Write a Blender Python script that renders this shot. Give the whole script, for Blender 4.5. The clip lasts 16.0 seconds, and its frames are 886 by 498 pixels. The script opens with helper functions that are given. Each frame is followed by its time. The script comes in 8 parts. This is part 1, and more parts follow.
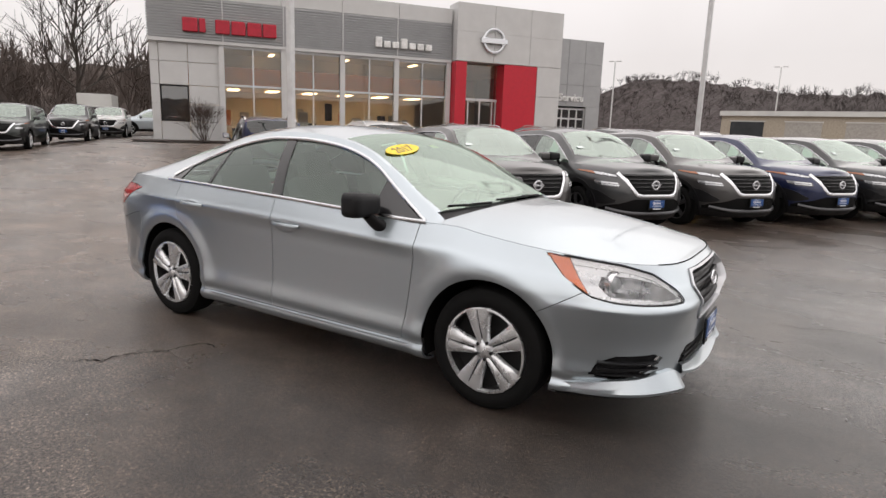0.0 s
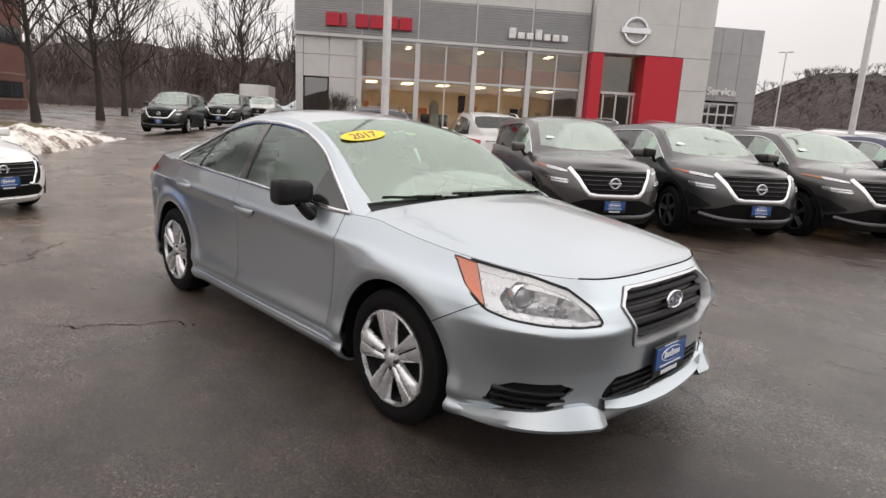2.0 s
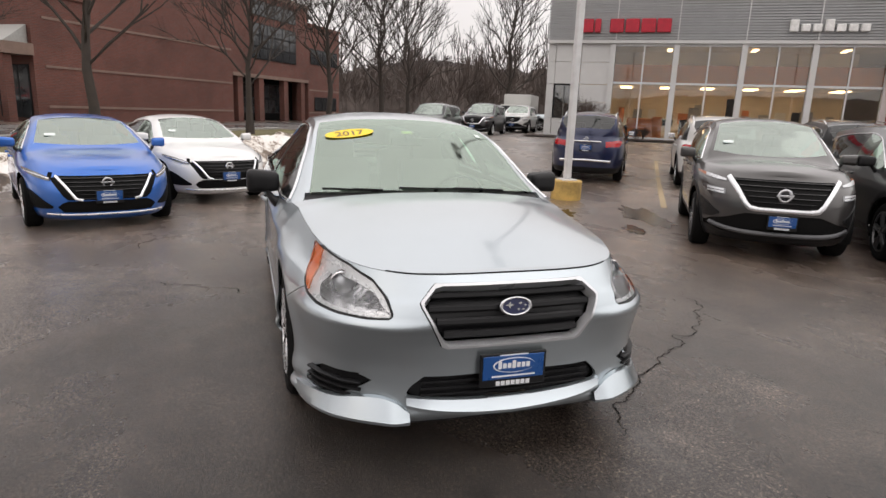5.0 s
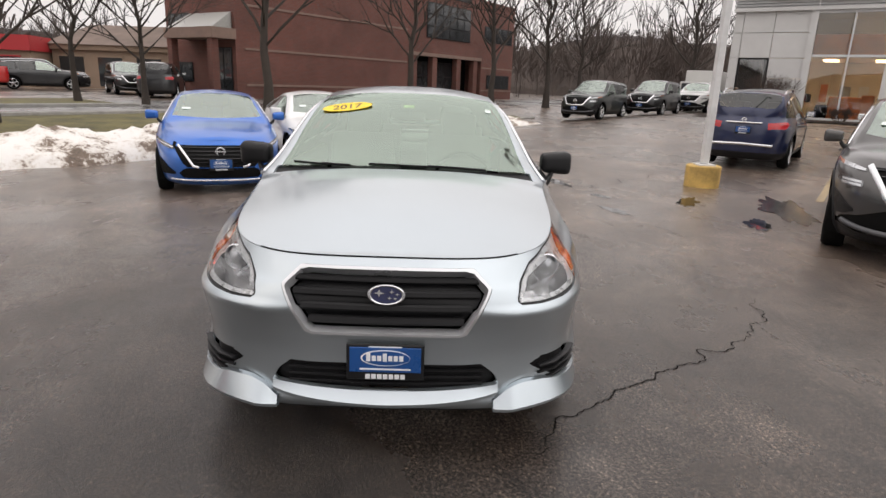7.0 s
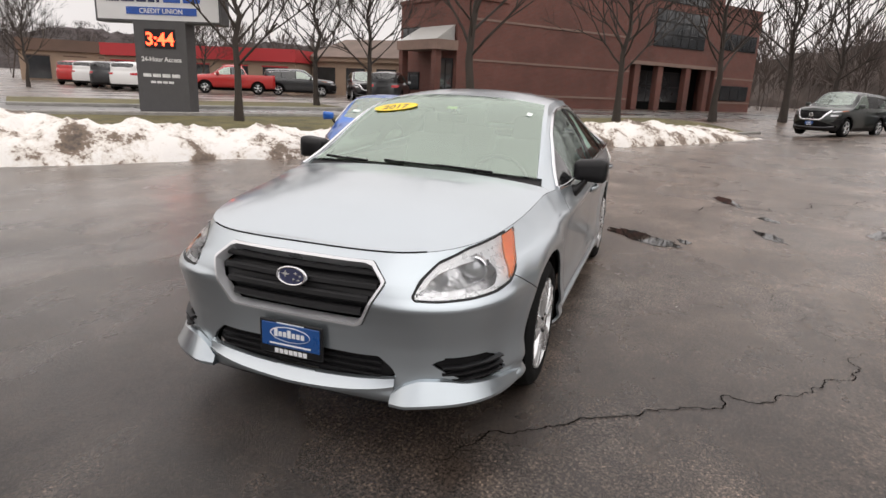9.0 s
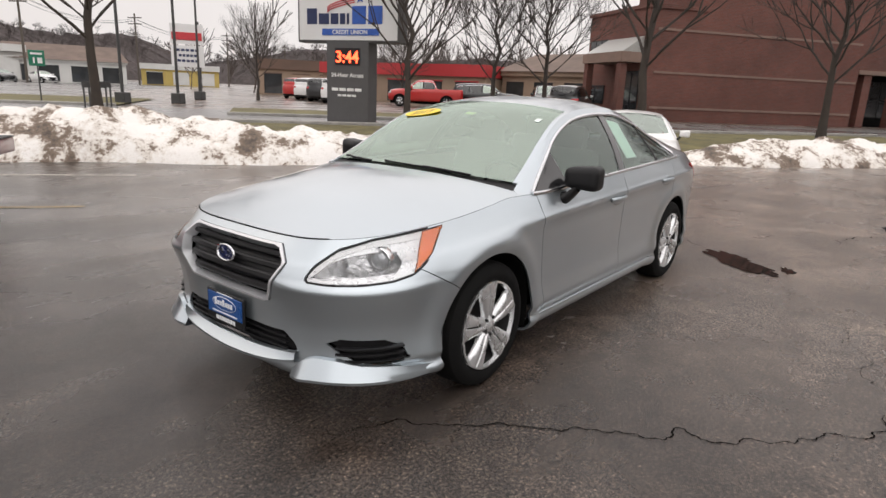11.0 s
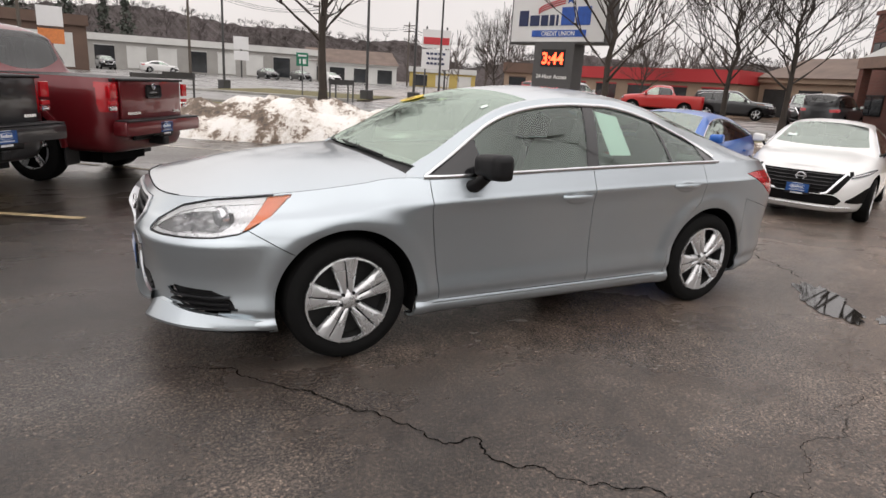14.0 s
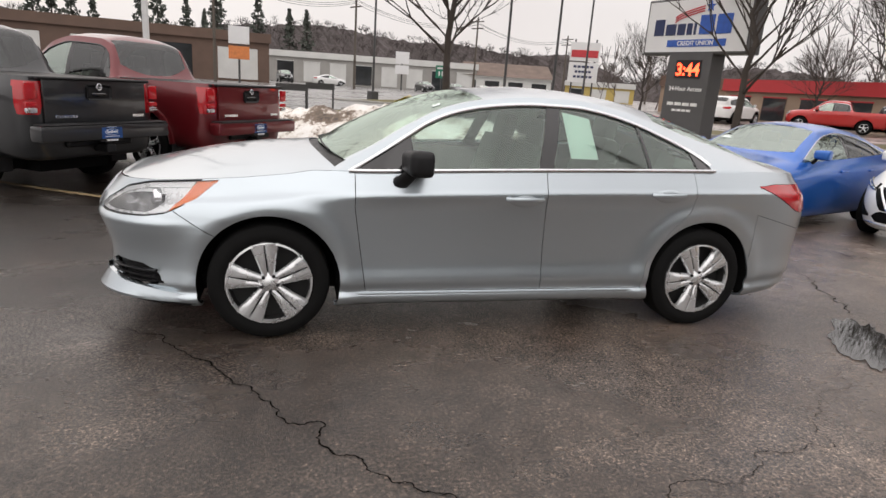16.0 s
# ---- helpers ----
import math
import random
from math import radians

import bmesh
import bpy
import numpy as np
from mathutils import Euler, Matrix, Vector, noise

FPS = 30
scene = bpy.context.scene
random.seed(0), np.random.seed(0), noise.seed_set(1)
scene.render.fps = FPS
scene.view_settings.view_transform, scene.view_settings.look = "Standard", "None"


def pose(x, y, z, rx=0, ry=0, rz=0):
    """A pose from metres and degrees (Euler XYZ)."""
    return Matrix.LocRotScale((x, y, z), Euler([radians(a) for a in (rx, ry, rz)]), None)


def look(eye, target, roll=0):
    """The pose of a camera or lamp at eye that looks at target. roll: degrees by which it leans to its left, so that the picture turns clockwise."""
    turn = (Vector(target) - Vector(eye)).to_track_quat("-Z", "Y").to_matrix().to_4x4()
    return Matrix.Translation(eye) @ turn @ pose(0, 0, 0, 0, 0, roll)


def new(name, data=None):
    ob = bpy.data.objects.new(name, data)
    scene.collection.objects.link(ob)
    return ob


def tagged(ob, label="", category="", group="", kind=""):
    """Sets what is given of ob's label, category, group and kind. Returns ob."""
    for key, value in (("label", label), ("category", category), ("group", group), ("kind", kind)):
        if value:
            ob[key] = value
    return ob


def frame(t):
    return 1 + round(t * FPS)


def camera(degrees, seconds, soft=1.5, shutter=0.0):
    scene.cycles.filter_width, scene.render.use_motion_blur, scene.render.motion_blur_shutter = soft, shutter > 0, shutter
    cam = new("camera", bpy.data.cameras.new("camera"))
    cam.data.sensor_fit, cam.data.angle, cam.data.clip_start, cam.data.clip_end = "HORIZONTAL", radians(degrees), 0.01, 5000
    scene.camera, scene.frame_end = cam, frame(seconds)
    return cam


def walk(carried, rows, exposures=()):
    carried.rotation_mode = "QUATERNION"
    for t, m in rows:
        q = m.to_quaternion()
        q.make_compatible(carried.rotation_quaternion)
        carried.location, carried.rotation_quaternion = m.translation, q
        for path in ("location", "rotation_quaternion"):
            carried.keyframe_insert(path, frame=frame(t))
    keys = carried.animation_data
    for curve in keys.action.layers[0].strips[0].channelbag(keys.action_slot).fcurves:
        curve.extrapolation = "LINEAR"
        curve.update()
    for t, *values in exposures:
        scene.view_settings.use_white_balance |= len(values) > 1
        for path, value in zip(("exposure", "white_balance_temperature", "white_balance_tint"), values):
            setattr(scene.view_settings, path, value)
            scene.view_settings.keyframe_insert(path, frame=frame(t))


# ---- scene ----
cam = camera(72.0, 16.0)
PATH = [
    (0, (2.838, -3.613, 1.481), (1.782, -1.959, 1.098), 2.0),
    (0.5, (3.02, -3.378, 1.493), (1.871, -1.79, 1.094), 2.2),
    (1, (3.243, -3.139, 1.486), (1.985, -1.636, 1.088), 2.5),
    (1.5, (3.392, -2.915, 1.472), (2.056, -1.485, 1.06), 2.9),
    (2, (3.521, -2.64, 1.485), (2.115, -1.283, 1.062), 3.1),
    (2.5, (3.714, -2.382, 1.469), (2.207, -1.139, 1.042), 3.0),
    (3, (3.895, -2.14, 1.471), (2.297, -1.01, 1.055), 2.7),
    (3.5, (4.022, -1.86, 1.481), (2.362, -0.829, 1.055), 2.9),
    (4, (4.217, -1.628, 1.485), (2.48, -0.743, 1.039), 3.1),
    (4.2, (4.332, -1.514, 1.495), (2.565, -0.686, 1.058), 3.1),
    (6.3, (4.621, -0.27, 1.512), (2.708, 0.011, 1.001), 1.52),
    (6.5, (4.568, -0.137, 1.505), (2.651, 0.097, 0.984), 1.93),
    (7, (4.54, 0.154, 1.517), (2.61, 0.203, 0.994), 2.16),
    (7.5, (4.581, 0.526, 1.513), (2.654, 0.374, 1.003), 2.16),
    (8, (4.537, 0.774, 1.501), (2.629, 0.46, 0.991), 2.19),
    (8.5, (4.418, 1.054, 1.514), (2.545, 0.58, 0.997), 2.52),
    (9, (4.361, 1.372, 1.512), (2.541, 0.728, 0.991), 2.59),
    (9.2, (4.34, 1.499, 1.514), (2.54, 0.796, 1.0), 2.66),
    (11.3, (3.744, 2.642, 1.507), (2.257, 1.404, 1.0), 2.5),
    (11.5, (3.64, 2.725, 1.503), (2.179, 1.457, 0.994), 2.6),
    (12, (3.421, 2.921, 1.514), (2.063, 1.544, 1.004), 3.3),
    (12.5, (3.226, 3.234, 1.506), (1.985, 1.745, 1.012), 3.6),
    (13, (3.001, 3.419, 1.488), (1.857, 1.855, 0.993), 3.2),
    (13.5, (2.713, 3.548, 1.501), (1.663, 1.927, 0.981), 3.4),
    (14, (2.435, 3.763, 1.481), (1.494, 2.079, 0.952), 3.7),
    (14.5, (2.169, 3.915, 1.474), (1.34, 2.173, 0.95), 3.6),
    (15, (1.86, 3.981, 1.477), (1.113, 2.204, 0.944), 3.8),
    (15.5, (1.587, 4.094, 1.469), (0.968, 2.27, 0.934), 3.9),
    (16, (1.266, 4.246, 1.471), (0.778, 2.377, 0.952), 4.0),
]
walk(cam, [(t, look(eye, target, roll)) for t, eye, target, roll in PATH])

# ---- light ----
world = bpy.data.worlds.new("overcast_sky")
scene.world = world
world.use_nodes = True
wn, wl = world.node_tree.nodes, world.node_tree.links
wn.clear()
sky = wn.new("ShaderNodeTexSky")
sky.sky_type, sky.sun_disc = "NISHITA", False
sky.sun_elevation, sky.sun_rotation = radians(38), radians(150)
sky.air_density, sky.dust_density, sky.ozone_density = 1.0, 6.0, 1.0
cloud = wn.new("ShaderNodeMix")
cloud.data_type = "RGBA"
cloud.inputs[0].default_value = 0.93
wl.new(sky.outputs[0], cloud.inputs[6])
deck_noise = wn.new("ShaderNodeTexNoise")
deck_noise.inputs["Scale"].default_value = 2.2
deck_noise.inputs["Detail"].default_value = 5
deck_ramp = wn.new("ShaderNodeValToRGB")
deck_ramp.color_ramp.elements[0].position, deck_ramp.color_ramp.elements[1].position = 0.3, 0.75
deck_ramp.color_ramp.elements[0].color = (8.3, 7.75, 7.6, 1)
deck_ramp.color_ramp.elements[1].color = (9.6, 9.1, 9.0, 1)
wl.new(deck_noise.outputs[0], deck_ramp.inputs[0])
# an overcast deck is about twice as bright overhead as at the horizon
deck_co = wn.new("ShaderNodeTexCoord")
deck_sep = wn.new("ShaderNodeSeparateXYZ")
wl.new(deck_co.outputs["Generated"], deck_sep.inputs[0])
deck_rise = wn.new("ShaderNodeMapRange")
deck_rise.inputs["From Min"].default_value, deck_rise.inputs["From Max"].default_value = 0.12, 0.9
deck_rise.inputs["To Min"].default_value, deck_rise.inputs["To Max"].default_value = 1.0, 1.85
wl.new(deck_sep.outputs[2], deck_rise.inputs["Value"])
deck_mul = wn.new("ShaderNodeVectorMath")
deck_mul.operation = "SCALE"
wl.new(deck_ramp.outputs[0], deck_mul.inputs[0])
wl.new(deck_rise.outputs[0], deck_mul.inputs["Scale"])
wl.new(deck_mul.outputs[0], cloud.inputs[7])
back = wn.new("ShaderNodeBackground")
back.inputs["Strength"].default_value = 0.105
wl.new(cloud.outputs[2], back.inputs["Color"])
wout = wn.new("ShaderNodeOutputWorld")
wl.new(back.outputs[0], wout.inputs[0])

sun_data = bpy.data.lights.new("sun", "SUN")
sun_data.energy, sun_data.angle, sun_data.color = 0.6, radians(80), (1.0, 0.97, 0.93)
sun = new("sun", sun_data)
sun.matrix_world = pose(0, 0, 30, 52, 0, 150)


# ---- materials ----
def mat(name):
    m = bpy.data.materials.new(name)
    m.use_nodes = True
    nt = m.node_tree
    return m, nt.nodes, nt.links, nt.nodes["Principled BSDF"]


def put(node, **values):
    for key, value in values.items():
        node.inputs[key.replace("_", " ")].default_value = value


def rgb(c):
    return (*c, 1.0) if len(c) == 3 else c


def noise_tex(n, l, scale, detail=4.0, rough=0.6, coords="Object", stretch=None):
    co = n.new("ShaderNodeTexCoord")
    tex = n.new("ShaderNodeTexNoise")
    put(tex, Scale=scale, Detail=detail, Roughness=rough)
    if stretch:
        mp = n.new("ShaderNodeMapping")
        mp.inputs["Scale"].default_value = stretch
        l.new(co.outputs[coords], mp.inputs[0])
        l.new(mp.outputs[0], tex.inputs[0])
    else:
        l.new(co.outputs[coords], tex.inputs[0])
    return tex


def ramp(n, l, src, stops):
    r = n.new("ShaderNodeValToRGB")
    els = r.color_ramp.elements
    while len(els) < len(stops):
        els.new(0.5)
    for e, (pos, c) in zip(els, stops):
        e.position, e.color = pos, rgb(c)
    l.new(src, r.inputs[0])
    return r


def plain(name, color, rough=0.5, metal=0.0, vary=0.18, scale=6.0, bump=0.0, bump_scale=60.0, coat=0.0, spec=0.5, rvary=0.1):
    """A surface with large stains and a fine grain."""
    m, n, l, b = mat(name)
    big = noise_tex(n, l, scale, 5)
    lo = [max(0, c * (1 - vary)) for c in color]
    hi = [min(1, c * (1 + vary)) for c in color]
    r = ramp(n, l, big.outputs[0], [(0.3, lo), (0.7, hi)])
    l.new(r.outputs[0], b.inputs["Base Color"])
    put(b, Metallic=metal)
    b.inputs["Specular IOR Level"].default_value = spec
    b.inputs["Coat Weight"].default_value = coat
    b.inputs["Coat Roughness"].default_value = 0.04
    rr = ramp(n, l, big.outputs[0], [(0.3, (max(0.02, rough - rvary),) * 3), (0.7, (min(1, rough + rvary),) * 3)])
    l.new(rr.outputs[0], b.inputs["Roughness"])
    if bump:
        fine = noise_tex(n, l, bump_scale, 3)
        bp = n.new("ShaderNodeBump")
        put(bp, Strength=bump, Distance=0.01)
        l.new(fine.outputs[0], bp.inputs["Height"])
        l.new(bp.outputs[0], b.inputs["Normal"])
    return m


def paint(name, color, metal=0.55, rough=0.32, flake=0.06):
    """Car paint: metal flakes under a clear coat, with a film of rain dirt."""
    m, n, l, b = mat(name)
    fl = noise_tex(n, l, 900, 1)
    dirt = noise_tex(n, l, 3.5, 6)
    r = ramp(n, l, fl.outputs[0], [(0.35, [c * (1 - flake) for c in color]), (0.65, [min(1, c * (1 + flake)) for c in color])])
    mx = n.new("ShaderNodeMix")
    mx.data_type = "RGBA"
    dr = ramp(n, l, dirt.outputs[0], [(0.5, (0, 0, 0)), (0.8, (0.03, 0.03, 0.03))])
    l.new(dr.outputs[0], mx.inputs[0])
    l.new(r.outputs[0], mx.inputs[6])
    mx.inputs[7].default_value = (0.22, 0.21, 0.2, 1)
    l.new(mx.outputs[2], b.inputs["Base Color"])
    put(b, Metallic=metal)
    rr = ramp(n, l, dirt.outputs[0], [(0.4, (rough,) * 3), (0.8, (rough + 0.05,) * 3)])
    l.new(rr.outputs[0], b.inputs["Roughness"])
    b.inputs["Coat Weight"].default_value = 0.9
    drops = noise_tex(n, l, 55, 2)
    cr = ramp(n, l, drops.outputs[0], [(0.45, (0.03,) * 3), (0.75, (0.13,) * 3)])
    l.new(cr.outputs[0], b.inputs["Coat Roughness"])
    bp = n.new("ShaderNodeBump")
    put(bp, Strength=0.012, Distance=0.002)
    l.new(drops.outputs[0], bp.inputs["Height"])
    l.new(bp.outputs[0], b.inputs["Coat Normal"])
    return m


def glass(name, tint=(0.75, 0.82, 0.8), rough=0.02, base=0.06, sheen=None):
    """Window glass: clear with its own tint, glossy at a flat angle."""
    m, n, l, b = mat(name)
    out = n["Material Output"]
    n.remove(b)
    tr = n.new("ShaderNodeBsdfTransparent")
    tr.inputs[0].default_value = rgb(tint)
    gl = n.new("ShaderNodeBsdfGlossy")
    gl.inputs["Roughness"].default_value = rough
    gl.inputs["Color"].default_value = rgb(sheen or [0.75 + 0.25 * c for c in tint])
    fr = n.new("ShaderNodeFresnel")
    fr.inputs["IOR"].default_value = 1.5
    ad = n.new("ShaderNodeMath")
    ad.inputs[1].default_value = base
    l.new(fr.outputs[0], ad.inputs[0])
    mx = n.new("ShaderNodeMixShader")
    l.new(ad.outputs[0], mx.inputs[0])
    l.new(tr.outputs[0], mx.inputs[1])
    l.new(gl.outputs[0], mx.inputs[2])
    l.new(mx.outputs[0], out.inputs[0])
    return m


def glow(name, color, strength):
    m, n, l, b = mat(name)
    put(b, Roughness=0.4)
    b.inputs["Base Color"].default_value = rgb(color)
    b.inputs["Emission Color"].default_value = rgb(color)
    b.inputs["Emission Strength"].default_value = strength
    return m


def asphalt_mat():
    """Wet asphalt: brown-grey binder, light stones, damp patches and smoother sealed areas."""
    m, n, l, b = mat("wet_asphalt")
    grain = noise_tex(n, l, 62, 5, 0.8)
    mottle = noise_tex(n, l, 7, 5, 0.7)
    mid = noise_tex(n, l, 0.9, 8, 0.66)
    wet = noise_tex(n, l, 0.3, 7, 0.62, stretch=(1.0, 1.6, 1.0))
    co = n.new("ShaderNodeTexCoord")
    stones = n.new("ShaderNodeTexVoronoi")
    put(stones, Scale=120.0)
    l.new(co.outputs["Object"], stones.inputs["Vector"])
    sep = n.new("ShaderNodeSeparateColor")
    l.new(stones.outputs["Color"], sep.inputs[0])
    tone = ramp(n, l, mid.outputs[0], [(0.3, (0.024, 0.0185, 0.0155)), (0.5, (0.043, 0.0335, 0.0275)), (0.72, (0.08, 0.063, 0.052))])
    speck = ramp(n, l, grain.outputs[0], [(0.38, (0.25, 0.25, 0.25)), (0.5, (0.85, 0.85, 0.85)), (0.62, (2.3, 2.25, 2.2))])
    light = ramp(n, l, sep.outputs[0], [(0.0, (0.7, 0.7, 0.7)), (0.6, (1.0, 1.0, 1.0)), (0.9, (1.35, 1.32, 1.3)), (0.985, (2.4, 2.35, 2.25))])
    mul = n.new("ShaderNodeMix")
    mul.data_type, mul.blend_type = "RGBA", "MULTIPLY"
    mul.inputs[0].default_value = 1
    l.new(tone.outputs[0], mul.inputs[6])
    l.new(speck.outputs[0], mul.inputs[7])
    mul2 = n.new("ShaderNodeMix")
    mul2.data_type, mul2.blend_type = "RGBA", "MULTIPLY"
    mul2.inputs[0].default_value = 1
    l.new(mul.outputs[2], mul2.inputs[6])
    l.new(light.outputs[0], mul2.inputs[7])
    # sky sheen put into the base colour: paler towards the lanes, darker ahead
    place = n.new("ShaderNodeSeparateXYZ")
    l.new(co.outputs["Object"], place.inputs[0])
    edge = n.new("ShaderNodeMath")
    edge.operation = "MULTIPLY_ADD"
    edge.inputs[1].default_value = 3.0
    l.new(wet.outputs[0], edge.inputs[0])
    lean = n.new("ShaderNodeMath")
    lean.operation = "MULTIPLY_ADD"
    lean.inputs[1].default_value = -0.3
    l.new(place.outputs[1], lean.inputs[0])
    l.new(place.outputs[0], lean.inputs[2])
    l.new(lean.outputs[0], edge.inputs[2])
    sheen_gain = n.new("ShaderNodeMapRange")
    put(sheen_gain, From_Min=5.0, From_Max=-2.4, To_Min=0.48, To_Max=3.0)
    l.new(edge.outputs[0], sheen_gain.inputs["Value"])
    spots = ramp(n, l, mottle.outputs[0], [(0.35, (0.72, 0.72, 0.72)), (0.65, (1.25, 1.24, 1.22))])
    sheen_toned = n.new("ShaderNodeVectorMath")
    sheen_toned.operation = "SCALE"
    l.new(mul2.outputs[2], sheen_toned.inputs[0])
    l.new(sheen_gain.outputs[0], sheen_toned.inputs["Scale"])
    mul3 = n.new("ShaderNodeMix")
    mul3.data_type, mul3.blend_type = "RGBA", "MULTIPLY"
    mul3.inputs[0].default_value = 1
    l.new(sheen_toned.outputs[0], mul3.inputs[6])
    l.new(spots.outputs[0], mul3.inputs[7])
    l.new(mul3.outputs[2], b.inputs["Base Color"])
    rough = ramp(n, l, wet.outputs[0], [(0.36, (0.08,) * 3), (0.46, (0.25,) * 3), (0.7, (0.46,) * 3)])
    l.new(rough.outputs[0], b.inputs["Roughness"])
    b.inputs["Specular IOR Level"].default_value = 0.5
    b.inputs["Coat Weight"].default_value = 0.55
    b.inputs["Coat Roughness"].default_value = 0.3
    b.inputs["Coat IOR"].default_value = 1.33
    damp = ramp(n, l, wet.outputs[0], [(0.36, (0.15,) * 3), (0.6, (1.0,) * 3)])
    bp = n.new("ShaderNodeBump")
    put(bp, Distance=0.015)
    l.new(damp.outputs[0], bp.inputs["Strength"])
    l.new(grain.outputs[0], bp.inputs["Height"])
    l.new(bp.outputs[0], b.inputs["Normal"])
    return m


ASPHALT = asphalt_mat()
SILVER = paint("silver_paint", (0.465, 0.518, 0.553), 0.86, 0.28, 0.03)
WHITE_P = paint("white_paint", (0.78, 0.78, 0.77), 0.0, 0.3, 0.01)
BLUE_P = paint("bright_blue_paint", (0.02, 0.13, 0.5), 0.45, 0.3)
NAVY_P = paint("navy_paint", (0.009, 0.016, 0.06), 0.4, 0.3)
GREY_P = paint("gunmetal_paint", (0.05, 0.051, 0.053), 0.55, 0.32)
BROWN_P = paint("warm_grey_paint", (0.06, 0.057, 0.056), 0.5, 0.33)
BLACK_P = paint("black_paint", (0.012, 0.013, 0.015), 0.1, 0.28)
GREEN_P = paint("dark_green_grey_paint", (0.02, 0.026, 0.024), 0.3, 0.3)
RED_P = paint("dark_red_paint", (0.13, 0.008, 0.012), 0.35, 0.3)
FIRE_P = paint("red_paint", (0.45, 0.015, 0.012), 0.1, 0.3)
GLASS = glass("window_glass", (0.72, 0.9, 0.78), 0.05, 0.26, (0.84, 0.94, 0.87))
SCREEN = glass("green_windscreen_glass", (0.72, 0.9, 0.76), 0.06, 0.25, (0.8, 0.93, 0.83))
TINT = glass("tinted_glass", (0.25, 0.28, 0.28))
LENS = glass("clear_lens", (0.94, 0.95, 0.96), 0.03, 0.03)
CHROME = plain("chrome", (0.72, 0.73, 0.75), 0.14, 1.0, 0.04, rvary=0.05)
BRIGHT = plain("bright_reflector", (0.8, 0.8, 0.82), 0.22, 1.0, 0.05)
ALLOY = plain("painted_wheel_cover", (0.68, 0.69, 0.7), 0.27, 0.75, 0.06, coat=0.4)
RUBBER = plain("tyre_rubber", (0.008, 0.008, 0.008), 0.85, 0, 0.25, 20, 0.25, 120, spec=0.12)
BLACK = plain("black_plastic", (0.009, 0.009, 0.01), 0.45, 0, 0.2, 14, 0.1, 200, spec=0.3)
GLOSS_BLACK = plain("gloss_black_trim", (0.008, 0.008, 0.009), 0.16, 0, 0.1, coat=0.5)
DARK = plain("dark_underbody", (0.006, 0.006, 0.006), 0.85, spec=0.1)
MESH = plain("black_grille_mesh", (0.006, 0.006, 0.006), 0.7, 0, 0.3, 40, 0.6, 90, spec=0.12)
LAMP_DARK = plain("smoked_lamp", (0.2, 0.205, 0.21), 0.2, 0.8, 0.45, 30, 0.3, 40, coat=0.3)
LAMP_BOWL = plain("lamp_reflector", (0.78, 0.785, 0.79), 0.3, 0.5, 0.08, 26, 0.1, 60)
LAMP_FACET = plain("chromed_lamp_pocket", (0.58, 0.58, 0.585), 0.16, 0.95, 0.4, 22, 0.6, 26)
SIDE_GLASS = glass("side_window_glass", (0.78, 0.9, 0.84), 0.06, 0.07, (0.86, 0.95, 0.9))
SATIN = plain("satin_silver", (0.62, 0.63, 0.65), 0.34, 0.6, 0.04)
DARK_ALLOY = plain("dark_alloy", (0.09, 0.09, 0.095), 0.35, 0.6, 0.1)
CABIN = plain("grey_cloth", (0.16, 0.162, 0.155), 0.85, 0, 0.2, 20, 0.2, 300)
CABIN_L = plain("light_grey_lining", (0.42, 0.41, 0.38), 0.85, 0, 0.1)
AMBER_DULL = plain("dull_amber_lens", (0.5, 0.2, 0.11), 0.2, 0, 0.1, coat=0.5)
AMBER = plain("amber_lens", (0.85, 0.2, 0.03), 0.15, 0, 0.05, coat=0.6)
TAIL = plain("red_lens", (0.42, 0.008, 0.014), 0.14, 0, 0.08, coat=0.7)
PLATE_B = plain("blue_plate_face", (0.012, 0.07, 0.25), 0.3, 0, 0.06)
PLATE_W = plain("white_print", (0.75, 0.76, 0.78), 0.45, 0, 0.05)
YELLOW = plain("yellow_sticker", (0.85, 0.62, 0.02), 0.4, 0, 0.04)
INK = plain("dark_ink", (0.16, 0.1, 0.05), 0.5)
PAPER = plain("paper_sheet", (0.72, 0.8, 0.76), 0.7, 0, 0.05)


# ---- building helpers ----
def part(name, bm, material, parent=None, label="", smooth=False, angle=40):
    """Links a bmesh as one mesh object, under a thing or a part."""
    bmesh.ops.recalc_face_normals(bm, faces=bm.faces)
    mats = material if isinstance(material, (list, tuple)) else [material]
    if "glass" in mats[0].name or "lens" in mats[0].name:
        # panes face outwards, away from the middle of the car
        if sum(f.normal.dot(f.calc_center_median() - Vector((0, 0, 0.6))) * f.calc_area() for f in bm.faces) < 0:
            bmesh.ops.reverse_faces(bm, faces=bm.faces)
    me = bpy.data.meshes.new(name)
    bm.to_mesh(me)
    bm.free()
    for m in mats:
        me.materials.append(m)
    if smooth:
        me.shade_smooth()
        me.set_sharp_from_angle(angle=radians(angle))
    ob = new(name, me)
    ob.parent = parent
    if label:
        ob["label"] = label
    return ob


def thing(name, label, category, m=None, group="", kind=""):
    ob = tagged(new(name), label, category, group, kind)
    if m is not None:
        ob.matrix_basis = m
    return ob


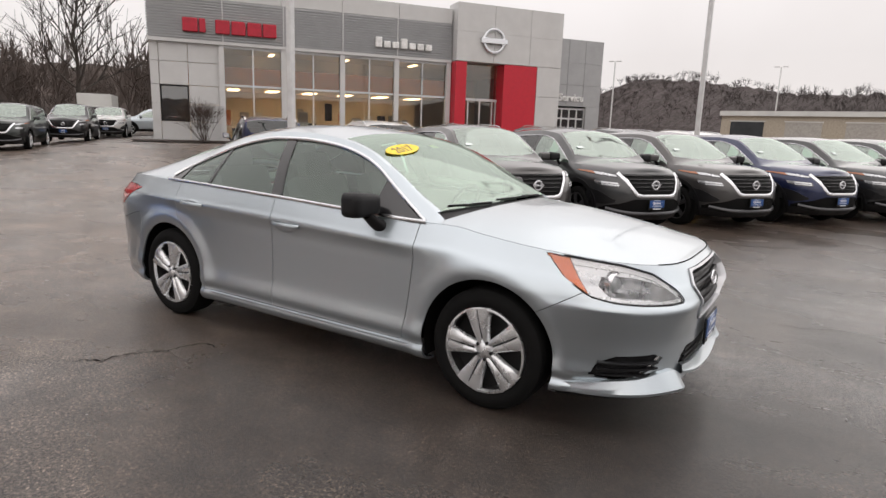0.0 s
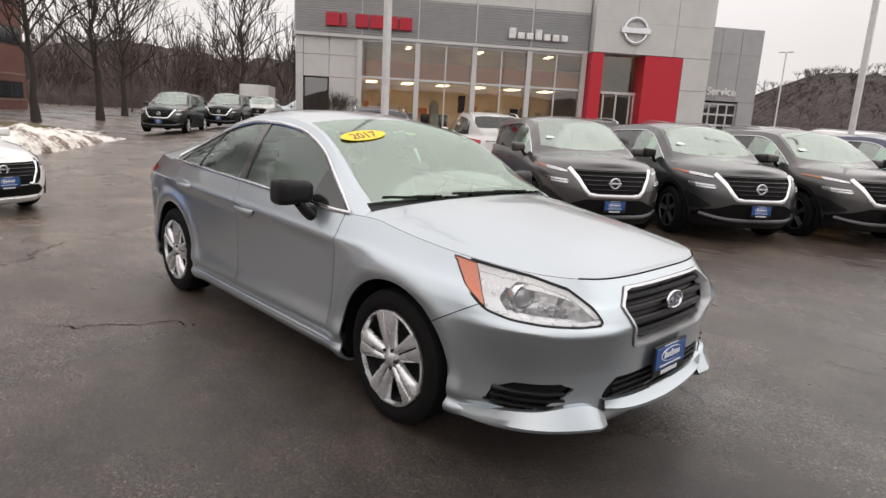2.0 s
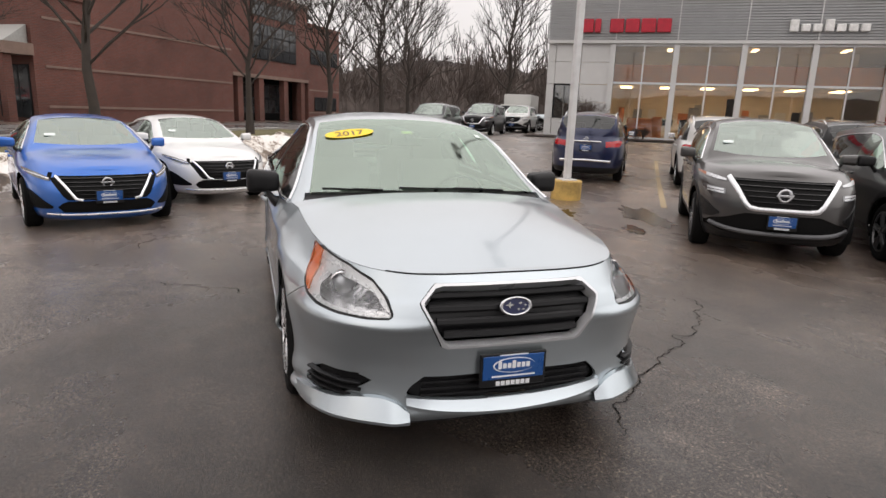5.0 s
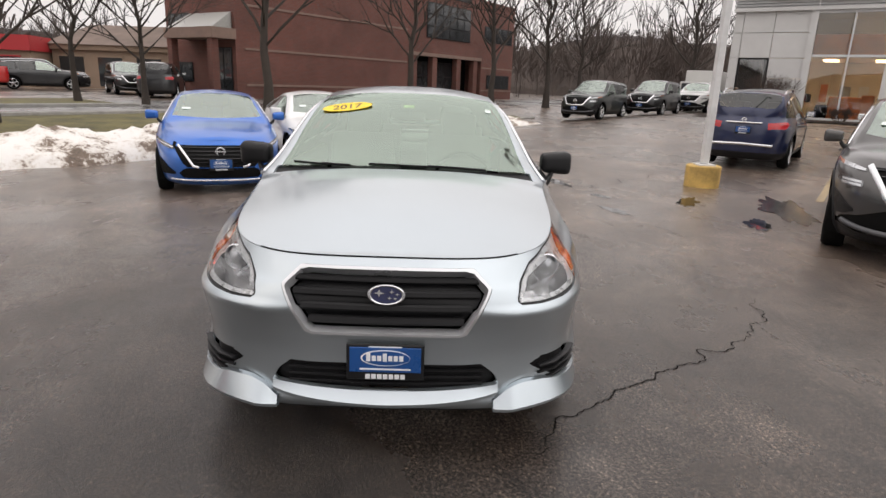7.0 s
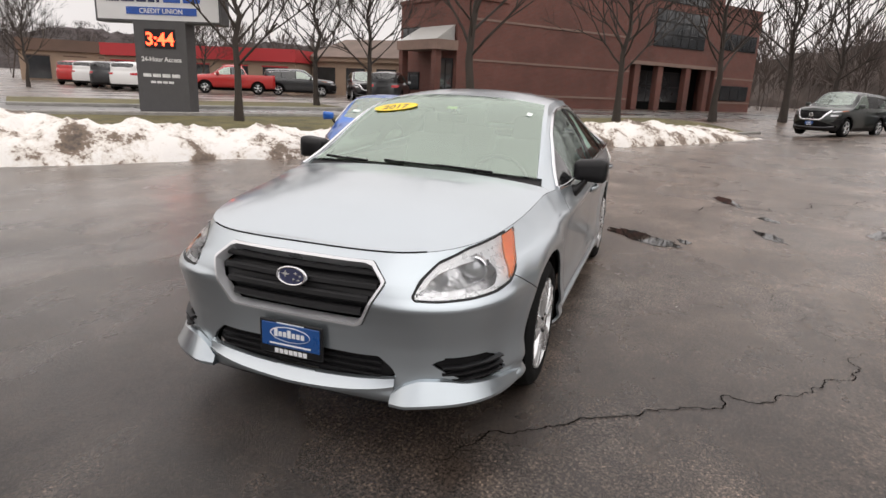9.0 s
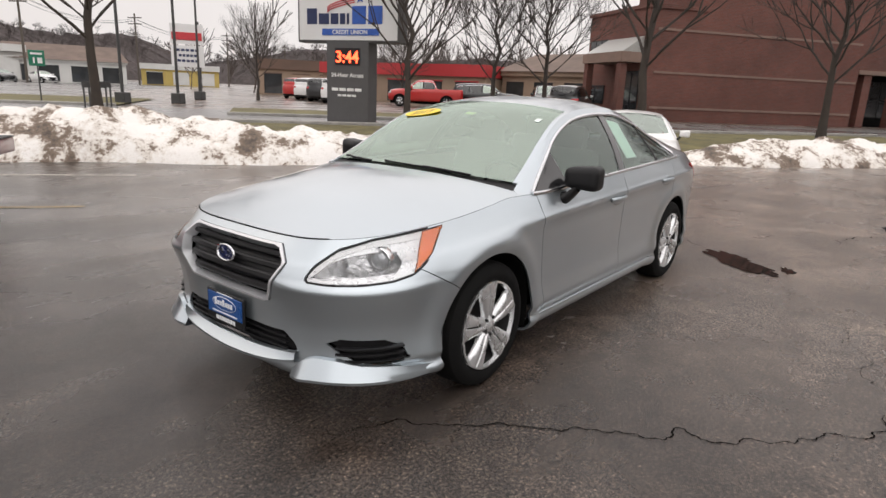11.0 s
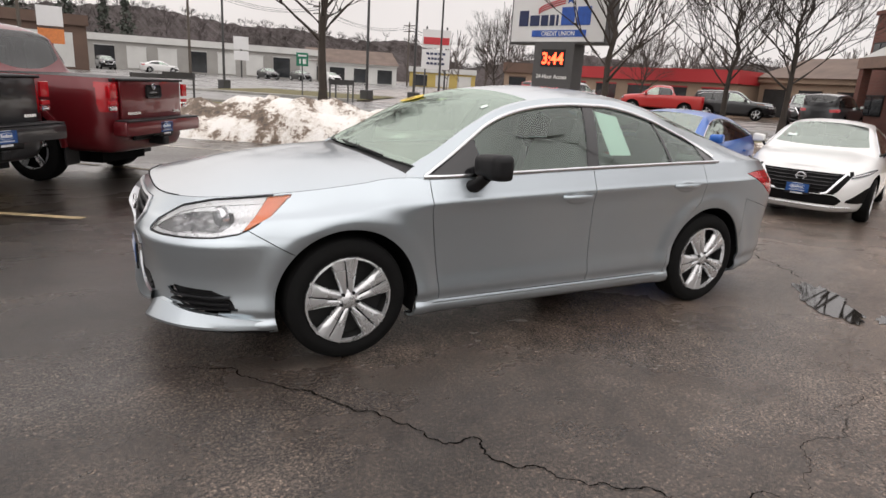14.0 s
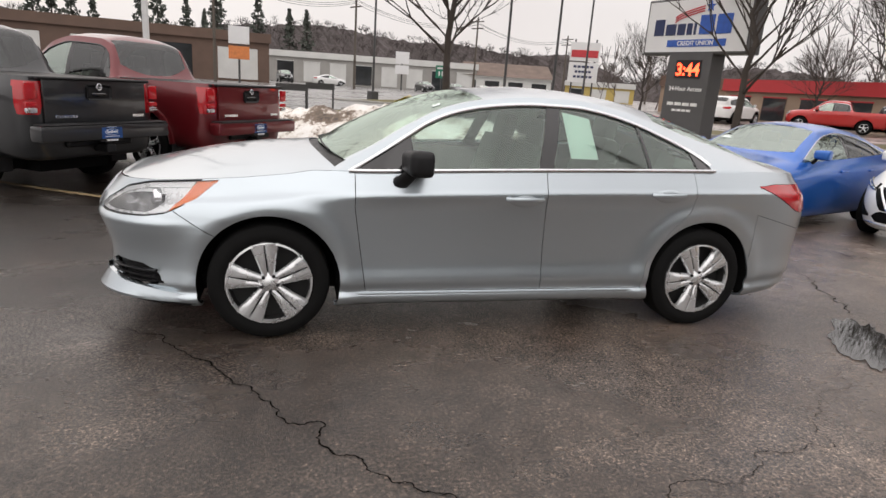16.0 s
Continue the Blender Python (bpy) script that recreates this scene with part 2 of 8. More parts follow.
def box(bm, cx, cy, cz, sx, sy, sz, bevel=0.0, rot=None, seg=1):
    m = Matrix.Translation((cx, cy, cz)) @ (rot.to_4x4() if rot else Matrix()) @ Matrix.Diagonal((sx, sy, sz, 1))
    r = bmesh.ops.create_cube(bm, size=1, matrix=m)
    if bevel:
        es = list({e for v in r["verts"] for e in v.link_edges})
        bmesh.ops.bevel(bm, geom=es, offset=bevel, segments=seg, affect="EDGES", profile=0.6)
    return r["verts"]


def tube(bm, p, q, r0, r1, seg=8, caps=True):
    p, q = Vector(p), Vector(q)
    d = q - p
    m = Matrix.Translation((p + q) / 2) @ d.to_track_quat("Z", "Y").to_matrix().to_4x4()
    return bmesh.ops.create_cone(bm, cap_ends=caps, segments=seg, radius1=r0, radius2=r1, depth=d.length, matrix=m)["verts"]


def lathe(bm, profile, seg=32, matrix=Matrix()):
    """Turns (radius, height) pairs about z."""
    rings = []
    for r, h in profile:
        rings.append([bm.verts.new(matrix @ Vector((r * math.cos(a), r * math.sin(a), h))) for a in (2 * math.pi * k / seg for k in range(seg))])
    for a, b in zip(rings, rings[1:]):
        for k in range(seg):
            bm.faces.new((a[k], a[(k + 1) % seg], b[(k + 1) % seg], b[k]))
    return rings


def prism(bm, pts, depth, matrix=Matrix()):
    """A plate of outline pts in its x, y plane, extruded by depth along z."""
    lo = [bm.verts.new(matrix @ Vector((x, y, 0))) for x, y in pts]
    hi = [bm.verts.new(matrix @ Vector((x, y, depth))) for x, y in pts]
    bm.faces.new(lo[::-1])
    bm.faces.new(hi)
    for k in range(len(pts)):
        bm.faces.new((lo[k], lo[(k + 1) % len(pts)], hi[(k + 1) % len(pts)], hi[k]))


def curve(pts):
    """A smooth curve through (x, value) pairs."""
    xs, ys = np.array(sorted(pts), float).T
    h, d = np.diff(xs), np.diff(ys) / np.diff(xs)
    s = np.r_[d[0], [0 if a * b <= 0 else 2 * a * b / (a + b) for a, b in zip(d, d[1:])], d[-1]]

    def at(x):
        x = np.clip(x, xs[0], xs[-1])
        k = np.clip(np.searchsorted(xs, x) - 1, 0, len(h) - 1)
        t = (x - xs[k]) / h[k]
        return (1 + 2 * t) * (1 - t) ** 2 * ys[k] + t * (1 - t) ** 2 * h[k] * s[k] + t * t * (3 - 2 * t) * ys[k + 1] + t * t * (t - 1) * h[k] * s[k + 1]

    return at


def poly_dist(pts):
    """Signed distance to a closed outline, negative inside."""
    a = np.array(pts, float)
    b = np.roll(a, -1, 0)

    def at(p):
        p = np.asarray(p, float)
        ab, ap = b - a, p - a
        t = np.clip((ap * ab).sum(1) / (ab * ab).sum(1), 0, 1)
        d = np.sqrt(((ap - t[:, None] * ab) ** 2).sum(1).min())
        inside = False
        for (x0, y0), (x1, y1) in zip(a, b):
            if (y0 > p[1]) != (y1 > p[1]) and p[0] < (x1 - x0) * (p[1] - y0) / (y1 - y0) + x0:
                inside = not inside
        return -d if inside else d

    return at


def cut(bm, f, where=None):
    """Cuts the mesh along f(co) = 0, in the faces whose middle passes where()."""
    faces = [x for x in bm.faces if where is None or where(x.calc_center_median())]
    val = {}
    for x in faces:
        for v in x.verts:
            if v not in val:
                d = f(v.co)
                val[v] = 0.0 if abs(d) < 1e-5 else d
    for e in list({e for x in faces for e in x.edges}):
        a, b = e.verts
        if a in val and b in val and val[a] * val[b] < 0:
            t = val[a] / (val[a] - val[b])
            _, nv = bmesh.utils.edge_split(e, a, t)
            val[nv] = 0.0
    for x in faces:
        zero = [v for v in x.verts if val.get(v, 1) == 0.0]
        if len(zero) == 2 and len(x.verts) > 3:
            a, b = zero
            if not any(e.other_vert(a) == b for e in a.link_edges):
                try:
                    bmesh.utils.face_split(x, a, b)
                except ValueError:
                    pass


# ---- car bodies ----
def outline(w, xf, xr, nf, mf, nr, mr, count, squeeze=None):
    a = np.linspace(0, np.pi / 2, 500)
    fx, fy = xf * np.cos(a) ** (2 / nf), w * np.sin(a) ** (2 / mf)
    rx, ry = xr * np.cos(a) ** (2 / nr), w * np.sin(a) ** (2 / mr)
    x, y = np.r_[rx, fx[::-1][1:]], np.r_[ry, fy[::-1][1:]]
    if squeeze is not None:
        y = y * squeeze(x)
    s = np.r_[0, np.cumsum(np.hypot(np.diff(x), np.diff(y)))]
    u = np.linspace(0, s[-1], count)
    return np.interp(u, s, x), np.interp(u, s, y)


def shell(P):
    """Half a car body (y >= 0) as one grid, from its levels, belt, rails and ridge."""
    bm = bmesh.new()
    belt, ridge, rail_y, rail_z = P["belt"], P["ridge"], P["rail_y"], P["rail_z"]
    count, K = P.get("count", 120), P.get("rows", 3)
    z0, ztop = P["levels"][0][0], P["levels"][-1][0]
    lines = []

    def share(j):
        """How much of the upper body's taper a level takes."""
        back = len(P["levels"]) - 1 - j
        return 1 if back == 0 else P.get("shares", ())[back - 1] if back <= len(P.get("shares", ())) else 0

    for j, (z, w, xf, xr) in enumerate(P["levels"]):
        nf, mf = P["plan"][j] if "plan" in P else (P["nf"], P["mf"])
        x, y = outline(w, xf, xr, nf, mf, P["nr"], P["mr"], count, None if share(j) == 0 else (lambda v: 1 - share(j) * (1 - P["squeeze"](v))))
        lines.append(np.stack([x, y, z0 + (z - z0) * (belt(x) - z0) / (ztop - z0)], 1))
    lines = np.array(lines)
    rows = []
    n = len(lines)
    for j in range(n - 1):
        p0, p1, p2, p3 = lines[max(j - 1, 0)], lines[j], lines[j + 1], lines[min(j + 2, n - 1)]
        for k in range(K):
            t = k / K
            rows.append(0.5 * (2 * p1 + (p2 - p0) * t + (2 * p0 - 5 * p1 + 4 * p2 - p3) * t * t + (3 * p1 - p0 - 3 * p2 + p3) * t**3))
    top = lines[-1]
    rows.append(top)
    x, y7, z7 = top.T
    yr = np.minimum(y7, rail_y(x))
    zr = np.maximum(z7, rail_z(x))
    yr = np.where(zr - z7 < 0.004, y7, yr)
    for k in range(1, P.get("side", 7) + 1):
        q = k / P.get("side", 7)
        rows.append(np.stack([x, y7 + (yr - y7) * q + 0.16 * np.sin(np.pi * q) * (zr - z7) * 0.35, z7 + (zr - z7) * q], 1))
    kt = P.get("top", 9)
    crown = (ridge(x) - zr) * np.clip(yr / 0.35, 0, 1)
    for k in range(1, kt + 1):
        q = k / kt
        rows.append(np.stack([x, yr * (1 - q), zr + crown * (1 - (1 - q) ** P.get("crown", 2.4))], 1))
    grid = [[bm.verts.new(p) for p in row] for row in rows]
    zone = bm.faces.layers.int.new("zone")
    tub, sides = K * (n - 1), P.get("side", 7)
    for r, (a, b) in enumerate(zip(grid, grid[1:])):
        for i in range(count - 1):
            bm.faces.new((a[i], b[i], b[i + 1], a[i + 1]))[zone] = 0 if r < tub else 1 if r < tub + sides else 2
    bmesh.ops.remove_doubles(bm, verts=bm.verts, dist=0.0008)
    bmesh.ops.dissolve_degenerate(bm, edges=bm.edges, dist=0.0005)
    for x_w in P["axles"]:
        cx, cz, r = x_w, P["hub_z"], P["arch"]
        cut(bm, lambda c: math.hypot(c.x - cx, (c.z - cz)) - r, lambda c: c.y > 0.45 and c.z < cz + r + 0.12 and abs(c.x - cx) < r + 0.15)
        gone = [f for f in bm.faces if (c := f.calc_center_median()).y > 0.45 and math.hypot(c.x - cx, c.z - cz) < r and c.z < cz + r]
        bmesh.ops.delete(bm, geom=gone, context="FACES")
    return bm


def take(bm, test, mirror=0):
    """The faces that pass test, as a mesh of their own. mirror: 1 adds the other half, -1 gives the other side alone."""
    out = bmesh.new()
    seen = {}
    for f in bm.faces:
        if test(f):
            for side in ((1, -1) if mirror == 1 else (mirror or 1,)):
                vs = []
                for v in f.verts:
                    key = (v, side)
                    if key not in seen:
                        seen[key] = out.verts.new((v.co.x, v.co.y * side, v.co.z))
                    vs.append(seen[key])
                try:
                    out.faces.new(vs if side == 1 else vs[::-1])
                except ValueError:
                    pass
    if mirror == 1:
        bmesh.ops.remove_doubles(out, verts=out.verts, dist=0.0006)
    return out


def hem(bm, gap=0.0022, depth=0.014):
    """Draws a panel's edge in by half a shut line and turns it inwards."""
    bm.normal_update()
    rim = [e for e in bm.edges if e.is_boundary]
    push = {}
    for e in rim:
        f = e.link_faces[0]
        d = f.normal.cross(e.verts[1].co - e.verts[0].co)
        if d.dot(f.calc_center_median() - e.verts[0].co) < 0:
            d = -d
        if d.length > 1e-9:
            d.normalize()
            for v in e.verts:
                push[v] = push.get(v, Vector()) + d
    nrm = {v: v.normal.copy() for v in push}
    for v, d in push.items():
        if d.length > 1e-6:
            v.co += d.normalized() * gap
    r = bmesh.ops.extrude_edge_only(bm, edges=rim)
    back = {}
    for v in r["geom"]:
        if isinstance(v, bmesh.types.BMVert):
            src = min((e.other_vert(v) for e in v.link_edges if e.other_vert(v) in nrm), key=lambda s: (s.co - v.co).length, default=None)
            if src is not None:
                back[v] = nrm[src]
    for v, nn in back.items():
        v.co -= nn * depth
    return bm


def pushed(bm, d):
    bm.normal_update()
    off = [(v, v.normal.copy()) for v in bm.verts]
    for v, nn in off:
        v.co += nn * d
    return bm


def side_y(P, x, z):
    """The half-width of the cabin's side at a place along the car and a height."""
    z7, zr = float(P["belt"](x)), float(P["rail_z"](x))
    w, xf, xr = P["levels"][-1][1:]
    half = w * float(P["squeeze"](x))
    q = min(max((z - z7) / max(zr - z7, 0.01), 0), 1)
    return half + (min(half, float(P["rail_y"](x))) - half) * q + 0.056 * math.sin(math.pi * q) * (zr - z7)


def sweep(bm, pts, w, h, normals):
    """A flat strip of section w (out of the surface) by h along a line of points."""
    pts = [Vector(p) for p in pts]
    rings = []
    for i, p in enumerate(pts):
        d = (pts[min(i + 1, len(pts) - 1)] - pts[max(i - 1, 0)]).normalized()
        n = Vector(normals[i] if isinstance(normals, list) else normals)
        n = (n - d * n.dot(d)).normalized()
        s = d.cross(n)
        rings.append([bm.verts.new(p + n * a * w + s * b * h / 2) for a, b in ((-0.3, -1), (0.7, -1), (1, -0.5), (1, 0.5), (0.7, 1), (-0.3, 1))])
    for a, b in zip(rings, rings[1:]):
        for k in range(6):
            bm.faces.new((a[k], a[(k + 1) % 6], b[(k + 1) % 6], b[k]))
    bm.faces.new(rings[0][::-1])
    bm.faces.new(rings[-1])


def wheel_parts(holder, r, rim, width, spokes, face, cover=False):
    """A wheel with its axle along y, its outer face towards +y."""
    turn = Matrix.Rotation(radians(-90), 4, "X")
    bm = bmesh.new()
    h = width / 2
    lathe(bm, [(rim * 0.96, -h * 0.9), (rim + 0.02, -h), (r - 0.03, -h), (r - 0.008, -h + 0.02), (r, -h + 0.045), (r, h - 0.045), (r - 0.008, h - 0.02), (r - 0.035, h),
               (rim + 0.03, h + 0.004), (rim + 0.008, h - 0.006), (rim, h - 0.02), (rim * 0.97, h - 0.03)], 48, turn)
    part("tyre", bm, RUBBER, holder, smooth=True, angle=35)
    bm = bmesh.new()
    lathe(bm, [(rim * 1.005, h - 0.024), (rim * 1.0, h - 0.006), (rim * 0.965, h - 0.004), (rim * 0.94, h - 0.018), (rim * 0.93, h - 0.09), (0.0, h - 0.1)], 48, turn)
    part("rim", bm, [RIM_BACK if cover else DARK if spokes else ALLOY], holder, smooth=True)
    bm = bmesh.new()
    lathe(bm, [(rim * 1.006, h - 0.022), (rim * 1.002, h - 0.002), (rim * 0.955, h + 0.001), (rim * 0.93, h - 0.02)], 48, turn)
    part("rim_lip", bm, face, holder, smooth=True)
    for k in range(spokes):
        bm = bmesh.new()
        a = 2 * math.pi * k / spokes
        # two blades either side of a groove, wide at the hub and at the rim
        for side in (-1, 1):
            sec = []
            for q in np.linspace(0, 1, 7):
                rad = rim * (0.17 + 0.8 * q)
                half = rim * (0.15 + 0.14 * q + 0.07 * q * q) if cover else rim * (0.11 + 0.05 * q)
                dome = h - 0.002 + 0.016 * math.sin(math.pi * (0.25 + 0.6 * q)) - 0.012 * (1 - q)
                inner, outer = side * rim * 0.012 * (1.6 - q), side * half
                drop = 0.011 if cover else 0.006
                sec.append([(rad, inner, dome - 0.012), (rad, inner + side * 0.004, dome - 0.004), (rad, (inner + outer) / 2, dome), (rad, outer * 0.9, dome - drop), (rad, outer, dome - 0.035)])
            rot = turn @ Matrix.Rotation(a, 4, "Z")
            rings = [[bm.verts.new(rot @ Vector(p)) for p in s] for s in sec]
            for p, q in zip(rings, rings[1:]):
                for i in range(4):
                    bm.faces.new((p[i], p[i + 1], q[i + 1], q[i]))
        part("spoke", bm, face, holder, smooth=True, angle=50)
    bm = bmesh.new()
    lathe(bm, [(rim * 0.27, h - 0.03), (rim * 0.26, h - 0.012), (rim * 0.16, h - 0.002), (rim * 0.13, h + 0.004), (0.0001, h + 0.006)], 30, turn)
    part("hub_cap", bm, face, holder, smooth=True)
    for k in range(5):
        if cover or k == 0:
            bm = bmesh.new()
        a = 2 * math.pi * (k + 0.5) / 5
        tube(bm, turn @ Vector((rim * 0.2 * math.cos(a), rim * 0.2 * math.sin(a), h - 0.02)), turn @ Vector((rim * 0.2 * math.cos(a), rim * 0.2 * math.sin(a), h + 0.004)), 0.011, 0.009, 8)
        if cover or k == 4:
            part("wheel_nut", bm, BLACK if cover else CHROME, holder, smooth=True)


WHEELS = {}
RIM_BACK = plain("grey_wheel_back", (0.022, 0.022, 0.022), 0.6, 0.2)


def wheels(root, P, style):
    r, rim, width, spokes, face, cover = style
    for x in P["axles"]:
        for side in (1, -1):
            key = (r, rim, spokes, face.name)
            holder = new("wheel")
            holder.parent = root
            holder.matrix_basis = pose(x, side * (P["track"] - width / 2), r, 0, P["phase"][x, side] if "phase" in P else 27 * (1 + x), 0 if side > 0 else 180)
            if key not in WHEELS:
                wheel_parts(holder, r, rim, width, spokes, face, cover)
                WHEELS[key] = holder
            else:
                for o in WHEELS[key].children:
                    c = o.copy()
                    scene.collection.objects.link(c)
                    c.parent = holder


def dealer_plate(root, x, z, heading=0, w=0.30, h=0.15, tilt=0, y=0):
    """A blue dealer plate in a dark frame, with white bars for its print and an oval badge."""
    m = pose(x, y, z, 0, 0, heading) @ pose(0, 0, 0, 90 + tilt, 0, 90)
    bm = bmesh.new()
    box(bm, 0, 0, 0, w + 0.016, h + 0.016, 0.012, 0.004)
    bm.transform(m)
    holder = part("plate_frame", bm, BLACK, root)
    bm = bmesh.new()
    box(bm, 0, 0.012, 0.007, w - 0.01, h - 0.03, 0.006, 0.002)
    bm.transform(m)
    part("plate", bm, PLATE_B, holder, "blue dealer plate with a white oval")
    bm = bmesh.new()
    prism(bm, [(0.1 * math.cos(a) * w / 0.3, 0.022 + 0.034 * math.sin(a)) for a in np.linspace(0, 2 * math.pi, 25)[:-1]], 0.002, m @ pose(0, 0, 0.0102))
    part("plate_oval", bm, PLATE_W, holder)
    bm = bmesh.new()
    prism(bm, [(0.096 * math.cos(a) * w / 0.3 + 0.003, 0.022 + 0.03 * math.sin(a)) for a in np.linspace(0, 2 * math.pi, 25)[:-1]], 0.002, m @ pose(0, 0, 0.0116))
    part("plate_oval_field", bm, PLATE_B, holder)
    bm = bmesh.new()
    for k in range(7):
        box(bm, -0.066 + k * 0.0215, 0.022 + (0.004 if k == 0 or k == 3 else 0), 0.0145, 0.016, 0.034 if k == 0 or k == 3 else 0.022, 0.002)
    box(bm, 0, -0.026, 0.0105, 0.2, 0.007, 0.002)
    for k in range(7):
        box(bm, -0.069 + k * 0.023, -h / 2 + 0.008, 0.0065, 0.018, 0.02, 0.003)
    box(bm, 0, h / 2 - 0.002, 0.0065, 0.13, 0.007, 0.003)
    bm.transform(m)
    part("plate_print", bm, PLATE_W, holder)


def mirror(root, x, y, z, side, cap, s=1.0, stalk=None):
    """A door mirror: a rounded housing on a slim foot."""
    holder = new("door_mirror")
    holder.parent = root
    bm = bmesh.new()
    vs = box(bm, 0, 0, 0, 0.165 * s, 0.2 * s, 0.15 * s, 0.045 * s, seg=3)
    for v in bm.verts:
        k = (v.co.y * side / (0.2 * s)) + 0.5
        v.co.z *= 0.8 + 0.22 * k
        v.co.x -= 0.03 * k
        if v.co.x < 0:
            v.co.x *= 0.75
    bm.transform(pose(x, side * (y + 0.145 * s), z + 0.09 * s))
    part("mirror_housing", bm, cap, holder, smooth=True, angle=60)
    bm = bmesh.new()
    box(bm, x - 0.075 * s, side * (y + 0.145 * s), z + 0.09 * s, 0.012, 0.15 * s, 0.105 * s, 0.004)
    part("mirror_glass", bm, BRIGHT, holder)
    bm = bmesh.new()
    rings = []
    for px, py, pz, a, b in stalk or [(x, y - 0.01 + yy * s, z - 0.055 + zz * 1.5 * s, a * s, b * s) for yy, zz, a, b in ((0.0, 0.0, 0.05, 0.045), (0.035, 0.015, 0.045, 0.04), (0.085, 0.06, 0.04, 0.035))]:
        rings.append([bm.verts.new((px + a * math.cos(t), side * py, pz + b * math.sin(t))) for t in np.linspace(0, 2 * math.pi, 13)[:-1]])
    for p, q in zip(rings, rings[1:]):
        for k in range(12):
            bm.faces.new((p[k], p[(k + 1) % 12], q[(k + 1) % 12], q[k]))
    part("mirror_foot", bm, BLACK, holder, smooth=True)


def seat(root, x, y, z, cloth, s=1.0):
    holder = new("seat")
    holder.parent = root
    bm = bmesh.new()
    box(bm, x + 0.02, y, z + 0.1, 0.5, 0.5, 0.2, 0.06, seg=2)
    part("cushion", bm, cloth, holder, smooth=True)
    bm = bmesh.new()
    box(bm, x - 0.27, y, z + 0.42, 0.16, 0.5, 0.64, 0.06, Matrix.Rotation(radians(-18), 3, "Y"), 2)
    part("seat_back", bm, cloth, holder, smooth=True)
    bm = bmesh.new()
    box(bm, x - 0.39, y, z + 0.8, 0.11, 0.27, 0.19, 0.045, Matrix.Rotation(radians(-12), 3, "Y"), 2)
    part("headrest", bm, cloth, holder, smooth=True)


def cabin(root, P, cloth, floor=0.42, rear=True):
    """Seats, dash, wheel and a dark tub behind the glass."""
    bm = bmesh.new()
    x0, x1 = P["cabin"]
    w = P["levels"][-1][1] - 0.1
    box(bm, (x0 + x1) / 2, 0, floor - 0.08, x1 - x0, 2 * w, 0.1)
    part("cabin_floor", bm, DARK, root)
    for y in (0.37, -0.37):
        seat(root, P["seat_x"], y, P["seat_z"], cloth)
        if rear:
            seat(root, P["seat_x"] - 0.86, y, P["seat_z"] + 0.02, cloth)
    bm = bmesh.new()
    d = P["dash"]
    box(bm, d, 0, float(P["belt"](d)) - 0.13, 0.42, 2 * w - 0.1, 0.22, 0.07, seg=2)
    part("dashboard", bm, BLACK, root, smooth=True)
    bm = bmesh.new()
    turn = pose(d - 0.32, 0.37, float(P["belt"](d)) - 0.06, 0, -65, 0)
    ring = [(0.18 + 0.014 * math.cos(t), 0.014 * math.sin(t)) for t in np.linspace(0, 2 * math.pi, 9)]
    lathe(bm, ring, 28, turn)
    box(bm, d - 0.32, 0.37, float(P["belt"](d)) - 0.07, 0.05, 0.12, 0.1, 0.02)
    part("steering_wheel", bm, BLACK, root, smooth=True)


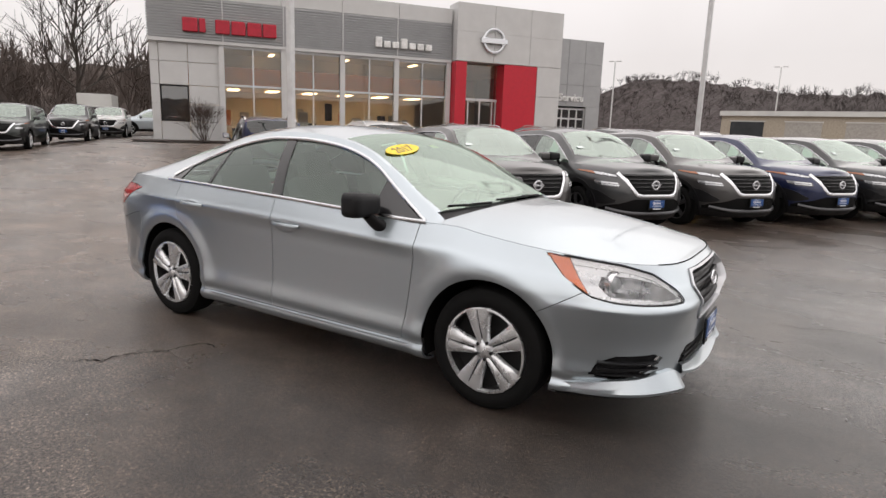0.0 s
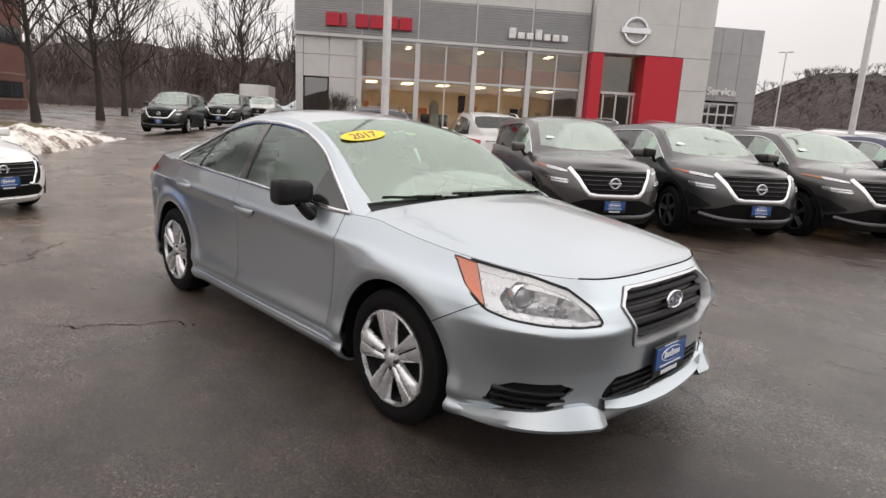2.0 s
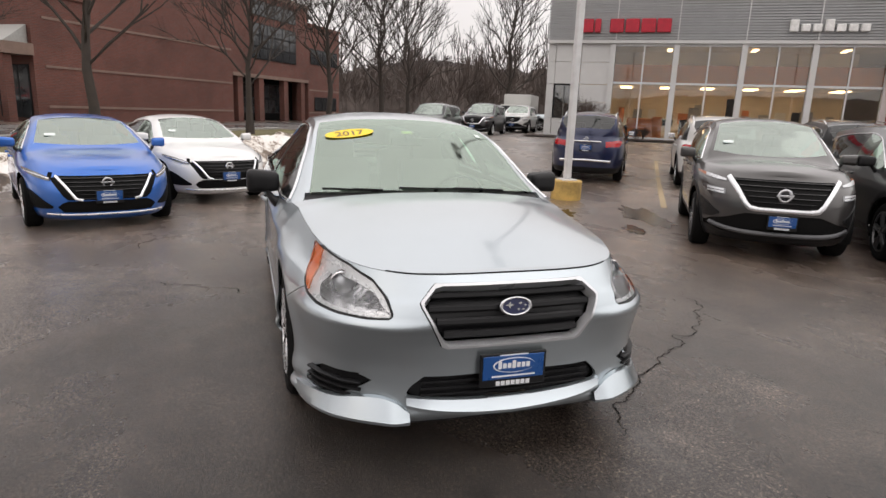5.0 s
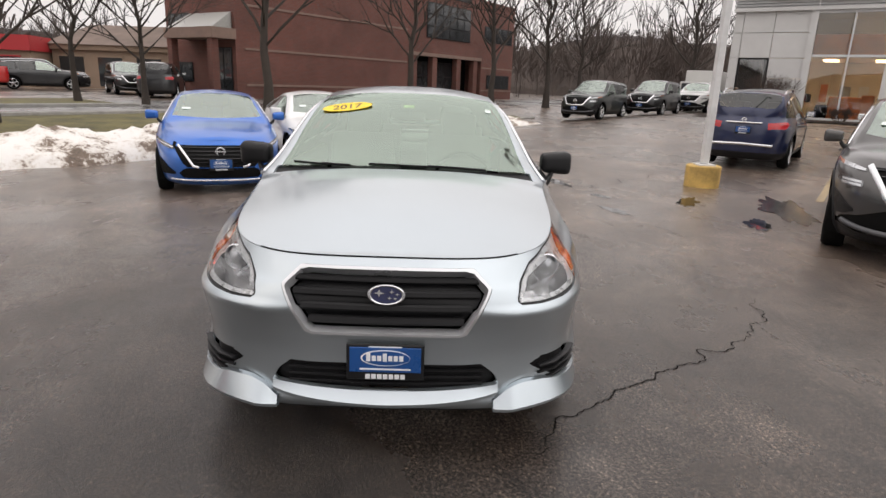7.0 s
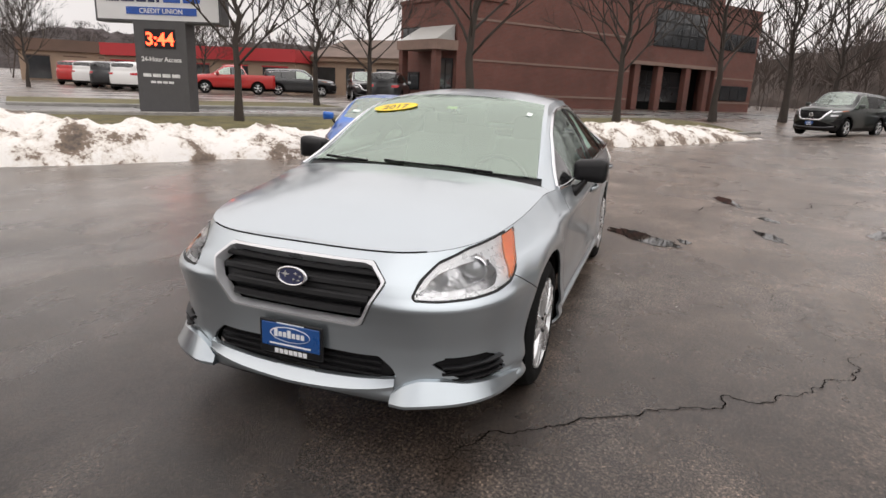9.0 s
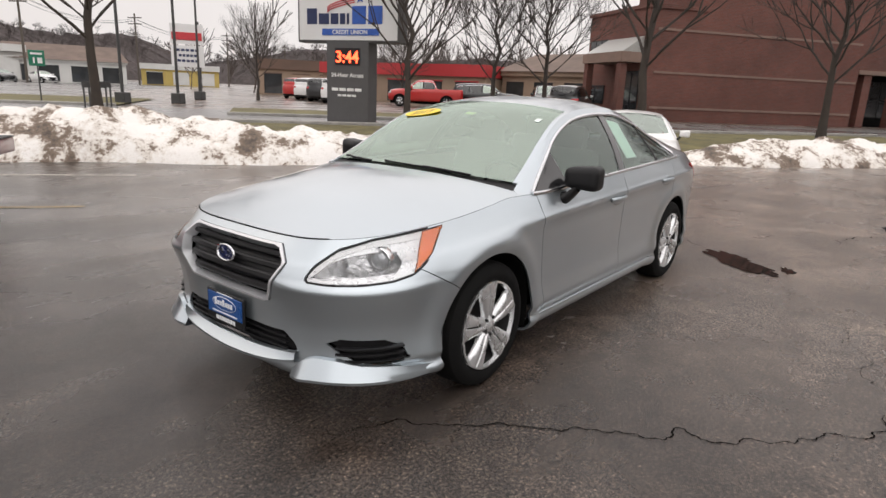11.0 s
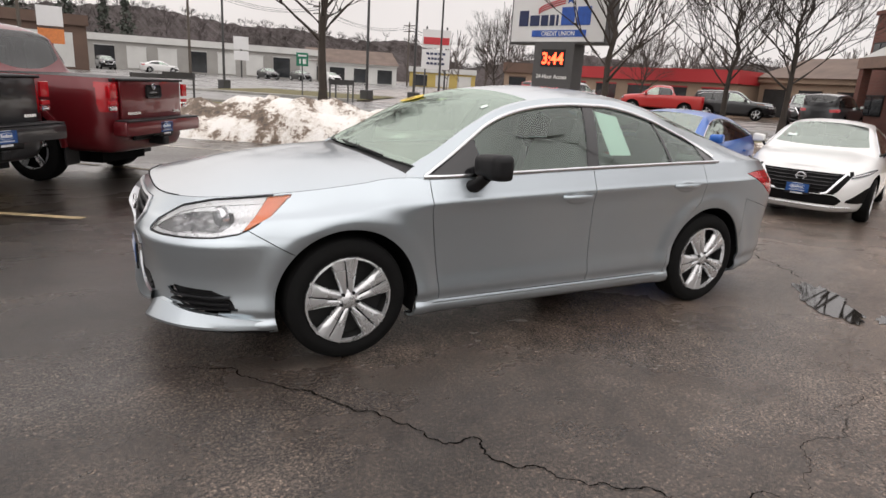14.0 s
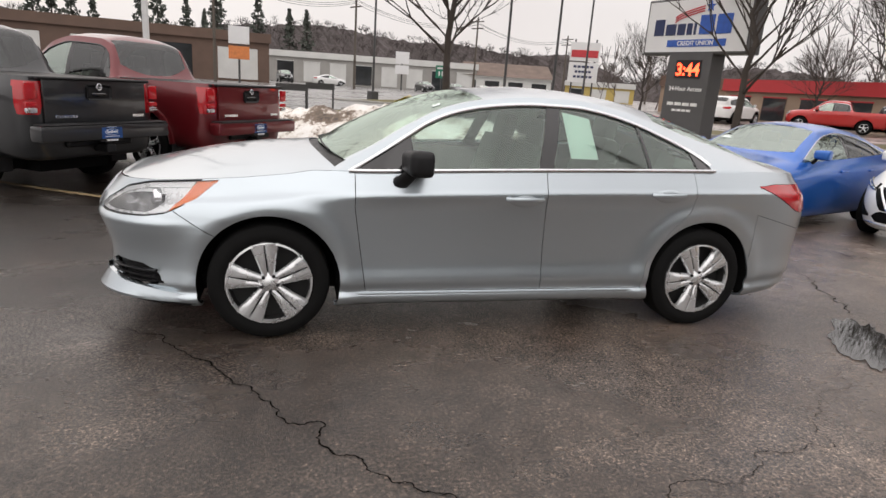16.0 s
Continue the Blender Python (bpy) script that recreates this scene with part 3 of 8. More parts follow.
def make_car(name, label, P, body, m, extras, group=""):
    """A parked vehicle in its paint: shell, windows, lamps, grille, mirrors, wheels and dealer plate."""
    root = thing(name, label, P["category"], m, group)
    bm = shell(P)
    zone = bm.faces.layers.int["zone"]
    dlo, belt, rail_y, rail_z = P["dlo"], P["belt"], P["rail_y"], P["rail_z"]
    x_a, x_c = P["dlo_x"]
    cut(bm, lambda c: c.z - float(dlo(c.x)), lambda c: c.y > 0.35 and float(belt(c.x)) + 0.001 < c.z < float(rail_z(c.x)) and x_c - 0.1 < c.x < x_a + 0.1)
    for px in P["pillars"]:
        for e in (-0.045, 0.045):
            cut(bm, lambda c: c.x - px - e - 0.1 * (c.z - 1.1) * 0, lambda c: c.y > 0.35 and c.z > float(belt(c.x)) and abs(c.x - px) < 0.2)
    ws0, ws1, bl0, bl1 = P["screen"]
    for edge, bow in ((ws0, -0.16), (ws1, -0.08), (bl0, 0.08), (bl1, 0.1)):
        cut(bm, lambda c: c.x - edge - bow * (c.y / 0.7) ** 2, lambda c: abs(c.x - edge) < 0.3 and c.z > float(belt(c.x)) + 0.004)
    cut(bm, lambda c: c.y - float(rail_y(c.x)) + 0.05, lambda c: c.z > float(belt(c.x)) + 0.02 and (bl0 - 0.1 < c.x < bl1 + 0.1 or ws1 - 0.1 < c.x < ws0 + 0.1))
    tail, grill, low = (poly_dist(P[k]) for k in ("tail", "grille", "lower"))
    lamp = poly_dist(P["lamp"]) if "lamp" in P else lambda c: 1.0
    fx = P["levels"][3][2]
    cut(bm, lambda c: lamp((c.y - c.x, c.z)), lambda c: c.x > fx - 1.0)
    cut(bm, lambda c: tail((c.y + c.x, c.z)), lambda c: c.x < -fx + 1.0)
    cut(bm, lambda c: grill((c.y, c.z)), lambda c: c.x > fx - 0.45 and c.y < 0.75)
    cut(bm, lambda c: low((c.y, c.z)), lambda c: c.x > fx - 0.6)
    sill = P.get("sill", 0.0)
    if sill:
        cut(bm, lambda c: c.z - sill, lambda c: c.z < sill + 0.15)
    kinds = {}
    for f in bm.faces:
        c = f.calc_center_median()
        k = "body"
        zb = float(belt(c.x))
        if f[zone] == 1 and c.z > zb + 0.002 and c.z < float(dlo(c.x)) and x_c < c.x < x_a:
            k = "trim" if any(abs(c.x - px) < 0.045 for px in P["pillars"]) else "window_" + str(sum(c.x < px for px in P["pillars"]))
        elif c.z > zb + 0.02 and c.y < float(rail_y(c.x)) - 0.05 and f[zone] == 2:
            t = (c.y / 0.7) ** 2
            if ws1 - 0.08 * t < c.x < ws0 - 0.16 * t:
                k = "windscreen"
            elif bl0 + 0.08 * t < c.x < bl1 + 0.1 * t:
                k = "rear_window"
        elif c.x > fx - 1.0 and lamp((c.y - c.x, c.z)) < 0:
            k = "headlamp"
        elif c.x < -fx + 1.0 and tail((c.y + c.x, c.z)) < 0:
            k = "tail_lamp"
        elif c.x > fx - 0.45 and c.y < 0.75 and grill((c.y, c.z)) < 0:
            k = "grille"
        elif c.x > fx - 0.6 and low((c.y, c.z)) < 0:
            k = "lower_grille"
        elif sill and c.z < sill:
            k = "sill"
        kinds[f] = k
    part("body", take(bm, lambda f: kinds[f] == "body", 1), body, root, smooth=True, angle=38)
    pane = P.get("side_glass", TINT)
    for k, nm, mt, both in (("windscreen", "windscreen", GLASS, 1), ("rear_window", "rear_window", pane, 1), ("grille", "grille", MESH, 1), ("lower_grille", "lower_grille", MESH, 1), ("sill", "sill_cladding", BLACK, 1), ("trim", "window_pillar", GLOSS_BLACK, 0), ("window_0", "front_side_window", GLASS if P.get("clear", True) else pane, 0), ("window_1", "rear_side_window", pane, 0), ("window_2", "quarter_window", pane, 0), ("headlamp", "headlamp", P.get("lamp_mat", BRIGHT), 0), ("tail_lamp", "tail_lamp", TAIL, 0)):
        if k not in kinds.values():
            continue
        if k == "trim":
            for side in (1, -1):
                for px in P["pillars"]:
                    piece = take(bm, lambda f: kinds[f] == k and abs(f.calc_center_median().x - px) < 0.05, 0 if side > 0 else -1)
                    part(nm, piece, mt, root, smooth=True, angle=38)
            continue
        for side in ((1,) if both else (1, -1)):
            piece = take(bm, lambda f: kinds[f] == k, 1 if both else 0 if side > 0 else -1)
            if k in ("grille", "lower_grille"):
                pushed(piece, -0.012)
            part(nm, piece, mt, root, smooth=True, angle=38)
            if k == "headlamp":
                part("headlamp_lens", pushed(take(bm, lambda f: kinds[f] == k, 0 if side > 0 else -1), 0.004), LENS, root, smooth=True)
    bm.free()
    # a dark inner tub closes the wheel wells and the floor
    bm = bmesh.new()
    xf, xr = P["levels"][1][2], P["levels"][1][3]
    box(bm, 0, 0, 0.34, xf - xr - 0.5, 1.12 * P["levels"][1][1], 0.26)
    for x in P["axles"]:
        for side in (1, -1):
            well(bm, x, P["hub_z"], P["arch"] + 0.012, side, 0.5, P["levels"][3][1] - 0.04)
    part("underbody", bm, DARK, root)
    cabin(root, P, CABIN, P["floor"], P.get("rear_seats", True))
    for side in (1, -1):
        mirror(root, P["mirror"][0], side_y(P, P["mirror"][0], P["mirror"][1]) - 0.01, P["mirror"][1], side, extras.get("cap", body), P.get("mirror_s", 0.95))
        # grip handles on the doors
        for hx in P["handles"]:
            bm = bmesh.new()
            box(bm, hx, side * (P["levels"][5][1] + 0.008), P["handle_z"], 0.2, 0.03, 0.028, 0.01, seg=2)
            part("door_handle", bm, extras.get("handle", body), root, smooth=True)
        bm = bmesh.new()
        xs = np.linspace(x_a - 0.02, x_c + 0.02, 26)
        sweep(bm, [(x, side * (side_y(P, x, float(dlo(x))) + 0.001), float(dlo(x)) + 0.004) for x in xs], 0.012, 0.018, (0, side, 0.3))
        part("window_trim", bm, extras.get("trim", CHROME), root, smooth=True)
    wheels(root, P, P["wheel"])
    front = P["front"]
    front(root, P, body)
    if extras.get("plate", True):
        x, z = P["plate_front"]
        dealer_plate(root, x, z)
    if extras.get("rear_plate"):
        x, z = P["plate_rear"]
        dealer_plate(root, x, z, 180)
    return root


def ring_badge(root, x, z, r, tilt=0, heading=0, y=0):
    """A chrome ring with a bar across it."""
    m = pose(x, y, z, 0, 0, heading) @ pose(0, 0, 0, 90 - tilt, 0, 90)
    bm = bmesh.new()
    lathe(bm, [(r * 0.82 + 0.18 * r * math.cos(t), 0.008 + 0.008 * math.sin(t)) for t in np.linspace(0, 2 * math.pi, 9)], 28, m)
    badge = part("badge", bm, CHROME, root, smooth=True)
    bm = bmesh.new()
    box(bm, 0, 0, 0.008, 2.3 * r, r * 0.32, 0.012, 0.003)
    bm.transform(m)
    part("badge_bar", bm, CHROME, badge)


def v_front(root, P, body):
    """A V of chrome round the grille, with slats and a badge."""
    g = [(front_x(P, y, z), y, z) for y, z in P["v"]]
    wide = P["v_w"]
    for side in (1, -1):
        bm = bmesh.new()
        sweep(bm, [Vector((x - 0.004, side * y, z)) for x, y, z in g], 0.024, wide, (1, 0.3 * side, 0.2))
        part("chrome_v", bm, CHROME, root, smooth=True)
    bm = bmesh.new()
    (x0, y0, z0), (x1, y1, z1) = g[0], g[-1]
    if P.get("v_bar", 0.045):
        sweep(bm, [(front_x(P, y, z1) + 0.004, y, z1) for y in np.linspace(-y1, y1, 8)], 0.02, P.get("v_bar", 0.045), (1, 0, 0.1))
        part("chrome_bar", bm, CHROME, root, smooth=True)
    for k in range(6):
        bm = bmesh.new()
        q = (k + 0.5) / 6
        yy = y0 + (y1 - y0) * q - 0.03
        z = z0 + (z1 - z0) * q
        sweep(bm, [(front_x(P, y, z) - 0.008, y, z) for y in np.linspace(-yy, yy, 9)], 0.014, 0.014, (1, 0, 0))
        part("grille_bar", bm, GLOSS_BLACK, root, smooth=True)
    z, r = P["badge"]
    ring_badge(root, front_x(P, 0, z) + 0.012, z, r)


def at_level(P, x, z):
    """The height in the table of levels that lies at z where the belt has fallen."""
    z0, top = P["levels"][0][0], P["levels"][-1][0]
    return z0 + (z - z0) * (top - z0) / (float(P["belt"](x)) - z0)


def front_x(P, y, z):
    """How far forward the body reaches at a half-width and a height, in its lower part."""
    lv = P["levels"]
    zs = [v[0] for v in lv]
    x = lv[4][2]
    for _ in range(6):
        q = at_level(P, x, z)
        w, xf = float(np.interp(q, zs, [v[1] for v in lv])), float(np.interp(q, zs, [v[2] for v in lv]))
        x = xf * (1 - min(abs(y) / w, 0.9999) ** P["mf"]) ** (1 / P["nf"])
    return x


def side_w(P, x, z):
    """The half-width of the body's lower part at a place along it and a height."""
    lv = P["levels"]
    zs = [v[0] for v in lv]
    z = at_level(P, x, z)
    w = float(np.interp(z, zs, [v[1] for v in lv]))
    xe = float(np.interp(z, zs, [v[2] if x > 0 else -v[3] for v in lv]))
    n, m = (P["nf"], P["mf"]) if x > 0 else (P["nr"], P["mr"])
    return w * max(0.0, 1 - min(abs(x) / xe, 0.9999) ** n) ** (1 / m)


def nose_patch(root, P, name, material, side, columns, out):
    """A lamp or vent laid on the nose: columns of half-width, lower and upper height, with turned edges."""
    ys = [c[0] for c in columns]
    bm = bmesh.new()
    rows = []
    for y in np.linspace(ys[0], ys[-1], 10):
        z0, z1 = (float(np.interp(y, ys, [c[i] for c in columns])) for i in (1, 2))
        rows.append([bm.verts.new((front_x(P, y, z) + out, side * (y + 0.7 * out), z)) for z in np.linspace(z0, z1, 4)])
    for p, q in zip(rows, rows[1:]):
        for i in range(3):
            bm.faces.new((p[i], q[i], q[i + 1], p[i + 1]))
    bm.normal_update()
    if sum(f.normal.x for f in bm.faces) < 0:
        bmesh.ops.reverse_faces(bm, faces=bm.faces)
    return part(name, hem(bm, 0.0, 0.022), material, root, smooth=True, angle=35)


def saloon_front(root, P, body):
    """The V, with bright lines in the lamps and black vents in the bumper's corners."""
    v_front(root, P, body)
    for side in (1, -1):
        bm = bmesh.new()
        sweep(bm, [(front_x(P, y, 0.697 + 0.34 * (y - 0.6)) + 0.021, side * (y + 0.015), 0.697 + 0.34 * (y - 0.6)) for y in np.linspace(0.6, 0.82, 8)], 0.008, 0.014, (0.7, 0.6 * side, 0.2))
        part("lamp_strip", bm, BRIGHT, root, smooth=True)
        nose_patch(root, P, "headlamp", LAMP_DARK, side, ((0.6, 0.674, 0.708), (0.65, 0.682, 0.735), (0.73, 0.705, 0.77), (0.8, 0.742, 0.795), (0.845, 0.78, 0.805)), 0.017)
        nose_patch(root, P, "corner_vent", MESH, side, ((0.6, 0.335, 0.36), (0.67, 0.325, 0.41), (0.74, 0.32, 0.48), (0.81, 0.33, 0.55), (0.845, 0.36, 0.56)), 0.011)
    bm = bmesh.new()
    sweep(bm, [(front_x(P, y, 0.255) + 0.003, y, 0.255) for y in np.linspace(-0.66, 0.66, 17)], 0.012, 0.022, (1, 0, 0.1))
    part("bumper_lip", bm, ALLOY, root, smooth=True)


def crossover_front(root, P, body):
    """The V, with thin upper lamps, amber ends, a silver lip and black wheel-arch cladding."""
    v_front(root, P, body)
    for side in (1, -1):
        nose_patch(root, P, "running_lamp", SATIN, side, ((0.615, 0.935, 0.955), (0.7, 0.94, 0.978), (0.78, 0.955, 0.995), (0.815, 0.963, 1.0)), 0.007)
        nose_patch(root, P, "turn_signal", AMBER_DULL, side, ((0.817, 0.963, 1.0), (0.85, 0.975, 1.006), (0.88, 0.99, 1.008)), 0.007)
        lamp = nose_patch(root, P, "headlamp", LAMP_DARK, side, ((0.615, 0.785, 0.84), (0.7, 0.775, 0.85), (0.8, 0.785, 0.86), (0.845, 0.815, 0.862)), 0.007)
        for z in (0.797, 0.83):
            nose_patch(lamp, P, "lamp_strip", SATIN, side, ((0.63, z - 0.01, z + 0.009), (0.8, z - 0.004, z + 0.017)), 0.012)
        nose_patch(root, P, "corner_vent", BLACK, side, ((0.66, 0.53, 0.56), (0.73, 0.49, 0.6), (0.8, 0.48, 0.67), (0.85, 0.5, 0.71), (0.88, 0.54, 0.72)), 0.008)
        for ax in P["axles"]:
            bm = bmesh.new()
            pts = []
            for t in np.linspace(-0.25, math.pi + 0.25, 26):
                r = P["arch"] + 0.03
                px, pz = ax + r * math.cos(t), P["hub_z"] + r * math.sin(t)
                pts.append((px, side * side_w(P, px, pz), pz))
            sweep(bm, pts, 0.012, 0.075, (0, side, 0))
            part("arch_cladding", bm, BLACK, root, smooth=True)
    bm = bmesh.new()
    sweep(bm, [(front_x(P, y, 0.36) + 0.01, y, 0.35 + 0.05 * (y / 0.7) ** 4) for y in np.linspace(-0.74, 0.74, 21)], 0.03, 0.05, (1, 0, 0.3))
    part("bumper_lip", bm, DARK_ALLOY, root, smooth=True)


def no_front(root, P, body):
    pass


def rear_trim(root, P, chrome=True):
    x, z = P["rear_bar"]
    bm = bmesh.new()
    sweep(bm, [(x + 0.03 * (y / 0.4) ** 2, y, z) for y in np.linspace(-0.36, 0.36, 9)], 0.02, 0.035, (-1, 0, 0))
    part("tailgate_bar", bm, CHROME, root, smooth=True)
    ring_badge(root, x - 0.015, z + 0.06, 0.05, 0, 180)


def roof_rails(root, P, mt=CHROME):
    for side in (1, -1):
        bm = bmesh.new()
        x0, x1 = P["rails"]
        xs = np.linspace(x0, x1, 15)
        sweep(bm, [(x, side * (float(P["rail_y"](x)) - 0.02), float(P["rail_z"](x)) + 0.07 * min(1, 6 * min(k, 14 - k) / 14) - 0.005) for k, x in enumerate(xs)], 0.02, 0.03, (0, 0, 1))
        part("roof_rail", bm, mt, root, smooth=True)


def sedan_P():
    return dict(
        category="car", count=90, rows=2, side=5, top=7, levels=[(0.17, 0.74, 2.1, -2.1), (0.18, 0.82, 2.16, -2.2), (0.27, 0.87, 2.24, -2.27), (0.42, 0.895, 2.27, -2.31), (0.56, 0.905, 2.28, -2.32), (0.72, 0.905, 2.27, -2.32), (0.86, 0.89, 2.2, -2.3), (1.0, 0.845, 2.08, -2.26)],
        nf=4.8, mf=2.9, nr=6, mr=2.8, squeeze=curve([(-3, 0.93), (-1.6, 0.97), (0.6, 1.0), (1.2, 0.93), (2.3, 0.9)]),
        belt=curve([(-2.4, 1.06), (-1.5, 1.05), (-0.4, 1.0), (0.7, 0.96), (1.3, 0.92), (1.8, 0.84), (2.2, 0.76)]),
        ridge=curve([(-2.4, 1.07), (-1.85, 1.12), (-1.4, 1.27), (-0.9, 1.4), (-0.3, 1.445), (0.2, 1.41), (0.6, 1.26), (1.15, 1.0), (1.7, 0.93), (2.1, 0.82)]),
        rail_y=curve([(-2.1, 0.7), (-1.6, 0.62), (-0.9, 0.56), (0.0, 0.56), (0.5, 0.63), (1.05, 0.74)]),
        rail_z=curve([(-2.2, 0.9), (-1.95, 1.07), (-1.5, 1.2), (-0.9, 1.34), (-0.3, 1.385), (0.15, 1.35), (0.6, 1.19), (1.0, 0.98), (1.3, 0.6)]),
        dlo=curve([(-1.5, 1.05), (-1.1, 1.21), (-0.6, 1.3), (-0.2, 1.325), (0.2, 1.27), (0.6, 1.11), (0.93, 0.95)]), dlo_x=(0.9, -1.48), pillars=[-0.32, -1.15], screen=(1.02, 0.27, -1.78, -1.05),
        axles=(1.355, -1.355), hub_z=0.33, arch=0.39, track=0.88, cabin=(-1.6, 1.0), seat_x=0.05, seat_z=0.38, dash=0.72, floor=0.4,
        tail=[(-1.75, 0.84), (-1.75, 0.95), (-1.2, 0.97), (-1.02, 0.93), (-1.2, 0.82)],
        grille=[(-1, 0.735), (0.6, 0.73), (0.6, 0.68), (0.47, 0.44), (-1, 0.43)], lower=[(-1, 0.43), (0.47, 0.43), (0.56, 0.35), (0.5, 0.285), (-1, 0.285)],
        v=[(0.54, 0.725), (0.46, 0.61), (0.36, 0.455), (0.29, 0.437)], v_w=0.034, v_bar=0, badge=(0.65, 0.066), plate_front=(2.3, 0.48), plate_rear=(-2.36, 0.75),
        mirror=(0.7, 0.98), handles=(-0.12, -1.0), handle_z=0.82, wheel=(0.33, 0.24, 0.2, 5, ALLOY, False), front=saloon_front, rear_bar=(-2.34, 0.9))


def suv_P(big=False):
    L = 0.17 if big else 0.0
    H = 0.06 if big else 0.0
    return dict(
        category="car", count=90, rows=2, side=5, top=7,
        levels=[(0.22, 0.76, 2.12 + L, -2.12 - L), (0.24, 0.84, 2.2 + L, -2.22 - L), (0.36, 0.9, 2.27 + L, -2.3 - L), (0.55, 0.92, 2.3 + L, -2.33 - L), (0.72, 0.925, 2.31 + L, -2.33 - L), (0.88, 0.925, 2.29 + L, -2.32 - L), (1.0, 0.91, 2.22 + L, -2.3 - L), (1.13, 0.87, 2.1 + L, -2.25 - L)],
        nf=5.6, mf=3.1, nr=7, mr=3.4, squeeze=curve([(-3, 0.97), (0.6, 1.0), (1.2, 0.95), (2.3, 0.9)]),
        belt=curve([(-2.5, 1.14), (-1.0, 1.13), (0.7, 1.1), (1.3, 1.085), (1.8, 1.055), (2.3 + L, 0.975)]),
        ridge=curve([(-2.3 - L, 1.2), (-2.16 - L, 1.42), (-2.0 - L, 1.6 + H), (-1.2, 1.68 + H), (-0.3, 1.7 + H), (0.25, 1.66 + H), (0.65, 1.47), (1.15, 1.17), (1.7, 1.135), (2.15 + L, 1.06)]),
        rail_y=curve([(-2.3 - L, 0.72), (-1.9 - L, 0.66), (-0.8, 0.64), (0.1, 0.62), (0.5, 0.67), (1.1, 0.77)]),
        rail_z=curve([(-2.28 - L, 1.0), (-2.16 - L, 1.34), (-2.0 - L, 1.53 + H), (-1.2, 1.61 + H), (-0.3, 1.63 + H), (0.2, 1.59 + H), (0.65, 1.39), (1.05, 1.12), (1.3, 0.8)]),
        dlo=curve([(-1.98 - L, 1.3), (-1.85 - L, 1.42 + H), (-1.0, 1.52 + H), (-0.2, 1.54 + H), (0.2, 1.48 + H), (0.6, 1.3), (0.98, 1.09)]), dlo_x=(0.96, -1.92 - L), pillars=[-0.3, -1.22], screen=(1.06, 0.3, -2.21 - L, -2.03 - L),
        axles=(1.35 + L / 2, -1.35 - L / 2), hub_z=0.36, arch=0.435, track=0.9, cabin=(-2.0, 1.0), seat_x=0.05, seat_z=0.55, dash=0.75, floor=0.5,
        tail=[(-1.8 - L, 0.9), (-1.8 - L, 1.02), (-1.2 - L, 1.06), (-0.95 - L, 1.02), (-1.2 - L, 0.9)],
        grille=[(-1, 0.975), (0.565, 0.975), (0.375, 0.65), (-1, 0.62)], lower=[(-1, 0.585), (0.4, 0.585), (0.62, 0.5), (0.76, 0.47), (0.8, 0.4), (0.6, 0.33), (-1, 0.33)], sill=0.38,
        v=[(0.585, 0.985), (0.5, 0.86), (0.41, 0.705), (0.36, 0.65), (0.28, 0.637)], v_w=0.058, v_bar=0.048, badge=(0.81, 0.08), plate_front=(2.34 + L, 0.5), plate_rear=(-2.36 - L, 0.86),
        mirror=(0.72, 1.1), handles=(-0.1, -1.0), handle_z=0.98, wheel=(0.36, 0.25, 0.22, 5, ALLOY, False), front=crossover_front, rails=(-1.7 - L, -0.05), rear_bar=(-2.35 - L, 1.02), mirror_s=1.0)


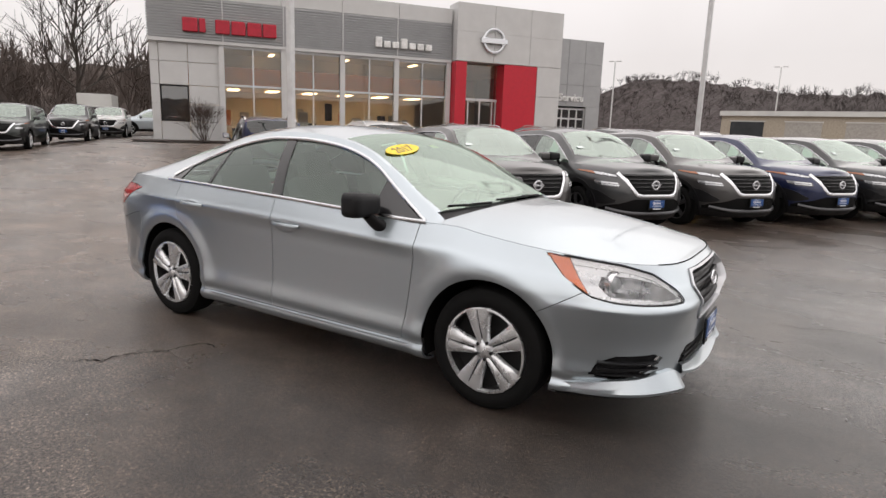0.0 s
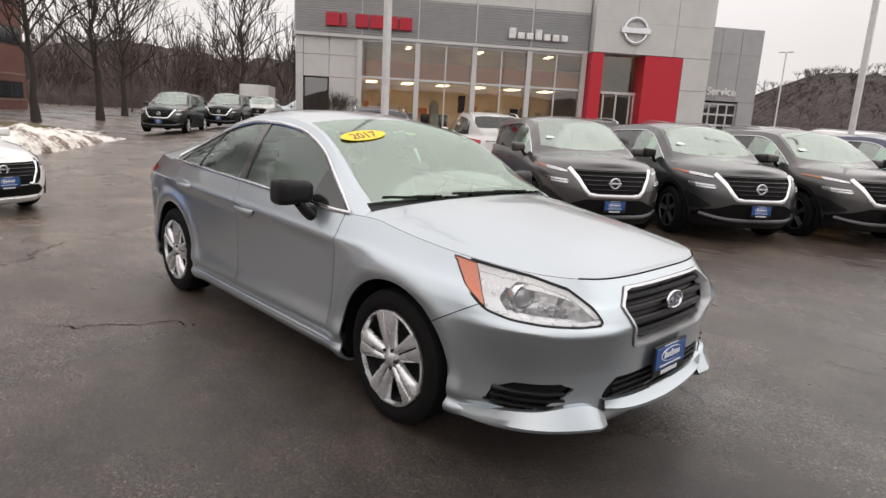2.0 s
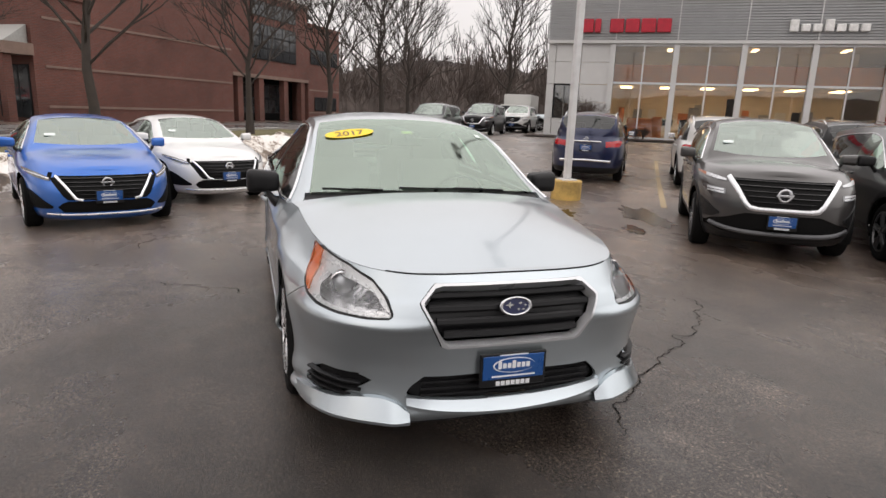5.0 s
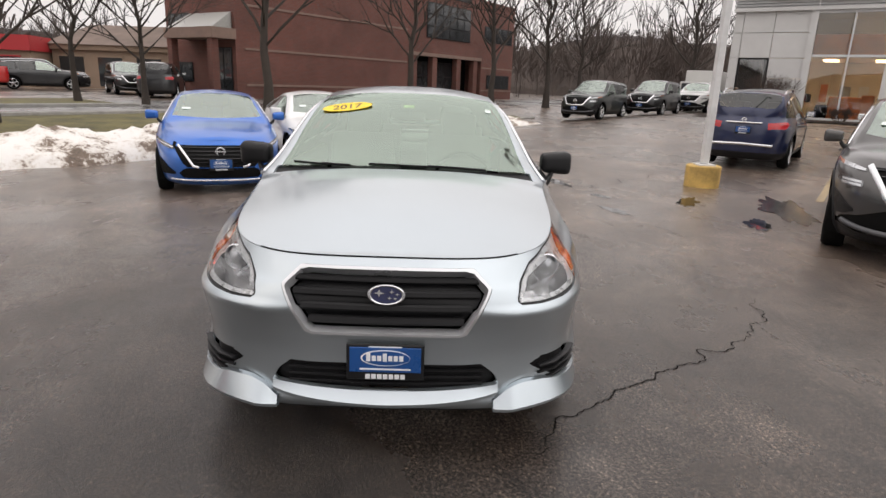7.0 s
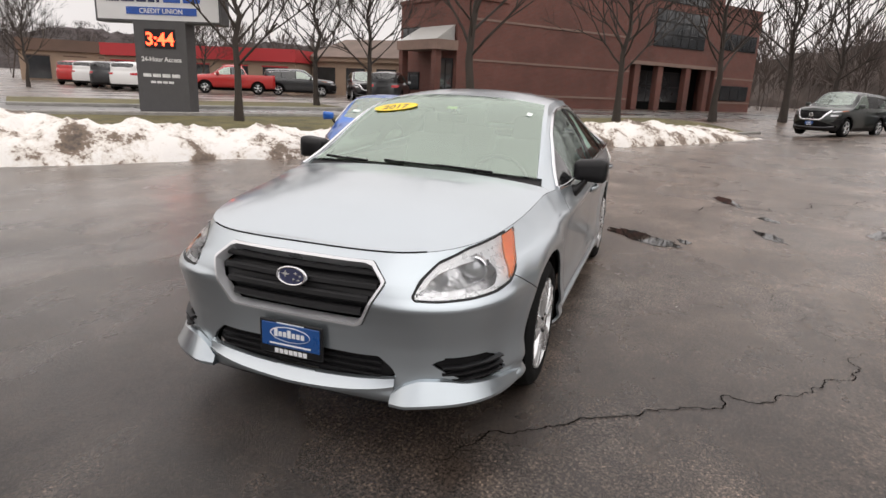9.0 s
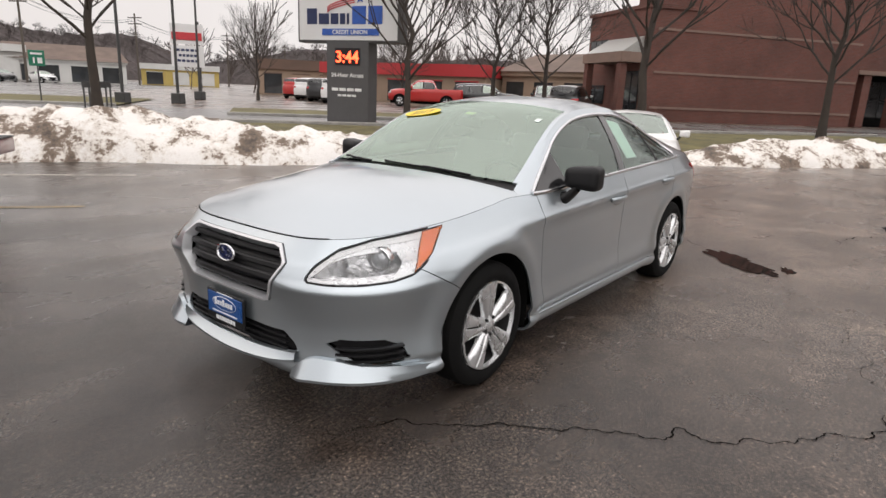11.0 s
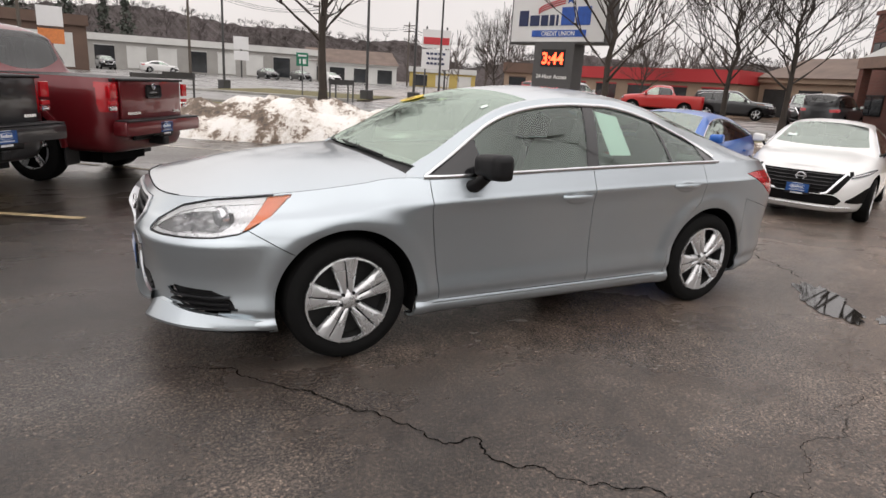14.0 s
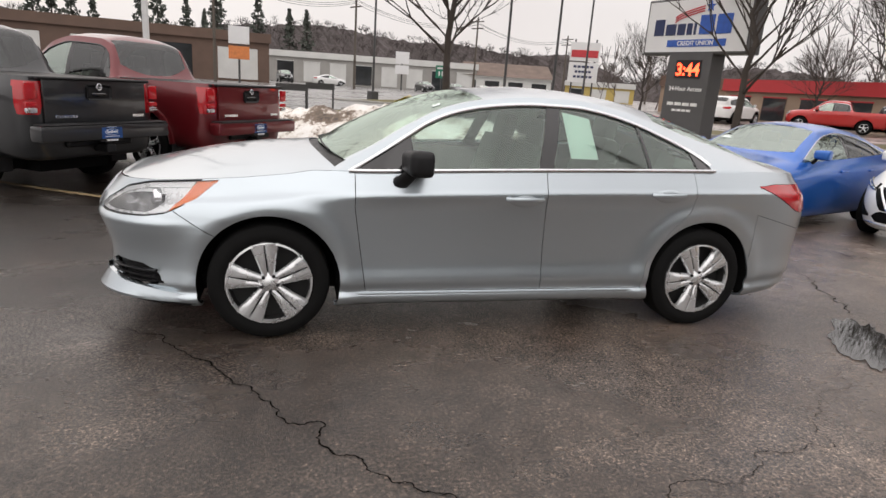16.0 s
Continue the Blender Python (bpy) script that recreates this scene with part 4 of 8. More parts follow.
# ---- the silver sedan ----
def hero_P():
    return dict(
        category="car", count=190, rows=6, side=9, top=14,
        levels=[(0.19, 0.80, 2.15, -2.25), (0.20, 0.872, 2.25, -2.34), (0.25, 0.905, 2.295, -2.40), (0.30, 0.892, 2.305, -2.43), (0.355, 0.906, 2.312, -2.44), (0.45, 0.894, 2.312, -2.45), (0.55, 0.893, 2.314, -2.46), (0.67, 0.897, 2.324, -2.47), (0.74, 0.901, 2.336, -2.47), (0.81, 0.906, 2.35, -2.46), (0.885, 0.92, 2.337, -2.44), (0.93, 0.906, 2.315, -2.42), (1.03, 0.868, 2.237, -2.37)],
        plan=[(8.2, 3.9)] * 7 + [(7.9, 3.8), (7.4, 3.6), (6.8, 3.35), (5.8, 3.1), (5.6, 3.1), (7.6, 3.6)],
        shares=(0.5, 0.25), nf=5.6, mf=3.1, nr=7.5, mr=3.3, squeeze=curve([(-3, 0.86), (-2.0, 0.93), (-1.3, 0.985), (-0.6, 1.0), (0.75, 0.99), (1.15, 0.91), (1.6, 0.885), (2.3, 0.85)]),
        belt=curve([(-2.5, 1.005), (-2.1, 1.038), (-1.7, 1.052), (-1.27, 1.046), (-0.26, 1.018), (0.45, 0.991), (0.91, 0.973), (1.13, 0.966), (1.25, 0.945), (1.52, 0.91), (1.75, 0.888), (2.0, 0.866), (2.2, 0.852)]),
        ridge=curve([(-2.5, 1.02), (-2.35, 1.055), (-2.1, 1.085), (-1.98, 1.115), (-1.7, 1.235), (-1.42, 1.338), (-1.17, 1.403), (-0.94, 1.448), (-0.72, 1.473), (-0.5, 1.488), (-0.27, 1.49), (0.0, 1.468), (0.2, 1.437), (0.4, 1.383), (0.64, 1.285), (0.88, 1.168), (1.07, 1.055), (1.14, 1.047), (1.36, 1.035), (1.53, 1.014), (1.71, 0.986), (1.88, 0.95), (2.04, 0.905), (2.2, 0.858)]),
        rail_y=curve([(-2.1, 0.72), (-1.7, 0.65), (-1.2, 0.585), (-0.6, 0.565), (0.0, 0.575), (0.35, 0.625), (0.7, 0.69), (1.1, 0.765)]),
        rail_z=curve([(-2.3, 0.9), (-2.05, 1.03), (-1.7, 1.125), (-1.31, 1.225), (-1.08, 1.305), (-0.86, 1.37), (-0.46, 1.432), (-0.22, 1.432), (-0.05, 1.42), (0.16, 1.39), (0.34, 1.346), (0.6, 1.222), (0.8, 1.1), (1.0, 0.998), (1.25, 0.8)]),
        dlo=curve([(-1.39, 1.06), (-1.35, 1.105), (-1.29, 1.145), (-1.08, 1.234), (-0.86, 1.311), (-0.66, 1.357), (-0.46, 1.381), (-0.22, 1.382), (-0.05, 1.372), (0.16, 1.345), (0.34, 1.302), (0.475, 1.246), (0.6, 1.17), (0.77, 1.062), (0.93, 0.972)]), dlo_x=(0.915, -1.38), pillars=[-0.2, -0.92],
        axles=(1.375, -1.375), hub_z=0.335, arch=0.388, track=0.89, cabin=(-1.5, 1.0), seat_x=0.02, seat_z=0.4, dash=0.78, floor=0.4,
        phase={(1.375, 1): -11, (-1.375, 1): 7, (1.375, -1): -5, (-1.375, -1): 44})


REAR_EDGE = curve([(0.2, -0.93), (0.45, -0.96), (0.54, -1.03), (0.655, -1.1), (0.74, -1.185), (0.80, -1.232), (0.9, -1.25), (1.06, -1.235)])


LEDGE = curve([(0.26, 0.0), (0.3, -0.018), (0.36, -0.024), (0.46, -0.022), (0.55, -0.009), (0.63, 0.012), (0.65, 0.017), (0.662, 0.015), (0.69, 0.0)])


def flared(bm, P):
    """Swells the sides over the wheel arches, with a flat lip round each opening."""
    for v in bm.verts:
        x, y, z = v.co
        if y > 0.3 and z < float(P["belt"](x)) - 0.01:
            w = min(1, max(0, (y - 0.55) / 0.2))
            for ax in P["axles"]:
                d = math.hypot(x - ax, z - P["hub_z"]) - P["arch"]
                v.co.y += w * 0.017 * math.exp(-((d - 0.05) / 0.06) ** 2)
            # the bumper's shoulder: a ledge below the lamps, the face falling back under it
            if x > 1.5 and 0.26 < z < 0.69:
                fade = min(1, max(0, (x - 1.62) / 0.35)) * min(1, max(0, (y - 0.3) / 0.2))
                out = Vector((1, (y / 0.9) ** 6 * 5, 0)).normalized() * (fade * float(LEDGE(z)))
                v.co.x += out.x
                v.co.y += out.y
            # a crease along the doors, with the side tucked in below it
            drop = 0.83 + 0.032 * (0.9 - x) - z
            if drop > 0 and x < 1.05:
                run = min(1, (1.05 - x) / 0.3) * min(1, max(0, (x + 2.2) / 0.3))
                v.co.y -= w * run * 0.0065 * (1 - math.exp(-drop / 0.014)) * math.exp(-drop / 0.3)
    return bm


GLOBE = plain("projector_globe", (0.36, 0.37, 0.39), 0.08, 0.5, 0.1, coat=1.0)
BROW = plain("white_lamp_trim", (0.8, 0.8, 0.8), 0.3, 0.3, 0.05)


def make_hero():
    P = hero_P()
    root = thing("silver_sedan", "wet silver four-door sedan with black mirrors on dark asphalt", "car", pose(0, 0, 0))
    bm = flared(shell(P), P)
    zone = bm.faces.layers.int["zone"]
    dlo, belt, rail_y, rail_z = P["dlo"], P["belt"], P["rail_y"], P["rail_z"]
    x_a, x_c = P["dlo_x"]
    lamp = poly_dist([(-1.765, 0.697), (-1.71, 0.745), (-1.56, 0.812), (-1.35, 0.85), (-1.18, 0.863), (-1.04, 0.874), (-0.89, 0.888), (-0.96, 0.79), (-1.05, 0.737), (-1.1, 0.718), (-1.23, 0.70), (-1.42, 0.693), (-1.63, 0.692)])
    tail = poly_dist([(-0.9, 0.96), (-1.1, 0.975), (-1.5, 0.965), (-1.95, 0.955), (-1.95, 0.81), (-1.45, 0.775), (-1.3, 0.8)])
    grill = poly_dist([(-1, 0.808), (0.325, 0.806), (0.39, 0.748), (0.385, 0.733), (0.305, 0.585), (0.288, 0.574), (-1, 0.57)])
    frame_g = poly_dist([(-1, 0.822), (0.337, 0.82), (0.407, 0.752), (0.402, 0.733), (0.318, 0.568), (0.298, 0.557), (-1, 0.553)])
    low = poly_dist([(-1, 0.432), (0.2, 0.432), (0.38, 0.432), (0.435, 0.385), (0.452, 0.352), (0.40, 0.327), (0.3, 0.315), (-1, 0.318)])
    fog = poly_dist([(-1.64, 0.41), (-1.54, 0.432), (-1.28, 0.424), (-1.16, 0.385), (-1.11, 0.322), (-1.28, 0.303), (-1.45, 0.335), (-1.55, 0.37)])

    def x_ws(y):
        return 1.08 - 0.11 * (y / 0.7) ** 2

    def x_hd(y):
        return 0.16 - 0.05 * (y / 0.6) ** 2

    def x_hood(y):
        return 1.14 - 0.1 * (y / 0.7) ** 2

    def x_bl(y):
        return -1.16 + 0.08 * (y / 0.6) ** 2

    def x_deck(y):
        return -1.93 + 0.1 * (y / 0.6) ** 2

    def x_boot(y):
        return -2.0 + 0.1 * (y / 0.6) ** 2

    def x_fd(z):
        return 0.838 + 0.075 * min(1, (z - 0.28) / 0.5)

    def x_bp(z):
        return -0.245 + 0.03 * (z - 0.28) if z < 1.03 else -0.222 - 0.3 * (z - 1.03)

    def x_rd(z):
        return float(REAR_EDGE(z))

    def z_bump(x):
        return 0.611 + 0.586 * (x - 1.67)

    def tub(c):
        return c.z < float(belt(c.x)) + 0.001

    for f in (x_ws, x_hd, x_hood):
        cut(bm, lambda c: c.x - f(c.y), lambda c: c.x > -0.1 and c.z > float(belt(c.x)) + 0.002 and abs(c.x - f(c.y)) < 0.2)
    for f in (x_bl, x_deck, x_boot):
        cut(bm, lambda c: c.x - f(c.y), lambda c: c.x < -0.9 and c.z > float(belt(c.x)) + 0.002 and abs(c.x - f(c.y)) < 0.2)
    cut(bm, lambda c: c.y - float(rail_y(c.x)) + 0.028, lambda c: c.z > float(belt(c.x)) + 0.02 and -0.05 < c.x < 1.1)
    cut(bm, lambda c: c.y - float(rail_y(c.x)) + 0.06, lambda c: c.z > float(belt(c.x)) + 0.02 and -2.05 < c.x < -1.0)
    cut(bm, lambda c: c.z - float(dlo(c.x)), lambda c: c.y > 0.35 and float(belt(c.x)) + 0.001 < c.z < float(rail_z(c.x)) and x_c - 0.1 < c.x < x_a + 0.1)
    for e in (-0.045, 0.045):
        cut(bm, lambda c: c.x - x_bp(c.z) - 0.0 - e, lambda c: c.y > 0.35 and c.z > float(belt(c.x)) and abs(c.x + 0.25) < 0.3)
    for px in (-0.91, -0.93, -1.27, 0.58, 0.596):
        cut(bm, lambda c: c.x - px - 0.05 * (c.z - 1.1), lambda c: c.y > 0.35 and c.z > float(belt(c.x)) and abs(c.x - px) < 0.15)
    cut(bm, lambda c: c.x - x_fd(c.z), lambda c: tub(c) and c.y > 0.5 and abs(c.x - 0.89) < 0.2)
    cut(bm, lambda c: c.x - x_bp(c.z), lambda c: tub(c) and c.y > 0.5 and abs(c.x + 0.22) < 0.2)
    cut(bm, lambda c: c.x - x_rd(c.z), lambda c: tub(c) and c.y > 0.5 and -1.6 < c.x < -0.8 and c.z > 0.27)
    cut(bm, lambda c: c.z - 0.285, lambda c: c.y > 0.5 and -1.1 < c.x < 1.1 and c.z < 0.36)
    cut(bm, lambda c: c.z - z_bump(c.x), lambda c: tub(c) and c.x > 1.6 and c.y > 0.5)
    cut(bm, lambda c: c.z - 0.69 - 0.25 * (c.x + 2.1), lambda c: tub(c) and c.x < -1.6 and 0.55 < c.z < 0.85)
    cut(bm, lambda c: c.y - 0.66, lambda c: tub(c) and c.x < -2.05 and c.z > 0.55)
    cut(bm, lambda c: lamp((c.y - c.x, c.z)), lambda c: c.x > 1.5 and 0.6 < c.z < 0.95)
    cut(bm, lambda c: c.y - c.x + 1.075 - 0.38 * (c.z - 0.75), lambda c: c.x > 1.5 and lamp((c.y - c.x, c.z)) < 0)
    brow = curve([(-1.8, 0.665), (-1.71, 0.722), (-1.56, 0.79), (-1.35, 0.826), (-1.18, 0.838), (-1.0, 0.85)])
    cut(bm, lambda c: c.z - float(brow(c.y - c.x)), lambda c: c.x > 1.5 and lamp((c.y - c.x, c.z)) < 0 and c.y - c.x < -1.0)
    pocket = poly_dist([(-1.735, 0.713), (-1.66, 0.752), (-1.56, 0.783), (-1.42, 0.802), (-1.3, 0.808), (-1.2, 0.8), (-1.165, 0.77), (-1.19, 0.732), (-1.24, 0.715), (-1.42, 0.709), (-1.6, 0.707)])
    cut(bm, lambda c: pocket((c.y - c.x, c.z)), lambda c: c.x > 1.5 and lamp((c.y - c.x, c.z)) < 0)
    cut(bm, lambda c: lamp((c.y - c.x, c.z)) - 0.008, lambda c: c.x > 1.5 and 0.6 < c.z < 0.95)
    cut(bm, lambda c: tail((c.y + c.x, c.z)), lambda c: c.x < -1.6 and 0.7 < c.z < 1.05)
    cut(bm, lambda c: grill((c.y, c.z)), lambda c: c.x > 2.0 and c.y < 0.5 and 0.5 < c.z < 0.86)
    cut(bm, lambda c: frame_g((c.y, c.z)), lambda c: c.x > 2.0 and c.y < 0.5 and 0.5 < c.z < 0.86)
    cut(bm, lambda c: low((c.y, c.z)), lambda c: c.x > 2.0 and c.y < 0.5 and 0.33 < c.z < 0.55)
    cut(bm, lambda c: fog((c.y - c.x, c.z)), lambda c: c.x > 1.7 and 0.33 < c.z < 0.55)
    cut(bm, lambda c: c.z - 0.222, lambda c: c.x > 1.7 and c.z < 0.36)
    kinds = {}
    for f in bm.faces:
        c = f.calc_center_median()
        x, y, z = c
        zb = float(belt(x))
        up = f[zone] == 2 and z > zb + 0.002
        k = "body_side"
        if f[zone] == 1 and z > zb + 0.002 and z < float(dlo(x)) and x_c < x < x_a:
            sl = 0.05 * (z - 1.1)
            if abs(x - x_bp(z)) < 0.045:
                k = "door_pillar"
            elif -0.93 < x - sl < -0.91 or x - sl < -1.27 or 0.58 < x - sl < 0.596:
                k = "window_bar"
            else:
                k = "mirror_sail" if x - sl >= 0.596 else "front_side_window" if x > x_bp(z) else "rear_side_window" if x - sl > -0.92 else "quarter_window"
        elif f[zone] == 2 and x > x_hood(y):
            k = "bonnet"
        elif up and x > x_ws(y) and x < x_hood(y):
            k = "cowl"
        elif up and x_hd(y) < x < x_ws(y) and y < float(rail_y(x)) - 0.028:
            k = "windscreen"
        elif up and x_deck(y) < x < x_bl(y) and y < float(rail_y(x)) - 0.06:
            k = "rear_window"
        elif up and x < x_boot(y):
            k = "boot_lid"
        elif f[zone] == 0:
            if x > 1.5 and lamp((y - x, z)) < 0:
                k = "indicator" if y - x + 1.075 - 0.38 * (z - 0.75) > 0 else "lamp_brow" if z > float(brow(y - x)) and y - x > -1.7 else "lamp_pocket" if pocket((y - x, z)) < 0 else "headlamp"
            elif x > 1.5 and lamp((y - x, z)) < 0.008 and y - x < -1.0:
                k = "lamp_seal"
            elif x < -1.6 and tail((y + x, z)) < 0:
                k = "tail_lamp"
            elif x > 2.0 and y < 0.5 and grill((y, z)) < 0:
                k = "grille"
            elif x > 2.0 and y < 0.5 and frame_g((y, z)) < 0:
                k = "grille_frame"
            elif x > 2.0 and y < 0.5 and low((y, z)) < 0:
                k = "lower_grille"
            elif x > 1.7 and fog((y - x, z)) < 0:
                k = "fog_recess"
            elif x > 1.78 and z < 0.222:
                k = "front_valance"
            elif x > 1.55 and (z < z_bump(x) or x > 1.95):
                k = "front_bumper"
            elif x > x_fd(z) and z > 0.285 or x > 1.0:
                k = "front_wing"
            elif -1.1 < x < 1.1 and z < 0.285:
                k = "rocker"
            elif x > x_bp(z):
                k = "front_door"
            elif x > x_rd(z):
                k = "rear_door"
            elif x < -1.75 and z < 0.69 + 0.25 * (x + 2.1):
                k = "rear_bumper"
            elif x < -2.05 and y < 0.66 and z > 0.55:
                k = "boot_lid"
        kinds[f] = k
    opaque = {"bonnet", "front_bumper", "boot_lid", "rear_bumper", "body_side", "front_wing", "rocker", "front_door", "rear_door"}
    for k in ("bonnet", "front_bumper", "boot_lid", "rear_bumper"):
        piece = take(bm, lambda f: kinds[f] == k, 1)
        part(k, piece if k == "bonnet" else hem(piece), SILVER, root, smooth=True, angle=32)
    for k in ("front_wing", "rocker", "front_door", "rear_door"):
        for side in (1, -1):
            part(k, hem(take(bm, lambda f: kinds[f] == k, 0 if side > 0 else -1)), SILVER, root, smooth=True, angle=32)
    part("body_side", hem(take(bm, lambda f: kinds[f] == "body_side", 1), 0.001), SILVER, root, smooth=True, angle=32)
    part("inner_structure", pushed(take(bm, lambda f: (kinds[f] in opaque - {"body_side"} and not (kinds[f] == "bonnet" and f.calc_center_median().x > 2.1)) or (kinds[f] == "body_side" and f.calc_center_median().z < 1.0), 1), -0.013), DARK, root, smooth=True)
    part("roof_lining", pushed(take(bm, lambda f: kinds[f] == "body_side" and f.calc_center_median().z > 1.02, 1), -0.03), CABIN_L, root, smooth=True)
    part("front_valance", take(bm, lambda f: kinds[f] == "front_valance", 1), BLACK, root, "black plastic under the bumper", smooth=True)
    part("windscreen", take(bm, lambda f: kinds[f] == "windscreen", 1), SCREEN, root, smooth=True)
    part("rear_window", take(bm, lambda f: kinds[f] == "rear_window", 1), GLASS, root, smooth=True)
    part("cowl", pushed(take(bm, lambda f: kinds[f] == "cowl", 1), -0.012), BLACK, root, smooth=True)
    part("grille", pushed(take(bm, lambda f: kinds[f] == "grille", 1), -0.055), BLACK, root, smooth=True)
    part("grille_frame", hem(pushed(take(bm, lambda f: kinds[f] == "grille_frame", 1), 0.009), 0.003, 0.05), SATIN, root, "satin silver grille surround", smooth=True, angle=25)
    part("lower_grille", pushed(take(bm, lambda f: kinds[f] == "lower_grille", 1), -0.03), BLACK, root, smooth=True)
    for side in (1, -1):
        for k, mt in (("front_side_window", SIDE_GLASS), ("rear_side_window", SIDE_GLASS), ("quarter_window", SIDE_GLASS)):
            part(k, pushed(take(bm, lambda f: kinds[f] == k, 0 if side > 0 else -1), -0.004), mt, root, smooth=True)
        for lo, hi in ((0.3, 1.0), (-1.1, -0.6), (-2.0, -1.1)):
            part("window_bar", hem(take(bm, lambda f: kinds[f] == "window_bar" and lo < f.calc_center_median().x < hi, 0 if side > 0 else -1), 0.0, 0.02), GLOSS_BLACK, root, smooth=True)
        for k in ("door_pillar", "mirror_sail"):
            part(k, hem(take(bm, lambda f: kinds[f] == k, 0 if side > 0 else -1), 0.0, 0.02), GLOSS_BLACK, root, smooth=True)
        part("fog_recess", pushed(take(bm, lambda f: kinds[f] == "fog_recess", 0 if side > 0 else -1), -0.03), BLACK, root, smooth=True)
        # lamps: a bright bowl behind a clear lens, with a projector, a reflector and an amber end
        holder = new("headlamp")
        holder.parent = root
        mate = 0 if side > 0 else -1
        part("lamp_bowl", pushed(take(bm, lambda f: kinds[f] == "headlamp", mate), -0.014), LAMP_BOWL, holder, smooth=True)
        part("lamp_pocket", hem(pushed(take(bm, lambda f: kinds[f] == "lamp_pocket", mate), -0.075), 0.0, -0.06), LAMP_FACET, holder, "dark chromed pocket behind the lens", smooth=True, angle=25)
        part("lamp_seal", pushed(take(bm, lambda f: kinds[f] == "lamp_seal", mate), -0.006), BLACK, holder, "black seal round the lens", smooth=True)
        part("lamp_lens", hem(take(bm, lambda f: kinds[f] in ("headlamp", "lamp_brow", "lamp_pocket", "indicator"), mate), 0.002, 0.02), LENS, holder, "clear headlamp lens", smooth=True)
        part("indicator", hem(pushed(take(bm, lambda f: kinds[f] == "indicator", mate), -0.008), 0.004, 0.02), AMBER, holder, "amber turn signal", smooth=True)
        # a projector in a chrome ring, and a reflector bowl beside it
        aim = pose(1.985, side * 0.672, 0.762, 0, 0, side * 16) @ pose(0, 0, 0, 0, 90, 0)
        r = 0.047
        b2 = bmesh.new()
        lathe(b2, [(r * 1.3, -0.03), (r * 1.24, 0.004), (r * 1.14, 0.008), (r * 1.02, 0.002), (r, -0.012)], 28, aim)
        part("lamp_ring", b2, BRIGHT, holder, smooth=True)
        b2 = bmesh.new()
        lathe(b2, [(r, -0.014), (r * 0.85, 0.006), (r * 0.5, 0.019), (0.0005, 0.024)], 28, aim)
        part("projector", b2, GLOBE, holder, smooth=True)
        b2 = bmesh.new()
        aim = pose(2.118, side * 0.545, 0.742, 0, 0, side * 8) @ pose(0, 0, 0, 0, 90, 0) @ Matrix.Diagonal((0.62, 1.25, 1, 1))
        lathe(b2, [(0.052, 0.02), (0.05, 0.0), (0.04, -0.02), (0.025, -0.032), (0.012, -0.036), (0.011, -0.01), (0.0005, -0.005)], 28, aim)
        part("reflector", b2, BRIGHT, holder, smooth=True)
        # the row of small bright facets along the foot
        for k in range(7):
            q = k / 6
            b2 = bmesh.new()
            box(b2, 2.195 - 0.115 * q - 0.04 * q * q, side * (0.5 + 0.125 * q), 0.7175, 0.016, 0.013, 0.014, 0.003)
            part("lamp_facet", b2, BRIGHT, holder)
        part("lamp_brow", pushed(take(bm, lambda f: kinds[f] == "lamp_brow", 0 if side > 0 else -1), -0.01), BROW, holder, "bright strip along the lamp's top edge", smooth=True)
        part("tail_lamp", hem(pushed(take(bm, lambda f: kinds[f] == "tail_lamp", 0 if side > 0 else -1), 0.003), 0.003, 0.02), TAIL, root, smooth=True)
        # fog recess slats
        for z in (0.335, 0.364, 0.393):
            b2 = bmesh.new()
            sweep(b2, [(x - 0.034, side * (y - 0.014), z) for x, y in ((2.235, 0.64), (2.19, 0.71), (2.09, 0.785), (2.0, 0.825))], 0.02, 0.011, (0.8, 0.6 * side, 0))
            part("fog_slat", b2, BLACK, root, smooth=True)
        # bright strips round the side windows
        b2 = bmesh.new()
        xs = np.linspace(x_a + 0.02, x_c, 60)
        sweep(b2, [(x, side * (side_y(P, x, float(dlo(x)) + 0.006) + 0.001), float(dlo(x)) + 0.006) for x in xs], 0.013, 0.022, (0, side, 0.35))
        xs = np.linspace(x_a + 0.03, x_c - 0.01, 50)
        sweep(b2, [(x, side * (side_y(P, x, float(belt(x))) + 0.002), float(belt(x)) + 0.004) for x in xs], 0.013, 0.02, (0, side, 0.1))
        part("window_strip", b2, CHROME, root, "bright strip round the side windows", smooth=True)
        for hx, hz in ((-0.085, 0.848), (-1.045, 0.894)):
            holder = new("door_handle")
            holder.parent = root
            b2 = bmesh.new()
            n = 14
            sweep(b2, [(hx - 0.115 + 0.23 * q, side * (0.914 + 0.034 * math.sin(math.pi * q) ** 0.6), hz + 0.004 * math.sin(math.pi * q)) for q in np.linspace(0, 1, n)], 0.013, 0.028, (0, side, 0))
            part("grip", b2, SILVER, holder, smooth=True, angle=60)
            b2 = bmesh.new()
            lathe(b2, [(0.001, 0.0), (0.055, 0.0005), (0.075, 0.006), (0.08, 0.009)], 24, pose(hx, side * 0.921, hz - 0.004, -90 * side) @ Matrix.Diagonal((1.25, 0.52, -1, 1)))
            part("handle_cup", b2, SILVER, holder, smooth=True)
        mirror(root, 0.585, 0.82, 0.96, side, BLACK, 0.98, [(0.66, 0.862, 0.925, 0.05, 0.038), (0.655, 0.895, 0.928, 0.048, 0.038), (0.635, 0.92, 0.955, 0.044, 0.036), (0.60, 0.945, 1.0, 0.04, 0.034)])
        # rocker crease and arch lips
        b2 = bmesh.new()
        sweep(b2, [(x, side * 0.898, 0.272) for x in np.linspace(-0.93, 0.93, 12)], 0.008, 0.012, (0, side, -0.2))
